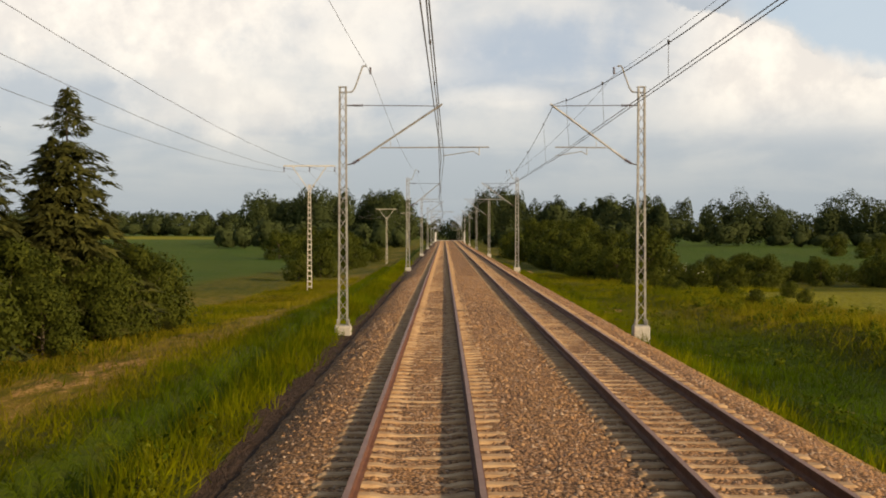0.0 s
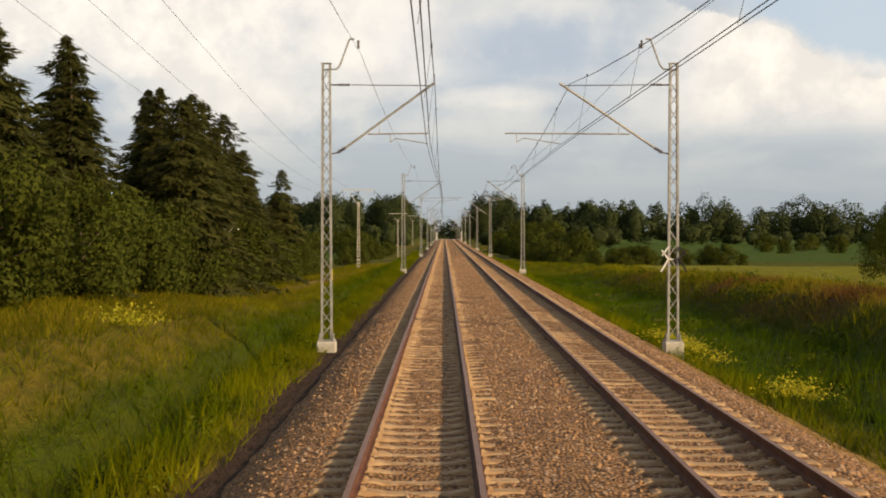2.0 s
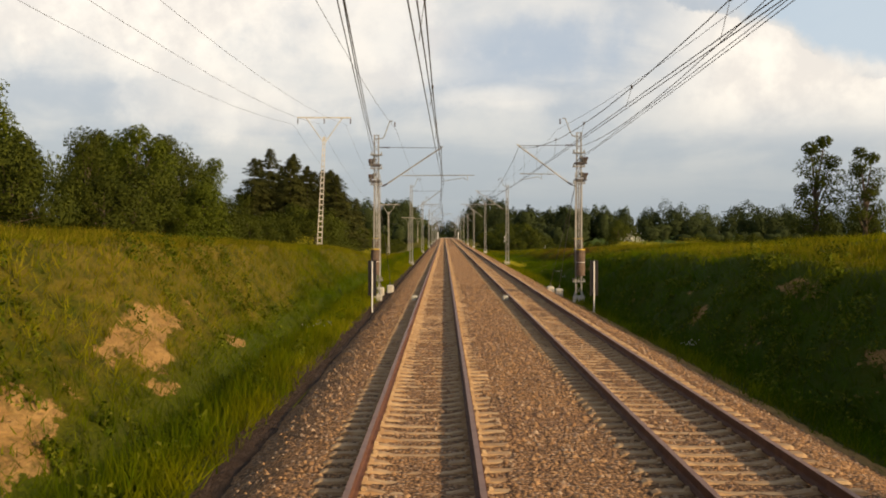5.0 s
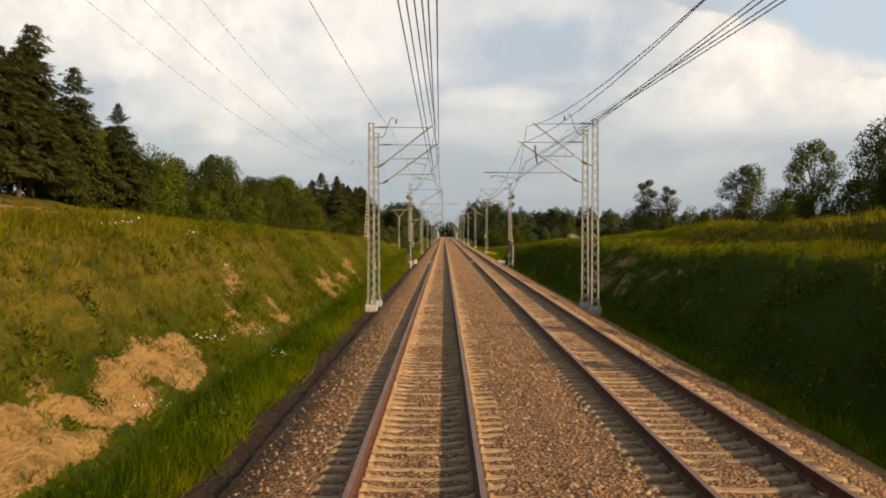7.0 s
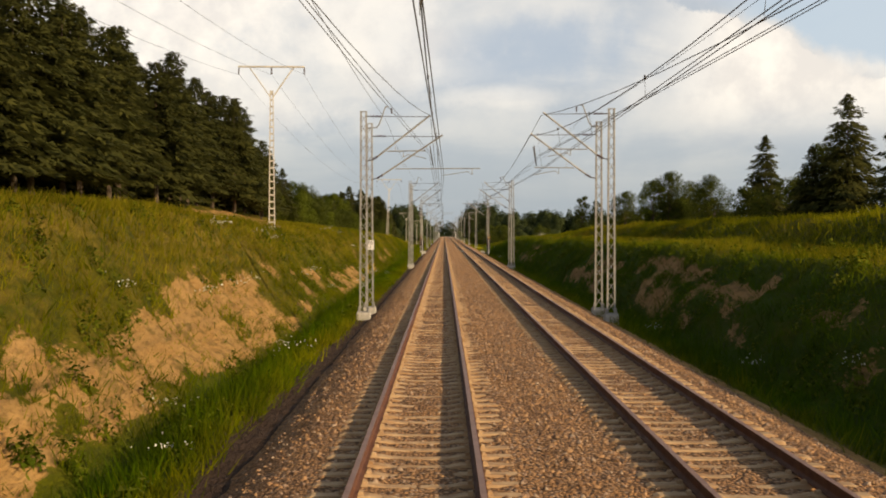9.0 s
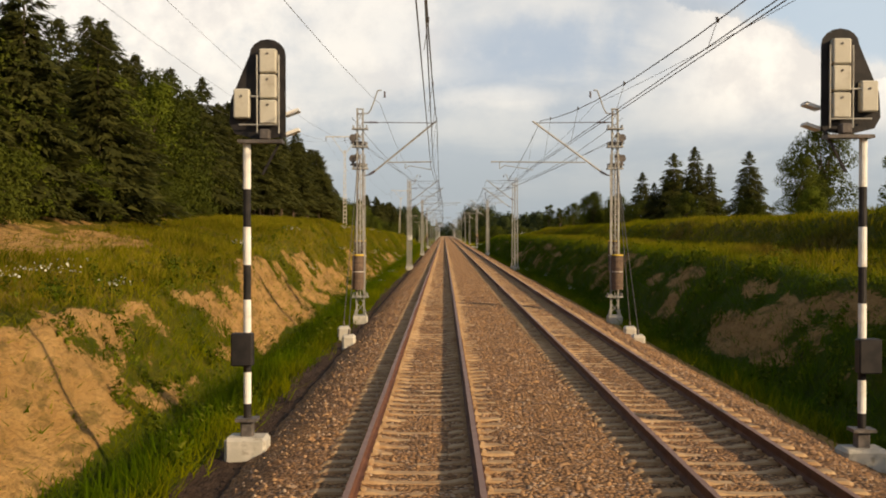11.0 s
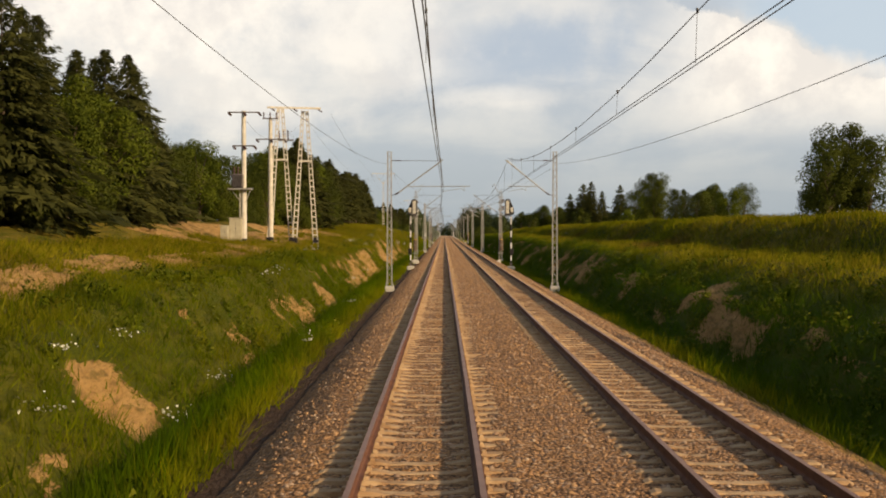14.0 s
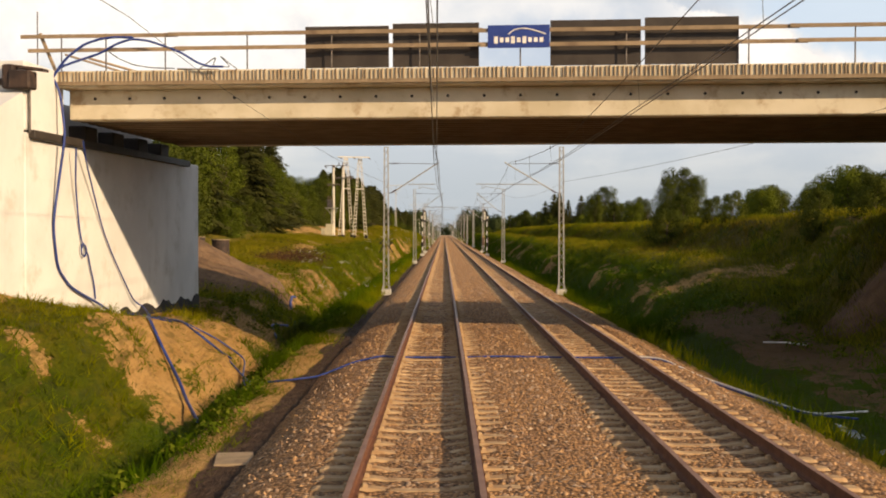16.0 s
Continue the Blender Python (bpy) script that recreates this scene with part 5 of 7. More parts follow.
def round_pole(x, y, h, arms):
    gz = float(ground_z(x, y)) - 0.1
    ob = thing("power_pole", (x, y, gz), "smooth pale concrete pole with steel crossarms", "power pole", "field power line")
    tube_part("shaft", (0, 0, 0), (0, 0, h), 0.20, M["pole"], ob, seg=14, r2=0.135)
    tube_part("tar_sleeve", (0, 0, 0.05), (0, 0, 0.5), 0.208, M["black"], ob, "black tarred foot", 14)
    for z, w, up in arms:
        bm = bmesh.new()
        add_box(bm, (0, -0.15, z), (w, 0.10, 0.08))
        part("crossarm", bm, M["dark_steel"], ob)
        for s in (-1, 0, 1):
            if up:
                insulator(ob, (s * w * 0.42, -0.15, z + 0.04), (s * w * 0.42, -0.15, z + 0.45), 0.075)
            else:
                insulator(ob, (s * w * 0.48, -0.15, z - 0.02), (s * w * 0.48 + 0.2, -0.3, z - 0.22), 0.075)
    return ob


h_frame(-11.6, -340.2)
round_pole(-12.3, -347.5, 9.2, ((9.1, 1.1, True), (7.6, 2.1, False)))
rp = round_pole(-12.55, -357.6, 8.7, ((8.6, 2.0, False), (6.45, 1.4, False)))
bm = bmesh.new()
add_box(bm, (-0.35, -0.1, 4.2), (0.75, 0.6, 0.9), bevel=0.06)
tank = part("transformer", bm, M["dark_steel"], rp, "dark ribbed pole transformer")
for q in range(6):
    box_part("cooling_fin", (-0.62 + q * 0.11, -0.43, 4.2), (0.03, 0.08, 0.75), M["dark_steel"], tank)
bm = bmesh.new()
add_box(bm, (-0.2, -0.1, 3.68), (1.5, 0.85, 0.09))
add_tube(bm, (-0.8, -0.1, 3.65), (-0.15, 0, 2.8), 0.03, 6)
add_tube(bm, (0.45, -0.1, 3.65), (0.1, 0, 2.8), 0.03, 6)
part("transformer_platform", bm, M["steel"], rp)
for q in (-0.6, -0.35, -0.1):
    tube_part("bushing", (q, -0.1, 4.6), (q, -0.1, 5.1), 0.06, M["insulator"], tank, seg=8)
tube_part("cable_pipe", (-0.24, -0.1, 0.6), (-0.24, -0.1, 3.6), 0.045, M["steel"], rp)


def cabinet(x, y, w, d, h, label):
    gz = float(ground_z(x, y)) - 0.12
    ob = thing("electrical_cabinet", (x, y, gz), label, "cabinet", "electrical cabinets")
    box_part("plinth", (0, 0, 0.15), (w * 0.9, d * 0.9, 0.55), M["cabinet_beige"], ob)
    box_part("body", (0, 0, 0.40 + h / 2), (w, d, h), M["cabinet_beige"], ob, bevel=0.015)
    box_part("roof", (0, 0, 0.42 + h), (w + 0.10, d + 0.10, 0.05), M["cabinet_beige"], ob, bevel=0.012)
    for s in (-1, 1):
        box_part("door", (s * w / 4, -d / 2 - 0.008, 0.40 + h / 2), (w / 2 - 0.03, 0.02, h - 0.08), M["cabinet_beige"], ob, bevel=0.006)
    tube_part("handle", (0.04, -d / 2 - 0.03, 0.35 + h / 2), (0.04, -d / 2 - 0.03, 0.50 + h / 2), 0.012, M["dark_steel"], ob)


cabinet(-13.02, -357.8, 0.78, 0.6, 1.35, "beige electrical cabinet on a plinth beside the pole")
cabinet(-13.66, -358.3, 0.48, 0.5, 0.75, "low beige electrical cabinet beside a taller one")

# conductors of the field line
line = thing("power_conductors", (0, 0, 0), "three thin bare conductors strung between the field poles", "wire", "field power line", "structure")
runs = [(x, y, float(ground_z(x, y)) + 11.0) for x, y in POLES] + [(-11.0, -339.6, float(ground_z(-11, -340.2)) + 10.3)]
for dx in (-2.3, 0.0, 2.3):
    P = np.concatenate([span((p[0] + dx, p[1], p[2]), (q[0] + dx, q[1], q[2]), 2.7, 16) for p, q in zip(runs, runs[1:])])
    polyline_part("conductor", P, 0.009, M["wire"], line, seg=4)
for p, q in (((-12.6, -340, 12.0), (-12.4, -347.5, 11.2)), ((-12.4, -347.5, 9.6), (-12.6, -357.6, 10.3)), ((-10.4, -340, 12.0), (-12.0, -347.5, 9.6))):
    polyline_part("conductor", span(p, q, 0.3, 8), 0.009, M["wire"], line, seg=4)


# ---------------- road bridge under construction ----------------
BRIDGE = pose(-9.45, -459.03, 0.0, 0, 0, -4.5)
DECK_TOP = 7.12


def at_bridge(x, y, z):
    """A place given by the bridge's own axes: x along the deck from the abutment face, y along the line."""
    return tuple(BRIDGE @ Vector((x, y, z)))


def make_bridge():
    ob = thing("road_bridge", (-9.45, -459.03, 0.0), "unfinished concrete road bridge over the tracks with timber edge rails", "bridge", "", "structure", -4.5)
    W = 10.2                                   # along the track
    x0, x1 = 0.08, 40.0
    under, slab, top = 5.87, 6.68, DECK_TOP
    ya, yb = -W / 2, W / 2
    mid, span_ = (x0 + x1) / 2, x1 - x0
    # girders: fascia beams at both edges, ribbed soffit between
    for yy in (ya + 0.35, yb - 0.35):
        bm = bmesh.new()
        add_box(bm, (mid, yy, (under + slab) / 2), (span_, 0.5, slab - under), bevel=0.03)
        part("fascia_beam", bm, M["deck_concrete"], ob)
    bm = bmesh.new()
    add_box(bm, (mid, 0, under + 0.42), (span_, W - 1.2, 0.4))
    part("soffit", bm, M["deck_under"], ob, "dark brown deck underside")
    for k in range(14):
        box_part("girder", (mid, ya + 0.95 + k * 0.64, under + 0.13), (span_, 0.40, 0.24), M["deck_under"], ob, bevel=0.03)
    bm = bmesh.new()
    add_box(bm, (mid, 0, (slab + top) / 2), (span_ + 0.3, W + 0.9, top - slab), bevel=0.03)
    part("deck_slab", bm, M["deck_concrete"], ob)
    box_part("edge_formwork", (mid, ya - 0.50, top - 0.34), (span_ + 0.3, 0.06, 0.10), M["timber"], ob)
    stud = bpy.data.meshes.new("rebar_stub")
    bm = bmesh.new()
    add_tube(bm, (0, 0, -0.24), (0, 0, 0.03), 0.022, 5)
    bm.to_mesh(stud)
    bm.free()
    stud.materials.append(M["timber"])
    rng = random.Random(9)
    for k in range(280):
        r = new("rebar_stub", stud)
        r.parent, r.location = ob, (x0 + k * 0.11 + rng.uniform(-0.02, 0.02), ya - 0.47, top - 0.05 + rng.uniform(-0.03, 0.02))
    for k in range(26):
        tube_part("drain_hole", (0.8 + k * 0.95, ya + 0.08, slab - 0.24), (0.8 + k * 0.95, ya + 0.11, slab - 0.24), 0.042, M["black"], ob, seg=8)
    # guard rail: posts and two plank rails
    for yy in (ya - 0.38, yb + 0.38):
        for px in (0.07, 1.28, 2.88, 5.07, 7.3, 9.6, 12.2, 14.9, 17.97, 20.6, 23.0, 25.4, 27.8, 30.2):
            tube_part("rail_post", (px, yy, top - 0.05), (px, yy, top + 0.99), 0.02, M["dark_steel"], ob)
        for z, left in ((0.56, -0.75), (0.93, -0.95)):
            bm = bmesh.new()
            for k in range(8):
                p0 = left + k * 4.0
                add_box(bm, (p0 + 2.05, yy - 0.05 - 0.04 * (k % 2), top + z + 0.012 * ((k * 7) % 3 - 1)), (4.25, 0.035, 0.10))
            part("plank_rail", bm, M["timber"], ob, "raw timber plank")
    # film-faced panels and the company board stand against the rail
    for a, b, z1 in ((6.58, 8.78, 1.12), (8.88, 11.13, 1.17), (12.97, 15.28, 1.20), (15.38, 17.75, 1.24)):
        bm = bmesh.new()
        add_box(bm, ((a + b) / 2, ya - 0.20, top + z1 / 2 + 0.02), (b - a, 0.04, z1 - 0.04), bevel=0.004)
        part("plywood_panel", bm, M["panel"], ob, "dark film-faced plywood sheet")
    sign = box_part("company_board", (12.16, ya - 0.51, top + 0.75), (1.58, 0.03, 0.58), M["blue"], ob, "blue board with a plain white emblem")
    bm = bmesh.new()
    for k in range(9):
        add_box(bm, (11.58 + k * 0.145, ya - 0.529, top + 0.66), (0.095, 0.004, 0.12 + 0.06 * (k in (0, 3, 5))))
    part("white_bars", bm, M["white"], sign)
    arc = [(11.9 + 0.95 * t, ya - 0.529, top + 0.80 + 0.15 * math.sin(math.pi * t ** 0.7)) for t in np.linspace(0, 1, 12)]
    polyline_part("white_arc", arc, 0.018, M["white"], sign, seg=4)
    # abutment wall, its dark bearing shelf, the block beside the deck and the wing that slopes away
    box_part("abutment_wall", (-1.4, -0.07, 2.4), (2.8, 15.05, 5.9), M["abutment"], ob, "smooth white-washed abutment wall", 0.03)
    box_part("parapet_block", (-0.92, -6.35, 6.26), (1.8, 2.45, 1.72), M["abutment"], ob, "", 0.03)
    box_part("back_wall", (-1.75, 0.2, 5.95), (1.6, W - 0.5, 1.2), M["abutment"], ob, "", 0.03)
    bm = bmesh.new()
    prof = [(-7.61, -0.6), (-7.61, 6.35), (-8.9, 5.85), (-20.0, 1.7), (-20.0, -0.6)]
    lo = [bm.verts.new((-2.7, y, z)) for y, z in prof]
    hi = [bm.verts.new((-0.03, y, z)) for y, z in prof]
    bm.faces.new(lo)
    bm.faces.new(hi[::-1])
    for i in range(5):
        j = (i + 1) % 5
        bm.faces.new((lo[i], hi[i], hi[j], lo[j]))
    bmesh.ops.recalc_face_normals(bm, faces=bm.faces)
    part("wing_wall", bm, M["abutment"], ob)
    box_part("bearing_shelf", (-0.78, -0.75, 5.31), (1.90, 13.3, 0.21), M["panel"], ob, "dark bearing shelf", 0.02)
    for k in range(4):
        box_part("bearing", (-0.13, ya + 1.6 + k * 2.2, 5.60), (0.5, 0.9, 0.44), M["panel"], ob, "", 0.03)
    bm = bmesh.new()
    rng = random.Random(12)
    ys_ = [-1.0 + 0.28 * k for k in range(31)]
    tops = [0.45 + 0.10 * math.sin(k * 0.9) + rng.uniform(-0.06, 0.06) for k in range(31)]
    f_lo = [bm.verts.new((0.04, y, -0.6)) for y in ys_]
    f_hi = [bm.verts.new((0.04, y, z)) for y, z in zip(ys_, tops)]
    b_hi = [bm.verts.new((-0.02, y, z)) for y, z in zip(ys_, tops)]
    for k in range(30):
        bm.faces.new((f_lo[k], f_lo[k + 1], f_hi[k + 1], f_hi[k]))
        bm.faces.new((f_hi[k], f_hi[k + 1], b_hi[k + 1], b_hi[k]))
    bmesh.ops.recalc_face_normals(bm, faces=bm.faces)
    part("footing_coat", bm, M["black"], ob, "black bitumen coat along the foot of the wall")
    box_part("far_abutment", (38.0, 0, 2.6), (2.4, W, 6.3), M["abutment"], ob, "", 0.03)
    # site pump on the wall head, its down pipe, and a crooked rail stake
    bm = bmesh.new()
    add_box(bm, (-0.05, -7.62, 6.62), (0.55, 0.5, 0.46), bevel=0.04)
    add_box(bm, (-0.35, -7.62, 6.70), (0.30, 0.4, 0.60), bevel=0.04)
    add_box(bm, (0.05, -7.5, 6.93), (0.9, 0.35, 0.06), Matrix.Rotation(radians(8), 4, "Y"))
    add_tube(bm, (-0.9, -7.6, 6.55), (-0.4, -7.6, 6.62), 0.09, 8)
    part("pump", bm, M["drum"], ob, "dark site pump")
    tube_part("down_pipe", (0.04, -7.42, 5.35), (0.04, -7.42, 6.45), 0.035, M["dark_steel"], ob)
    tube_part("rail_stake", (-0.55, ya - 0.3, top + 1.02), (-0.05, ya - 0.3, top - 0.15), 0.05, M["timber"], ob, "dark crooked timber stake", 6)
    tube_part("rail_post", (-0.62, ya - 0.3, top + 1.6), (-0.62, ya - 0.3, 6.9), 0.018, M["dark_steel"], ob)
    return ob


make_bridge()

# ---------------- site things by the bridge ----------------
def site_hose(pts, r, label, mat="hose"):
    ob = thing("site_hose", pts[0], label, "hose", "site hoses")
    P = np.array(pts, float)
    t = np.linspace(0, len(P) - 1, len(P) * 6)
    Q = np.stack([np.interp(t, np.arange(len(P)), P[:, k]) for k in range(3)], -1)
    for _ in range(3):
        Q[1:-1] = (Q[:-2] + 2 * Q[1:-1] + Q[2:]) / 4
    polyline_part("hose", Q - P[0], r, M[mat], ob, seg=6)


def on_ground(x, y, up=0.04):
    return (x, y, float(ground_z(x, y)) + up)


def on_wall(y, z, off=0.05):
    return at_bridge(off, y, z)


site_hose([at_bridge(-0.08, -5.72, 6.96), on_wall(-5.69, 6.5, 0.12), on_wall(-5.76, 5.41, 0.28), on_wall(-5.88, 4.06, 0.12), on_wall(-6.05, 3.03), on_wall(-5.76, 1.91), on_wall(-4.88, 1.35), on_wall(-3.08, 0.85, 0.1), on_ground(-9.2, -461.6, 0.06)],
          0.036, "thick blue water hose hanging down the wall and over the bank")
site_hose([on_wall(-5.0, 5.13, 0.26), on_wall(-4.69, 4.1, 0.12), on_wall(-4.28, 3.03), on_wall(-4.1, 2.58), on_wall(-3.84, 2.44, 0.08), on_wall(-3.84, 2.28, 0.08), on_wall(-4.02, 2.16, 0.08), on_wall(-4.2, 2.3, 0.08), on_wall(-4.16, 2.52, 0.08), on_wall(-3.95, 2.55), on_wall(-3.62, 2.2), on_wall(-3.48, 1.9), on_wall(-3.2, 1.4), on_wall(-3.08, 0.95)],
          0.024, "thin blue hose with a coil hanging on the wall")
site_hose([on_wall(-4.6, 5.35, 0.3), on_wall(-4.13, 4.8, 0.2), on_wall(-2.58, 3.04), on_wall(-1.78, 2.23), on_wall(0.03, 0.71, 0.08), on_wall(0.6, 0.5, 0.2), on_ground(-8.7, -459.6, 0.1)], 0.024, "thin blue hose hanging across the wall")
site_hose([on_ground(-9.0, -458.6, 0.1), on_ground(-8.4, -460.9, 0.14), on_ground(-7.7, -464.0, 0.16), on_ground(-6.98, -466.6, 0.16), on_ground(-6.6, -467.0, 0.16), on_ground(-6.3, -467.3, 0.16), on_ground(-5.9, -468.1, 0.16), on_ground(-5.6, -468.8, 0.18), on_ground(-4.97, -470.6, 0.18)], 0.042, "thick blue water hose lying down the sandy bank")
site_hose([at_bridge(x, -5.72, z) for x, z in ((-0.08, 6.96), (0.3, 7.44), (0.77, 7.79), (1.22, 7.93), (1.65, 7.97), (2.1, 7.95))], 0.034, "blue hose looped over the bridge edge")
site_hose([at_bridge(x, -5.76, z) for x, z in ((-0.06, 6.9), (0.12, 7.19), (0.77, 7.40), (1.22, 7.54), (1.67, 7.79), (2.07, 7.91), (2.51, 7.86), (2.95, 7.71), (3.41, 7.53), (3.8, 7.28), (4.1, 7.17), (4.5, 7.16))], 0.032, "blue hose looped over the bridge edge")
site_hose([at_bridge(x, -5.4, z) for x, z in ((1.35, 7.62), (1.6, 7.45), (2.0, 7.28), (2.5, 7.2), (3.1, 7.18))], 0.016, "thin black cable sagging onto the deck edge", "wire")
site_hose([at_bridge(x, -5.3, z) for x, z in ((3.75, 7.18), (4.2, 7.5), (4.1, 7.25), (4.6, 7.2), (4.25, 7.55), (4.75, 7.16))], 0.014, "tangle of thin dark wire on the deck edge", "wire")
site_hose([on_ground(-9.4, -459.6), on_ground(-7.4, -460.2), on_ground(-6.2, -461.2), on_ground(-5.4, -462.4), on_ground(-4.6, -465.5), on_ground(-4.2, -467.2), on_ground(-3.4, -467.6), (-2.7, -467.4, -0.62), (-1.9, -467.2, -0.30), (-1.2, -467.1, -0.15), (-0.85, -467.1, -0.19), (0.85, -467.1, -0.19), (1.6, -467.1, -0.16), (3.1, -467.1, -0.19), (4.9, -467.2, -0.19), (5.6, -467.6, -0.2), (6.2, -468.9, -0.5), on_ground(6.9, -470.6, 0.05), on_ground(7.5, -472.4, 0.08), on_ground(8.3, -473.2, 0.06)],
          0.024, "thin blue hose laid down the bank and across both tracks")
site_hose([on_ground(-5.83, -452.6, 0.06), on_ground(-6.25, -450.9, 0.08), on_ground(-5.9, -448.8, 0.06)], 0.05, "short bent length of blue hose on the bank")
site_hose([on_ground(-8.8, -458.2, 0.06), on_ground(-7.5, -460.6, 0.08), on_ground(-6.9, -461.4, 0.08), on_ground(-6.4, -460.9, 0.08), on_ground(-5.85, -461.6, 0.08)], 0.026, "thin blue hose running down the sandy bank")
site_hose([on_ground(-9.1, -458.5), on_ground(-7.54, -460.4, 0.08), on_ground(-6.62, -460.0, 0.08), on_ground(-5.79, -459.5, 0.08), on_ground(-5.3, -463.0, 0.08), on_ground(-4.9, -464.6, 0.1)], 0.026, "thin blue hose running down the bank")
site_hose([on_ground(-6.6, -440.8, 0.05), on_ground(-6.7, -441.3, 0.06), on_ground(-6.6, -442.6, 0.06), on_ground(-6.4, -443.8, 0.05)], 0.06, "short length of thick blue hose on the bank")
site_hose([(4.9, -466.9, -0.18), (5.6, -467.2, -0.2), (6.3, -468.6, -0.5), on_ground(7.0, -470.2, 0.06), on_ground(7.7, -472.2, 0.08), on_ground(8.7, -472.6, 0.06)], 0.022, "thin pale cable lying beside the track", "white")
site_hose([on_ground(10.0, -460.1, 0.05), on_ground(10.5, -460.6, 0.05), on_ground(11.0, -461.1, 0.05)], 0.026, "white plastic pipe lying on the bank", "white")


for k, (a, b) in enumerate(((( -0.2, -4.6, 7.7), (1.5, -3.9, 7.2)), ((0.4, -4.4, 7.62), (2.1, -3.4, 7.18)), ((2.4, -4.2, 7.20), (4.6, -4.0, 7.20)), ((2.9, -4.5, 7.28), (4.0, -4.3, 7.28)))):
    a, b = at_bridge(*a), at_bridge(*b)
    ob = thing("timber_plank", a, "loose raw timber plank lying on the bridge deck", "plank", "planks on the bridge")
    bm = bmesh.new()
    add_bar(bm, (0, 0, 0), Vector(b) - Vector(a), 0.14, 0.04)
    part("board", bm, M["timber"], ob)
slab_ = thing("concrete_slab", on_ground(-3.0, -477.3, -0.02), "dull brown broken concrete slab lying beside the ballast", "slab", "", "", 8)
box_part("slab", (0, 0, 0.0), (0.6, 1.0, 0.12), M["timber"], slab_, bevel=0.02)


def puddle(x, y, rx, ry, z, label):
    n = 40
    V = [(0, 0, 0)] + [(rx * math.cos(a) * (1 + 0.25 * math.sin(3 * a + 1)), ry * math.sin(a) * (1 + 0.12 * math.sin(5 * a)), 0) for a in np.linspace(0, 2 * math.pi, n, endpoint=False)]
    F = [(0, 1 + i, 1 + (i + 1) % n) for i in range(n)]
    ob = raw("puddle", V, F, M["water"])
    ob.location = (x, y, z)
    tagged(ob, label, "water", kind="structure")


puddle(7.95, -476.5, 0.34, 3.2, float(ground_z(7.95, -476.5)) + 0.06, "muddy puddle in the trackside ditch")
puddle(-4.7, -441.0, 0.45, 3.5, float(ground_z(-4.7, -441.0)) + 0.06, "muddy puddle in the trackside ditch")


def barrel(x, y, r, h, label):
    gz = float(ground_z(x, y)) - 0.04
    ob = thing("drum", (x, y, gz), label, "drum", "site drums")
    tube_part("shell", (0, 0, 0), (0, 0, h), r, M["drum"], ob, seg=20)
    for z in (0.06, h * 0.36, h * 0.68, h - 0.04):
        tube_part("hoop", (0, 0, z), (0, 0, z + 0.04), r + 0.02, M["drum"], ob, seg=20)
    tube_part("lid", (0, 0, h), (0, 0, h + 0.05), r + 0.03, M["timber"], ob, "pale timber lid", 20)


barrel(-14.4, -426.0, 0.62, 1.35, "large dark rusty drum with a pale lid")
barrel(-13.0, -425.2, 0.52, 1.2, "dark rusty drum beside a larger one")
barrel(-16.1, -425.6, 0.62, 1.1, "dark low drum on the building site")


def heap_of_soil(x, y, r, h, label, seed, sx=1.0):
    gz = float(ground_z(x, y))
    n, m_ = 30, 36
    V, F = [], []
    for i in range(n + 1):
        for j in range(m_):
            a = j / m_ * 2 * math.pi
            rr = r * i / n
            px, py = rr * math.cos(a) * sx, rr * math.sin(a)
            t = i / n
            lie = float(ground_z(x + px, y + py)) - gz
            z = lie + h * (1 - t) ** 1.1 * (1 + 0.3 * (float(fbm(px + seed, py, 0.5, 80)) - 0.5)) + 0.25 * (1 - t) * (float(fbm(px, py + seed, 1.3, 81)) - 0.5) - 0.15 * t
            V.append((px, py, z))
    for i in range(n):
        for j in range(m_):
            a, b = i * m_ + j, i * m_ + (j + 1) % m_
            F.append((a, b, b + m_, a + m_))
    ob = raw("soil_heap", V, F, M["soil"])
    ob.location = (x, y, gz)
    for p in ob.data.polygons:
        p.use_smooth = True
    tagged(ob, label, "soil heap", "soil heaps")


M["soil"] = principled("heaped_soil", two_tone((0.12, 0.072, 0.040), (0.20, 0.122, 0.066), 1.2, (0.08, 0.048, 0.03), 5.0), 0.95, 0.0, (0.8, 0.08))
heap_of_soil(-11.6, -442.6, 5.6, 2.0, "heap of brown excavated soil behind the abutment", 3)
heap_of_soil(13.6, -459.5, 2.2, 0.5, "heap of brown excavated soil with sparse weeds", 14)


# ---------------- trees and shrubs ----------------
def leaf_cards(rng, P, size, flat=0.0, long=1.6):
    """Small pointed leaf clumps (a kite of two triangles each) at the points P, turned at random."""
    n = len(P)
    a = rng.normal(size=(n, 3))
    a[:, 2] *= 1 - flat
    a /= np.linalg.norm(a, axis=1)[:, None]
    b = np.cross(a, rng.normal(size=(n, 3)))
    b /= np.linalg.norm(b, axis=1)[:, None] + 1e-9
    s = size * rng.uniform(0.6, 1.35, (n, 1))
    V = np.stack([P - a * s * long * 0.5, P + b * s * 0.42, P + a * s * long * 0.5, P - b * s * 0.42], 1)
    F = np.array([0, 1, 2, 3])[None] + 4 * np.arange(n)[:, None]
    return V.reshape(-1, 3), F


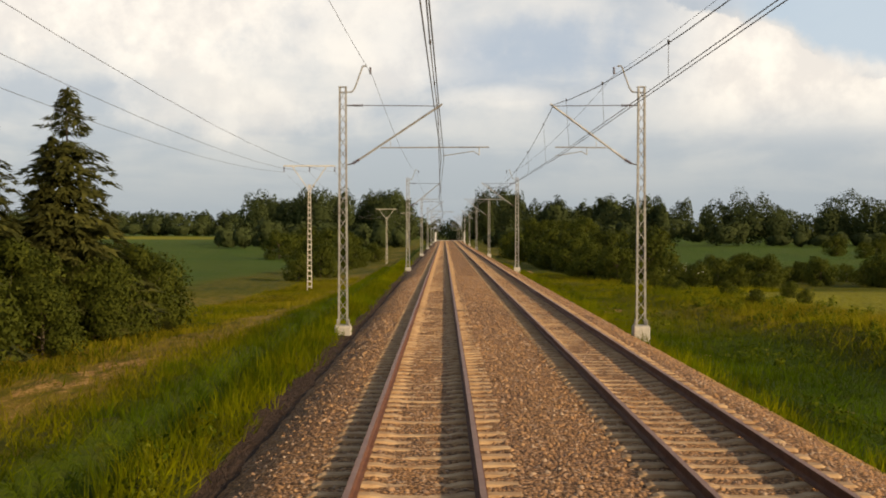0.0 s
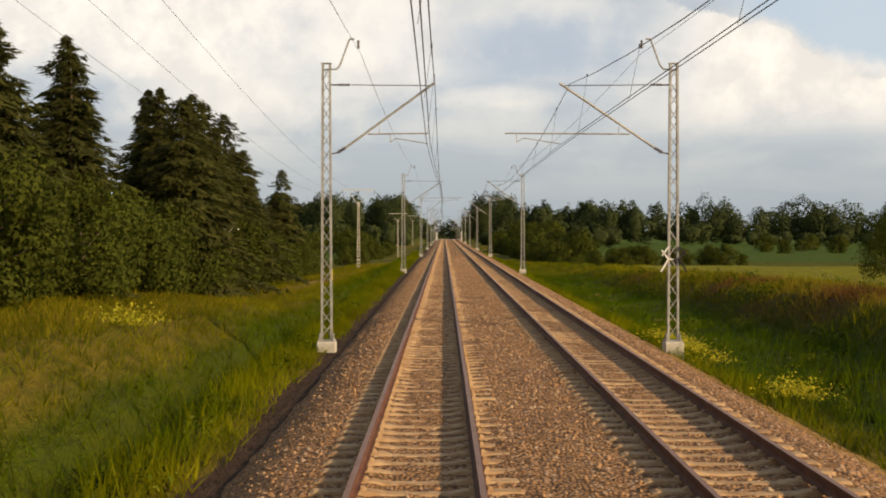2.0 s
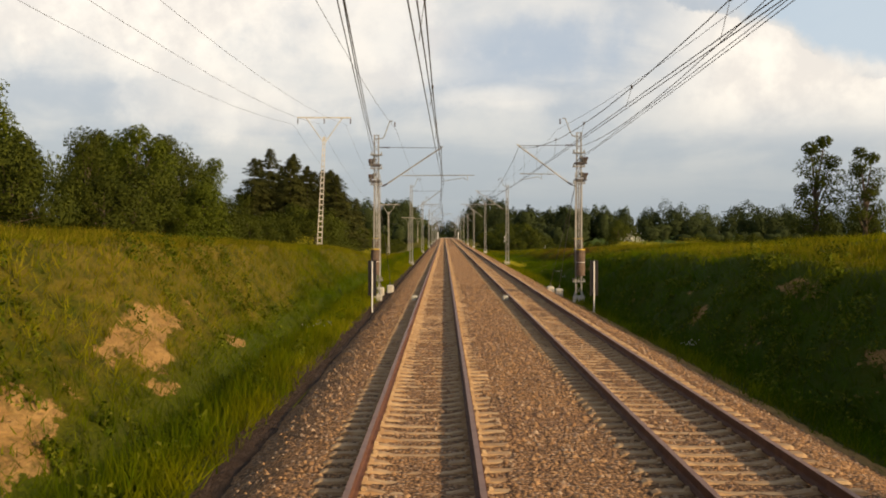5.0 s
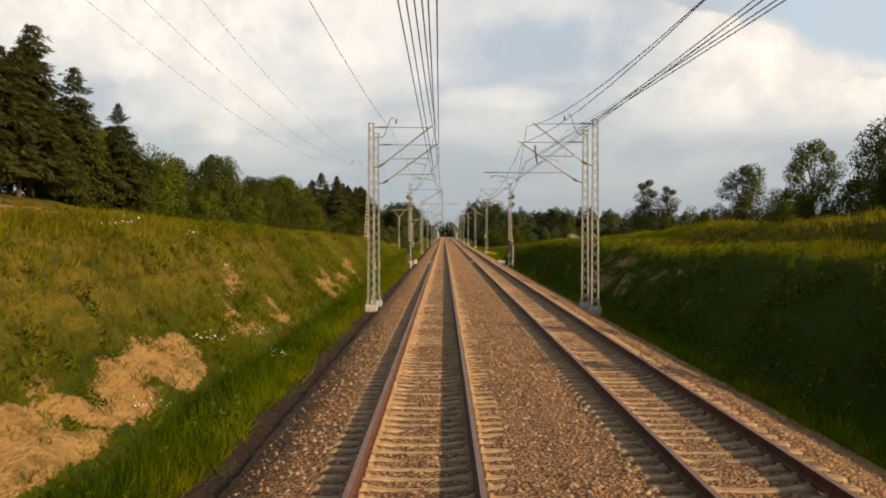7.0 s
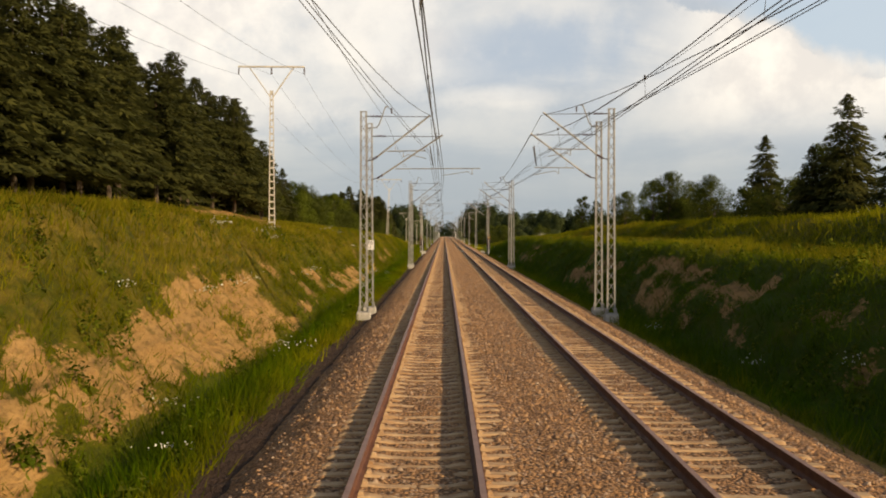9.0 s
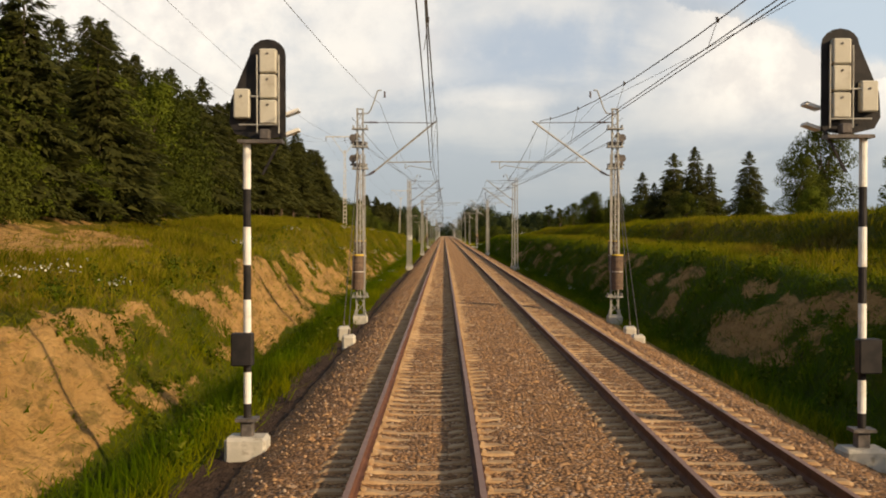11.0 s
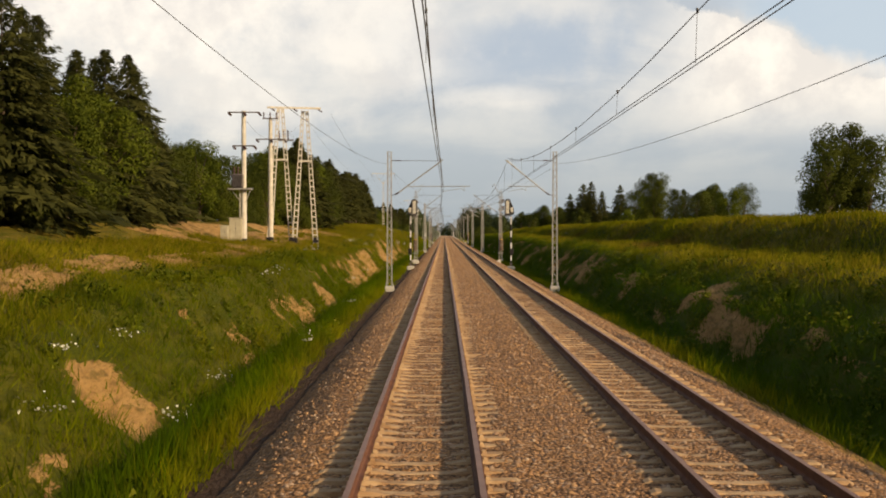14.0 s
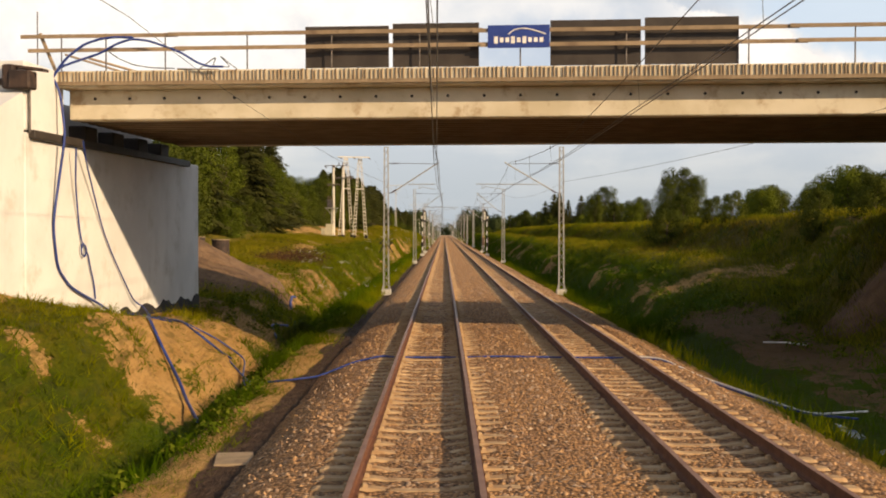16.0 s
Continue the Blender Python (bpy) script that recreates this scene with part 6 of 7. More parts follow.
def leaf_mesh(name, rng, P, O, size, long=1.5):
    """Triangular leaf sprays at P that face the way O, with soft normals along O."""
    n = len(P)
    f = O + rng.normal(0, 0.55, (n, 3))
    f /= np.linalg.norm(f, axis=1)[:, None]
    a = np.cross(f, rng.normal(size=(n, 3)))
    a /= np.linalg.norm(a, axis=1)[:, None] + 1e-9
    b = np.cross(f, a)
    s = size * rng.uniform(0.6, 1.4, (n, 1))
    V = np.stack([P - a * s * long * 0.5 - b * s * 0.3, P + a * s * long * 0.6, P - a * s * long * 0.2 + b * s * 0.75], 1)
    me = fast_mesh(name, V.reshape(-1, 3), np.arange(3 * n).reshape(-1, 3))
    set_normals(me, np.repeat(O * 0.85 + f * 0.35, 3, axis=0))
    return me


def limb_mesh(branches, seg=6):
    bm = bmesh.new()
    for p, q, r0, r1 in branches:
        add_tube(bm, p, q, r0, seg, r1)
    return bm


def broadleaf(name, seed, h, r, n, leaf, mat, trunk_h=0.25, lumps=14, label="", slim=1.0):
    """A tapered trunk with limbs and a crown of many small leaf clumps gathered in uneven lumps."""
    rng = np.random.default_rng(seed)
    ob = thing(name, (0, 0, 0), label, "bush" if name == "shrub" else "tree")
    br = [((0, 0, -0.3), (0.04 * h * rng.normal() * 0.3, 0, h * 0.55), 0.028 * h, 0.014 * h)]
    cents = []
    for k in range(lumps):
        z = h * (trunk_h + (0.93 - trunk_h) * (k + 0.5) / lumps)
        t = (z / h - trunk_h) / (1 - trunk_h)
        prof = math.sin(math.pi * min(1, max(0.12, 0.18 + 0.80 * t))) ** 0.7
        ang = k * 2.4 + rng.normal() * 0.4
        d = r * slim * prof * rng.uniform(0.35, 0.85)
        c = np.array([d * math.cos(ang), d * math.sin(ang), z])
        cents.append((c, r * slim * rng.uniform(0.32, 0.52) * (0.55 + 0.6 * prof)))
        br.append(((0, 0, max(0.1, z * 0.55)), tuple(c * 0.9 + np.array([0, 0, z * 0.05])), 0.010 * h, 0.003 * h))
    part("trunk", limb_mesh(br), M["bark"], ob)
    P, O = [], []
    per = n // lumps
    for c, rad in cents:
        q = rng.normal(size=(per, 3))
        q /= np.linalg.norm(q, axis=1)[:, None]
        rr = rad * rng.uniform(0.25, 1.10, (per, 1)) ** 0.55
        O.append(q * 0.8 + (c * np.array([1, 1, 0.3])) / (r * 2.5) + np.array([0, 0, 0.25]))
        P.append(c + q * rr * np.array([1, 1, 0.8]))
    P, O = np.concatenate(P), np.concatenate(O)
    O /= np.linalg.norm(O, axis=1)[:, None]
    low = P[:, 2] > 0.05
    link_mesh("crown", leaf_mesh("crown", rng, P[low], O[low], leaf), M[mat], ob)
    return ob


def spruce(seed, h, r, label, bare=0.04, power=0.78):
    """A spruce: tiers of drooping boughs, each feathered with needle sprays."""
    rng = np.random.default_rng(seed)
    ob = thing("spruce_tree", (0, 0, 0), label, "tree")
    tube_part("trunk", (0, 0, -0.3), (0, 0, h * 0.98), 0.018 * h, M["bark"], ob, seg=7, r2=0.01)
    Vs, Ns = [], []
    z = h * bare + 0.15
    while z < h * 0.99:
        t = z / h
        L0 = r * 1.12 * (1 - t) ** power * (1.0 if t > 0.12 else 0.8) + 0.08
        L0 *= rng.uniform(0.78, 1.16)
        nb = int(6 + 5 * (1 - t))
        a0 = rng.random() * 6.28
        for k in range(nb):
            a = a0 + k * 6.283 / nb + rng.normal() * 0.25
            L = L0 * rng.uniform(0.50, 1.28)
            m_ = int(16 + 38 * L / r * (1 if t < 0.8 else 0.6))
            u = rng.uniform(0.25, 1.0, m_) ** 0.8
            d = np.array([math.cos(a), math.sin(a), 0.0])
            side = np.array([-d[1], d[0], 0])
            rise = (0.45 if t > 0.8 else 0.05) * u - 0.42 * u ** 2 + 0.16 * u ** 3
            spread = rng.normal(0, 0.19, m_) * L * (1.1 - 0.6 * u)
            C = d * (L * u)[:, None] + side * spread[:, None] + np.array([0, 0, z + 0.0]) + np.array([0, 0, 1.0]) * (L * rise - 0.25 * np.abs(spread) + rng.normal(0, 0.05, m_))[:, None]
            out = d[None] * rng.uniform(0.6, 1.0, (m_, 1)) + side[None] * (np.sign(spread) * rng.uniform(0.1, 0.9, m_))[:, None] + np.array([0, 0, 1.0]) * rng.uniform(-0.75, 0.05, m_)[:, None]
            out /= np.linalg.norm(out, axis=1)[:, None]
            ln = (0.13 + 0.070 * L) * rng.uniform(0.7, 1.4, (m_, 1))
            face = d[None] * 0.6 + np.array([0, 0, 0.8]) + rng.normal(0, 0.35, (m_, 3))
            b_ = np.cross(face, out)
            b_ /= np.linalg.norm(b_, axis=1)[:, None]
            wd = ln * 0.26
            Vs.append(np.stack([C - out * ln * 0.5 + b_ * wd, C - out * ln * 0.5 - b_ * wd, C + out * ln * 0.9], 1).reshape(-1, 3)[:, :])
            Ns.append(np.repeat(d[None] * 0.75 + np.array([0, 0, 0.5]) + 0.3 * face, 3, axis=0))
        z += max(0.13, 0.026 * h * (1.0 - 0.4 * t)) * rng.uniform(0.8, 1.2)
    V = np.concatenate(Vs)
    F = np.arange(len(V)).reshape(-1, 3)
    me = fast_mesh("crown", V, F)
    set_normals(me, np.concatenate(Ns))
    link_mesh("crown", me, M["needles"], ob)
    return ob


def plant(proto, x, y, scale=1.0, turn=None):
    z = float(ground_z(x, y)) - 0.12
    r = random.Random(int(x * 131 + y * 17))
    a = turn if turn is not None else r.uniform(0, 360)
    m = pose(x, y, z, 0, 0, a) 
    ob = copy_thing(proto, m)
    ob.scale = (scale * r.uniform(0.92, 1.08), scale * r.uniform(0.92, 1.08), scale)
    return ob


def species(fn, *args):
    """A prototype that gets planted; removed from the scene once all copies stand."""
    p = fn(*args)
    PROTOS.append(p)
    return p


PROTOS = []
SPRUCE = [species(spruce, 11, 10.0, 3.0, "dark green spruce with drooping boughs to the ground"),
          species(spruce, 12, 10.0, 2.6, "dark green narrow spruce with ragged tiers"),
          species(spruce, 13, 10.0, 3.4, "dark green broad spruce with ragged boughs")]
SPRUCE_BARE = [species(spruce, 14, 10.0, 2.5, "dark plantation spruce with bare lower trunk", 0.16, 0.55),
               species(spruce, 15, 10.0, 2.2, "dark slender plantation spruce with bare lower trunk", 0.22, 0.5)]
OAK = [species(broadleaf, "broadleaf_tree", 21, 8.0, 3.2, 11000, 0.112, "leaves", 0.16, 18, "dense green broadleaf tree with rounded crown"),
       species(broadleaf, "broadleaf_tree", 22, 8.0, 2.7, 9800, 0.112, "leaves", 0.20, 16, "green broadleaf tree with uneven crown"),
       species(broadleaf, "broadleaf_tree", 23, 8.0, 2.4, 9000, 0.112, "leaves_bright", 0.18, 15, "lighter green broadleaf tree in full leaf")]
POPLAR = [species(broadleaf, "poplar_tree", 24, 8.0, 1.7, 6000, 0.10, "leaves", 0.10, 15, "slim upright green tree with feathery top")]
OAK_FAR = [species(broadleaf, "broadleaf_tree", 27, 8.0, 3.0, 6500, 0.15, "leaves", 0.14, 16, "green broadleaf tree beyond the line"),
           species(broadleaf, "broadleaf_tree", 28, 8.0, 2.5, 6000, 0.15, "leaves", 0.16, 15, "slender green broadleaf tree beyond the line")]
SHRUB_FAR = [species(broadleaf, "shrub", 36, 3.0, 2.0, 3400, 0.12, "leaves", 0.04, 11, "rounded green thicket in the fields")]
SHRUB = [species(broadleaf, "shrub", 31, 3.0, 1.9, 7400, 0.074, "leaves", 0.06, 11, "dense green shrub on the bank"),
         species(broadleaf, "shrub", 32, 3.0, 1.7, 7000, 0.074, "leaves", 0.04, 10, "rounded dark green shrub"),
         species(broadleaf, "shrub", 33, 3.0, 1.8, 7000, 0.074, "leaves_bright", 0.04, 10, "light green leafy shrub")]


def row(protos, x0, x1, y0, y1, n, h0, h1, seed, base_h):
    r = random.Random(seed)
    for k in range(n):
        y = y0 + (y1 - y0) * (k + r.uniform(0.1, 0.9)) / n
        plant(r.choice(protos), r.uniform(x0, x1), y, r.uniform(h0, h1) / base_h)


# left side, from the far end towards the bridge
for x, y, h, k in ((-14.6, 47, 10.0, 2), (-20.5, 52, 7.5, 1), (-15.9, 22, 11.4, 0), (-18.0, 13, 12.0, 2), (-14.0, 3, 11.0, 2), (-19.2, -0.5, 13.6, 0), (-15.6, 12, 10.0, 1),
                   (-16.6, -8, 11.2, 1), (-21.5, -6, 13.5, 2), (-22, 8, 12.5, 0), (-21.0, 23, 11.5, 1), (-17.8, -14.5, 11.6, 2), (-15.4, 31, 10.4, 1), (-16.0, 26, 12.8, 2), (-16.3, 20, 13.0, 0), (-15.8, 14, 12.6, 1), (-16.6, 33, 10.8, 2), (-20, 33, 9.5, 0), (-24, 2, 13.0, 1), (-22, -15, 11.5, 2), (-16.6, 17, 12.4, 0), (-18.2, 27, 12.0, 2), (-17.2, 36, 10.4, 0), (-19.6, 18, 13.4, 1), (-16.4, 8, 12.0, 0), (-20.5, 38, 10.0, 2)):
    plant(SPRUCE[k], x, y, h / 10.0)
row(SHRUB[:2], -16.5, -12.4, 38, 58, 14, 2.6, 4.0, 1, 3.0)
plant(SPRUCE[2], -16.8, 43, 0.88)
plant(SPRUCE[0], -14.9, 46.2, 0.8)
row(SHRUB, -24, -17, 44, 70, 8, 2.6, 4.0, 41, 3.0)
row(OAK, -30, -22, -75, 10, 12, 6.0, 8.0, 42, 8.0)
row(SHRUB[:2], -18, -13.6, -30, 38, 42, 3.4, 5.8, 2, 3.0)
row(OAK, -23, -17, -100, -62, 9, 6.0, 8.4, 3, 8.0)
row(SHRUB, -19, -14.5, -112, -50, 18, 2.6, 4.2, 4, 3.0)
row(OAK, -25, -18, -160, -112, 13, 4.6, 6.4, 5, 8.0)
row(SHRUB, -20, -14.8, -165, -110, 16, 2.2, 3.6, 6, 3.0)
row(SPRUCE_BARE, -18.0, -15.8, -178, -161, 6, 5.8, 7.4, 60, 10.0)
row(SPRUCE_BARE, -17.4, -15.8, -252, -176, 23, 7.8, 9.8, 7, 10.0)
row(SPRUCE, -21, -18.5, -256, -182, 17, 8.6, 11.0, 8, 10.0)
row(SPRUCE, -26, -22.5, -256, -184, 12, 9.6, 12.0, 28, 10.0)
row(OAK[:2], -24, -18.5, -186, -160, 7, 6.0, 7.6, 61, 8.0)
row([OAK[2], OAK[0]], -23, -17.5, -300, -255, 8, 8.0, 9.6, 9, 8.0)
row([OAK[2], OAK[0]], -21.5, -18.5, -308, -290, 4, 7.4, 8.6, 49, 8.0)
row(SPRUCE, -21, -16.5, -296, -256, 12, 9.2, 11.6, 10, 10.0)
plant(SPRUCE[0], -16.4, -156, 0.58)
plant(SPRUCE[1], -18.2, -369, 0.98)
plant(SPRUCE[1], -19.0, -371.5, 0.92)
plant(OAK[2], -18.0, -378.5, 0.76)
plant(SHRUB[1], -4.75, -452.4, 0.36)
plant(SHRUB[1], -5.2, -450.6, 0.30)
plant(OAK[0], 22.6, -3.5, 0.54)
plant(OAK[1], 24.6, 1.0, 0.48)
plant(SHRUB[1], 21.8, -21.5, 0.45)
row(SHRUB, -17.5, -15.5, -300, -256, 10, 2.4, 3.6, 48, 3.0)
row([OAK[2], OAK[2], OAK[0]], -28, -20, -345, -300, 13, 4.2, 5.8, 11, 8.0)
row([OAK[2], OAK[0]], -24, -18.6, -352, -316, 10, 6.0, 7.4, 65, 8.0)
row(SHRUB, -24, -18.5, -352, -300, 10, 2.4, 3.6, 12, 3.0)
row(SPRUCE, -24, -18.5, -404, -352, 12, 8.6, 10.6, 13, 10.0)
row([OAK[2], OAK[2], OAK[0]], -22, -16.5, -420, -362, 12, 6.0, 8.6, 14, 8.0)
row(SHRUB, -19, -16, -420, -375, 8, 2.2, 3.4, 15, 3.0)
row(OAK_FAR, -32, -24, -440, -405, 7, 7.0, 9.0, 16, 8.0)
# right side
for x, y, h, protos, base in ((23.3, -81.7, 7.6, POPLAR, 8), (25.5, -84, 6.6, POPLAR, 8), (25.5, -136, 6.4, OAK, 8), (24, -124, 5.6, OAK, 8), (29, -140, 6.0, OAK, 8), (23.6, -156, 6.2, OAK, 8), (27, -160, 5.4, OAK, 8),
                              (27.5, -178.5, 7.8, SPRUCE, 10), (30, -187, 6.4, OAK, 8), (28.4, -208, 9.0, SPRUCE, 10), (28.2, -197, 9.2, SPRUCE, 10), (26.0, -196, 5.6, SPRUCE, 10), (31, -204, 7.4, SPRUCE, 10), (33, -214, 8, SPRUCE, 10), (37, -226, 9.8, OAK, 8), (33, -232, 6.4, OAK, 8),
                              (28.3, -276.5, 6.2, OAK, 8), (31, -283, 5.0, POPLAR, 8), (29, -268, 4.4, SHRUB, 3), (37, -272, 5.8, OAK, 8), (34, -262, 5.6, OAK, 8), (30.6, -344, 7.9, OAK, 8), (29.0, -345.5, 6.4, OAK, 8), (32.2, -345, 6.8, OAK, 8), (29.0, -343.5, 3.4, SHRUB, 3), (31.0, -342.5, 3.8, SHRUB, 3), (29.5, -300, 4.2, OAK, 8), (31.5, -296, 4.6, OAK, 8), (27.6, -306, 3.4, SHRUB, 3), (33.5, -303, 4.6, OAK, 8), (30, -310, 3.6, SHRUB, 3)):
    plant(random.Random(int(y)).choice(protos), x, y, h / base)
row(SHRUB, 24, 36, -250, -100, 20, 2.4, 3.8, 21, 3.0)
row(SHRUB, 22, 33, -432, -392, 16, 2.2, 3.3, 22, 3.0)
row(SHRUB, 15, 21, -436, -405, 5, 1.6, 2.4, 23, 3.0)
row(SHRUB, 16, 22, -448, -436, 5, 1.3, 1.9, 50, 3.0)
row(SHRUB_FAR, 15, 22, 108, 200, 22, 3.2, 5.2, 24, 3.0)
row(SHRUB_FAR, 15, 24, 60, 112, 12, 0.8, 1.5, 44, 3.0)
row(SHRUB_FAR, 18, 40, 90, 126, 34, 1.6, 2.8, 34, 3.0)
row(SHRUB_FAR, 14, 27, 150, 300, 22, 3.0, 6.0, 25, 3.0)
row(SHRUB_FAR, -20, -14, 120, 300, 9, 2.6, 4.6, 26, 3.0)
row(SHRUB_FAR, -44, -22, 270, 380, 14, 4.0, 7.0, 27, 3.0)
row(OAK_FAR, 14, 32, 200, 360, 20, 6.0, 9.5, 29, 8.0)
row(SHRUB_FAR, 92, 130, 250, 320, 9, 3.0, 5.0, 30, 3.0)

for p in PROTOS:
    for o in (*p.children_recursive, p):
        bpy.data.objects.remove(o)


FLOWERS = {"blossom": [], "yellow_flowers": [], "weed_red": []}


def blossom(x, y, up, r, n, seed, mat="blossom", size=0.07):
    rng = np.random.default_rng(seed)
    P = rng.normal(size=(n, 3)) * np.array([r, r, r * 0.55]) * 0.5
    P[:, 2] = np.abs(P[:, 2]) + 0.25 * r
    V = leaf_cards(rng, P, size, 0.6, 1.0)[0]
    FLOWERS[mat].append(V + np.array((x, y, float(ground_z(x, y)) + up)))


r_ = random.Random(77)
for x, y, h in ((-14.2, 52, 1.6), (-13.6, 47, 0.9), (-15.0, 55, 2.4), (23.0, 112, 0.8), (24.2, 110, 0.6), (-14.4, 6, 3.2), (-14.0, 12, 3.4), (21.9, -21.4, 0.7), (21.6, -21.8, 1.1)):
    blossom(x, y, h, 1.1, 130, int(y * 3 + 900), size=0.11)
for k in range(46):
    blossom(r_.uniform(-9.5, -5.0), r_.uniform(-440, -170), 0.30, 0.5, 24, k + 300, size=0.06)
for k in range(14):
    blossom(r_.choice((r_.uniform(-4.2, -3.5), r_.uniform(7.0, 9.0))), r_.uniform(-440, -60), 0.25, 0.4, 22, k + 400, size=0.05)
for x, y, r in [(-7.3, -32.4, 0.75), (-7.6, -32.9, 0.6), (-9.0, -75, 0.8)] + [(r_.uniform(7.3, 8.4), r_.uniform(-38, -22), 0.55) for _ in range(9)] + [(r_.uniform(19.6, 21.8), r_.uniform(-62, -18), 0.9) for _ in range(22)]:
    blossom(x, y, 0.2, r, 330, int(x * 7) + 950, "yellow_flowers", 0.055)
for k in range(36):
    blossom(r_.uniform(-10.6, -7.6), r_.uniform(-426.5, -416.5), 0.0, 1.1, 80, k + 1500, "weed_red", 0.075)
for key, nm, lab in (("weed_red", "dry_weeds", "reddish-brown dry weeds on the bank"), ("blossom", "white_flowers", "scattered white flower heads in the grass and on shrubs"), ("yellow_flowers", "yellow_flowers", "small yellow flowers in the grass")):
    V = np.concatenate(FLOWERS[key])
    tagged(link_mesh(nm, fast_mesh(nm, V, np.arange(len(V)).reshape(-1, 4)), M[key]), lab, "flowers", kind="stuff")


# ---------------- far woods ----------------
def far_wood(name, label, spots, seed, leaf=0.9, per=700):
    """spots: x, y, height, crown radius."""
    rng = np.random.default_rng(seed)
    Ps, Os = [], []
    for x, y, h, r in spots:
        gz = float(ground_z(x, y)) - 0.3
        q = rng.normal(size=(per, 3))
        q /= np.linalg.norm(q, axis=1)[:, None]
        lump = rng.normal(size=(9, 3))
        lump /= np.linalg.norm(lump, axis=1)[:, None]
        bumpy = 0.66 + 0.42 * np.max(np.maximum(q @ lump.T, 0) ** 6, axis=1)
        Ps.append(q * (bumpy * rng.uniform(0.75, 1.05, per))[:, None] * np.array([r, r, h * 0.48]) + np.array([x, y, gz + h * 0.52]))
        Os.append(q * np.array([1, 1, 0.7]) + np.array([0, 0, 0.2]))
    O = np.concatenate(Os)
    O /= np.linalg.norm(O, axis=1)[:, None]
    ob = link_mesh(name, leaf_mesh(name, rng, np.concatenate(Ps), O, leaf, 1.3), M["leaves_far"])
    tagged(ob, label, "woodland", kind="stuff")


rg = np.random.default_rng(4)
left_wood = [(rg.uniform(-86, -17), rg.uniform(500, 590), rg.uniform(20, 27), rg.uniform(4.5, 7)) for _ in range(64)]
left_wood += [(rg.uniform(-80, -15), rg.uniform(380, 480), rg.uniform(6, 11), rg.uniform(3, 5)) for _ in range(40)]
far_wood("woodland", "dark green broadleaf wood beyond the fields", left_wood, 1, 0.68, 1200)
right_wood = [(rg.uniform(18, 40), rg.uniform(560, 640), rg.uniform(23, 30), rg.uniform(5, 7)) for _ in range(16)]
right_wood += [(rg.uniform(36, 80), rg.uniform(420, 520), rg.uniform(13, 21), rg.uniform(3.5, 6)) for _ in range(34)]
right_wood += [(rg.uniform(14, 60), rg.uniform(330, 420), rg.uniform(5, 10), rg.uniform(3, 5)) for _ in range(30)]
far_wood("woodland", "tall mixed broadleaf wood beside the line", right_wood, 2, 0.68, 1200)
belt = [(x, 440 + rg.uniform(-25, 25), rg.uniform(8, 13), rg.uniform(5, 8)) for x in np.arange(60, 250, 8.5)]
belt += [(x, 470 + rg.uniform(-20, 20), rg.uniform(17, 21), rg.uniform(3, 4.2)) for x in np.arange(56, 100, 5.5)]
for cx, cy in ((117, 465), (158, 455), (214, 470)):
    belt += [(cx + a, cy + b, h, q) for a, b, h, q in ((0, 0, 23, 8), (-7, 5, 20, 7), (7, -4, 21, 7), (-11, 0, 15, 6), (12, 3, 15.5, 6), (2, -6, 17, 7))]
belt += [(176, 452, 20, 8), (167, 446, 15, 7), (187, 458, 14, 7)]
belt += [(x, 395 + rg.uniform(-12, 12), rg.uniform(4, 6.5), rg.uniform(3, 4.5)) for x in np.arange(112, 200, 6.5)]
far_wood("woodland", "broad rounded field trees in a hedge line", belt, 3, 0.62, 1300)
horizon = [(x + rg.uniform(-8, 8), rg.uniform(1050, 1250), rg.uniform(23, 32), rg.uniform(9, 14)) for x in np.arange(-90, 640, 10)]
horizon += [(x + rg.uniform(-2, 2), rg.uniform(1080, 1180), rg.uniform(23, 26), rg.uniform(9, 11.5)) for x in np.arange(-640, -90, 6)]
horizon += [(x + rg.uniform(-2, 2), rg.uniform(1020, 1060), rg.uniform(11, 15), rg.uniform(7, 9)) for x in np.arange(-640, -90, 7)]
horizon += [(x + rg.uniform(-4, 4), rg.uniform(960, 1030), rg.uniform(13, 17), rg.uniform(6, 9)) for x in np.arange(-90, 110, 8)]
far_wood("woodland", "hazy forest belt on the horizon", horizon, 4, 1.5, 560)


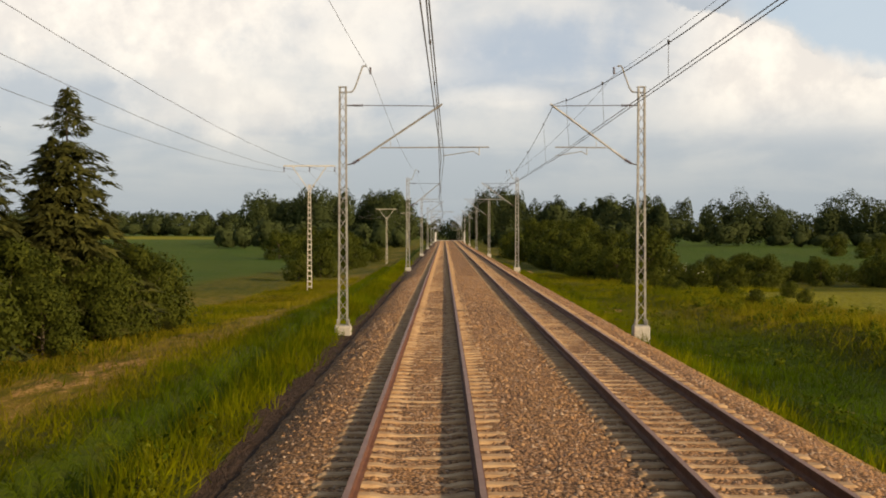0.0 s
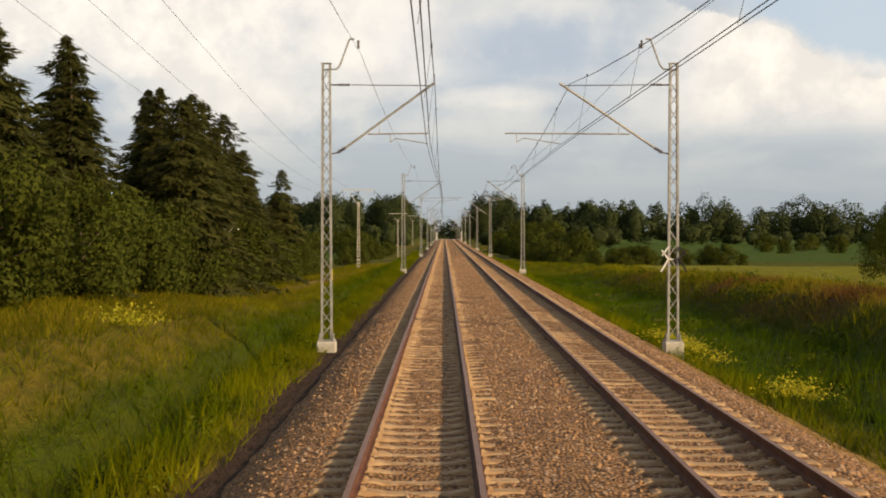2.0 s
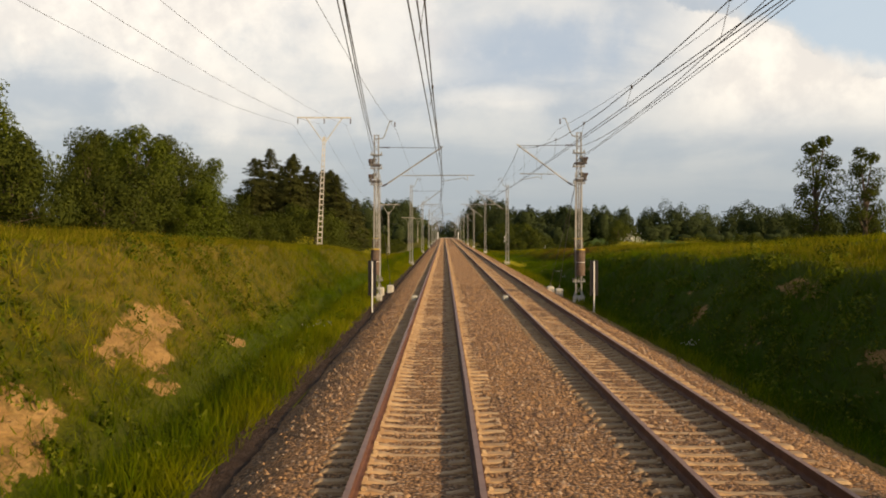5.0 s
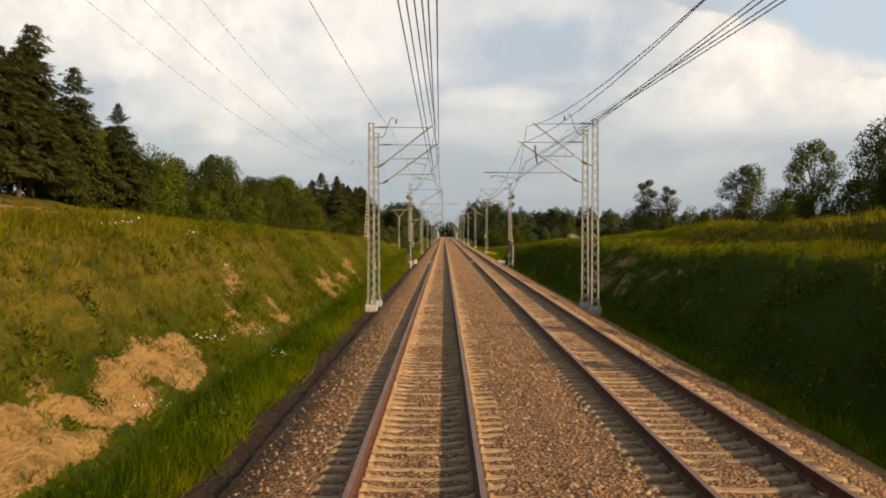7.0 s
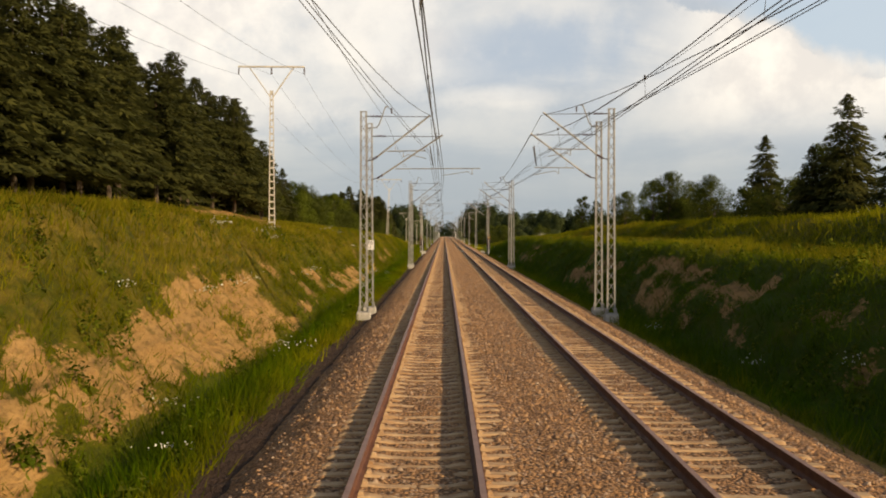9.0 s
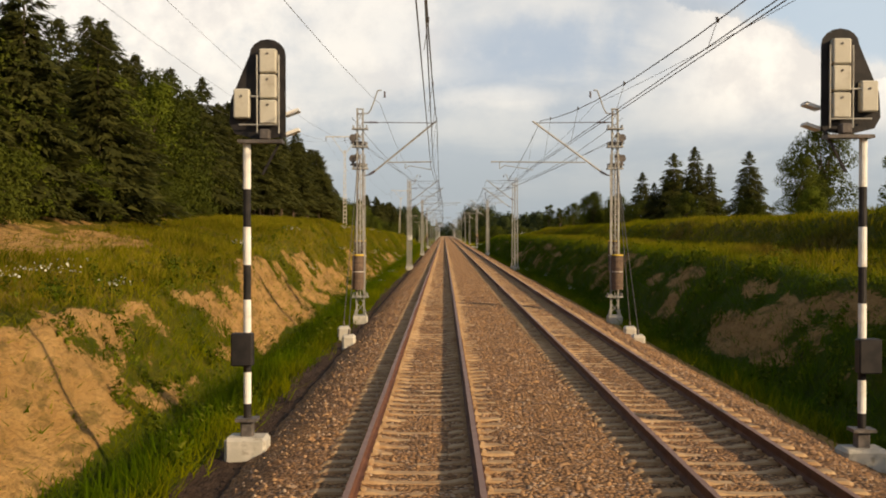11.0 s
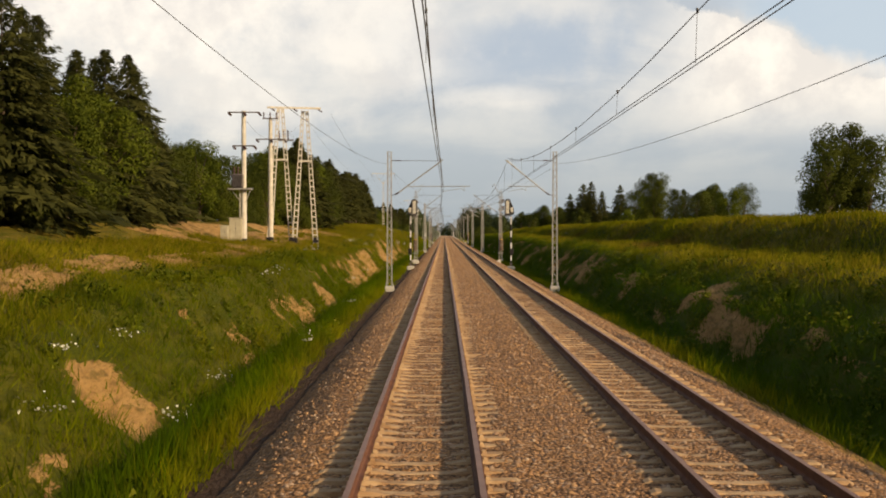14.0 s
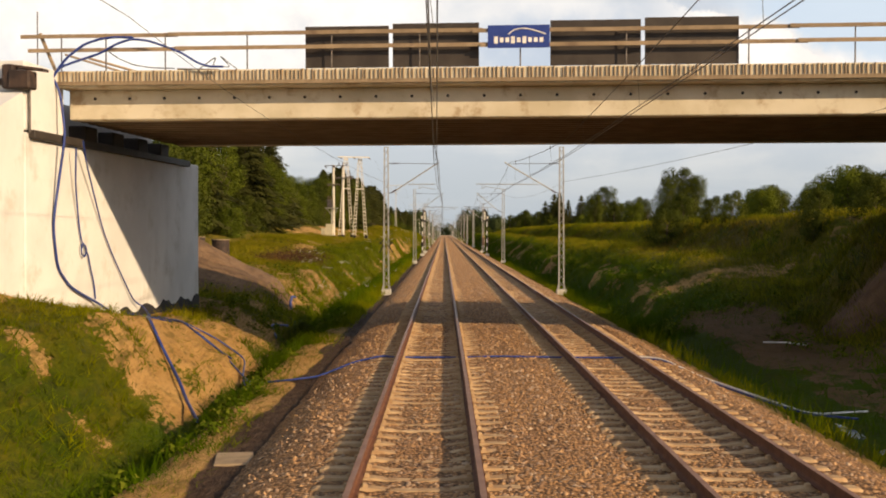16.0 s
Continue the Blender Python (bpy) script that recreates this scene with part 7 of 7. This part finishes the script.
# ---------------- grass ----------------
def make_grass(seed=8, n=350000):
    rng = np.random.default_rng(seed)
    y = -487 + (620) * rng.random(n) ** 1.15
    side = rng.random(n) < 0.54
    u = rng.random(n) ** 1.25
    x = np.where(side, -3.25 - 11.5 * u, 7.0 + 14.5 * u)
    far = rng.random(n) < 0.2
    x = np.where(far & (y > -75), 14 + 12 * rng.random(n), x)
    keep = (soil_mask(x, y) + 0.4 * (vnoise(x, y, 1.0, 91) - 0.5) < 0.58 + 0.6 * (rng.random(n) < 0.36)) & (cess_mask(x, y) < 0.6)
    keep &= crop_mask(x, y) < 0.6
    keep &= ~((cart_track(x, y) < 1.0) & (y > -40 + 60 * rng.random(n)) & (rng.random(n) < 0.85))
    keep &= ~((x < -8.6 + 0.0787 * (y + 451.6)) & (y < -450.5))
    keep &= ~((x > 7.2) & (x < 10.8) & (y < -456) & (rng.random(n) < 0.85))
    hx = np.interp(-y, [460, 467.7, 474], [-9.2, -6.2, -4.5])
    keep &= ~((np.abs(x - hx) < 0.55) & (y < -459.5) & (y > -474.5))
    hx = np.interp(-y, [459.6, 462.4, 467.2, 467.6], [-9.4, -5.4, -4.2, -3.4])
    keep &= ~((np.abs(x - hx) < 0.5) & (y < -459) & (y > -469))
    x, y = x[keep], y[keep]
    n = len(x)
    z = ground_z(x, y)
    hgt = 0.17 + 0.12 * step(12, 16, x) * fbm(x, y, 0.12, 95) + 0.46 * fbm(x, y, 0.22, 92) * rng.uniform(0.5, 1.2, n) + 0.12 * step(2.2, 0.0, np.minimum(np.abs(x + 4.3), np.abs(x - 8.0))) + 0.22 * step(0.9, 0.3, np.abs(x + 4.4))
    hgt *= 1 - 0.45 * step(0.5, 0.7, soil_mask(x, y))
    hgt *= 1 - 0.45 * step(-456, -460, y) * (x < 0)
    k = 3
    a = rng.random((n, k)) * 6.283
    off = rng.normal(0, 0.13, (n, k, 2))
    lean = rng.normal(0, 0.19, (n, k, 2))
    hh = hgt[:, None] * rng.uniform(0.55, 1.1, (n, k))
    w = (0.011 + 0.012 * rng.random((n, k))) * (1 + 0.6 * step(9, 14, np.abs(x - 2)))[:, None]
    bx, by = x[:, None] + off[..., 0], y[:, None] + off[..., 1]
    dz = z[:, None] - 0.06 + 0 * bx
    dx, dy = np.cos(a) * w, np.sin(a) * w
    V = np.stack([np.stack([bx - dx, by - dy, dz], -1), np.stack([bx + dx, by + dy, dz], -1),
                  np.stack([bx + lean[..., 0], by + lean[..., 1], dz + hh], -1)], 2).reshape(-1, 3)
    F = np.arange(len(V)).reshape(-1, 3)
    flip = np.cos(a).ravel() < 0
    F[flip] = F[flip][:, [1, 0, 2]]
    me = fast_mesh("grass", V, F)
    up = np.stack([0.35 * lean[..., 0], 0.35 * lean[..., 1] - 0.25, 0.9 + 0 * bx], -1) + rng.normal(0, 0.16, (n, k, 3))
    set_normals(me, np.repeat(up.reshape(-1, 3), 3, axis=0))
    at = me.attributes.new("dry", "FLOAT", "POINT")
    dry_sunlit = np.clip(dry_sunlit_mask(x, y) + 0.35 * step(5.5, 7.5, np.abs(x - 1.6) - 3), 0, 1) * step(0.3, 1.4, np.minimum(np.abs(x + 4.4), np.abs(x - 8.0)))
    at.data.foreach_set("value", np.repeat(dry_sunlit, 3 * k).astype(np.float32))
    rd = me.attributes.new("red", "FLOAT", "POINT")
    rd.data.foreach_set("value", np.repeat(red_mask(x, y), 3 * k).astype(np.float32))
    lush_shade = me.attributes.new("lush_shade", "FLOAT", "POINT")
    green_shade = lush_shade_mask(x, y)
    lush_shade.data.foreach_set("value", np.repeat(np.clip(green_shade, 0, 1) * (0.75 + 0.7 * (fbm(x, y, 0.3, 97) - 0.25)), 3 * k).astype(np.float32))
    ob = link_mesh("grass", me, M["grass"])
    tagged(ob, "long green and yellowing meadow grass on the banks", "grass", kind="stuff")


make_grass()


def make_weeds(seed=19):
    """Leafy weed clumps on the slopes and in the ditches."""
    rng = np.random.default_rng(seed)
    runs = ((1900, 7.7, 11.6, -487, -70), (1100, -5.3, -3.7, -487, 60), (1100, -9.5, -5.6, -487, -100), (700, 11.5, 17.0, -487, 90), (500, 8.0, 20.0, -70, 110))
    P, O = [], []
    for n, x0, x1, y0, y1 in runs:
        x, y = rng.uniform(x0, x1, n), rng.uniform(y0, y1, n)
        keep = (fbm(x, y, 0.25, 96) + 0.2 * rng.random(n) > 0.52) & (soil_mask(x, y) < 0.72) & ~((y < -455) & (np.abs(x) > 4.5) & (np.abs(x) < 10))
        for cx, cy in zip(x[keep], y[keep]):
            m_ = int(rng.uniform(40, 90))
            rad, hh = rng.uniform(0.18, 0.50), rng.uniform(0.22, 0.62)
            q = rng.normal(size=(m_, 3))
            q /= np.linalg.norm(q, axis=1)[:, None]
            q[:, 2] = np.abs(q[:, 2])
            P.append(q * np.array([rad, rad, hh]) * rng.uniform(0.4, 1.05, (m_, 1)) + np.array([cx, cy, 0.0]))
            O.append(q * 0.8 + np.array([0, 0, 0.45]))
    P, O = np.concatenate(P), np.concatenate(O)
    P[:, 2] += ground_z(P[:, 0], P[:, 1])
    O /= np.linalg.norm(O, axis=1)[:, None]
    ob = link_mesh("weeds", leaf_mesh("weeds", rng, P, O, 0.058, 1.8), M["weeds"])
    tagged(ob, "leafy green weed clumps on the slopes and in the ditches", "weeds", kind="stuff")


make_weeds()

# ---------------- sleepers that lie nearest to the end of the run, one by one ----------------
for tr, y, dx, dz, rz in NEAR_SLEEPERS:
    s_ = new("sleeper", SLEEPER_MESH)
    s_.parent = tr
    s_.matrix_basis = pose(dx, y, dz, 0, 0, rz)
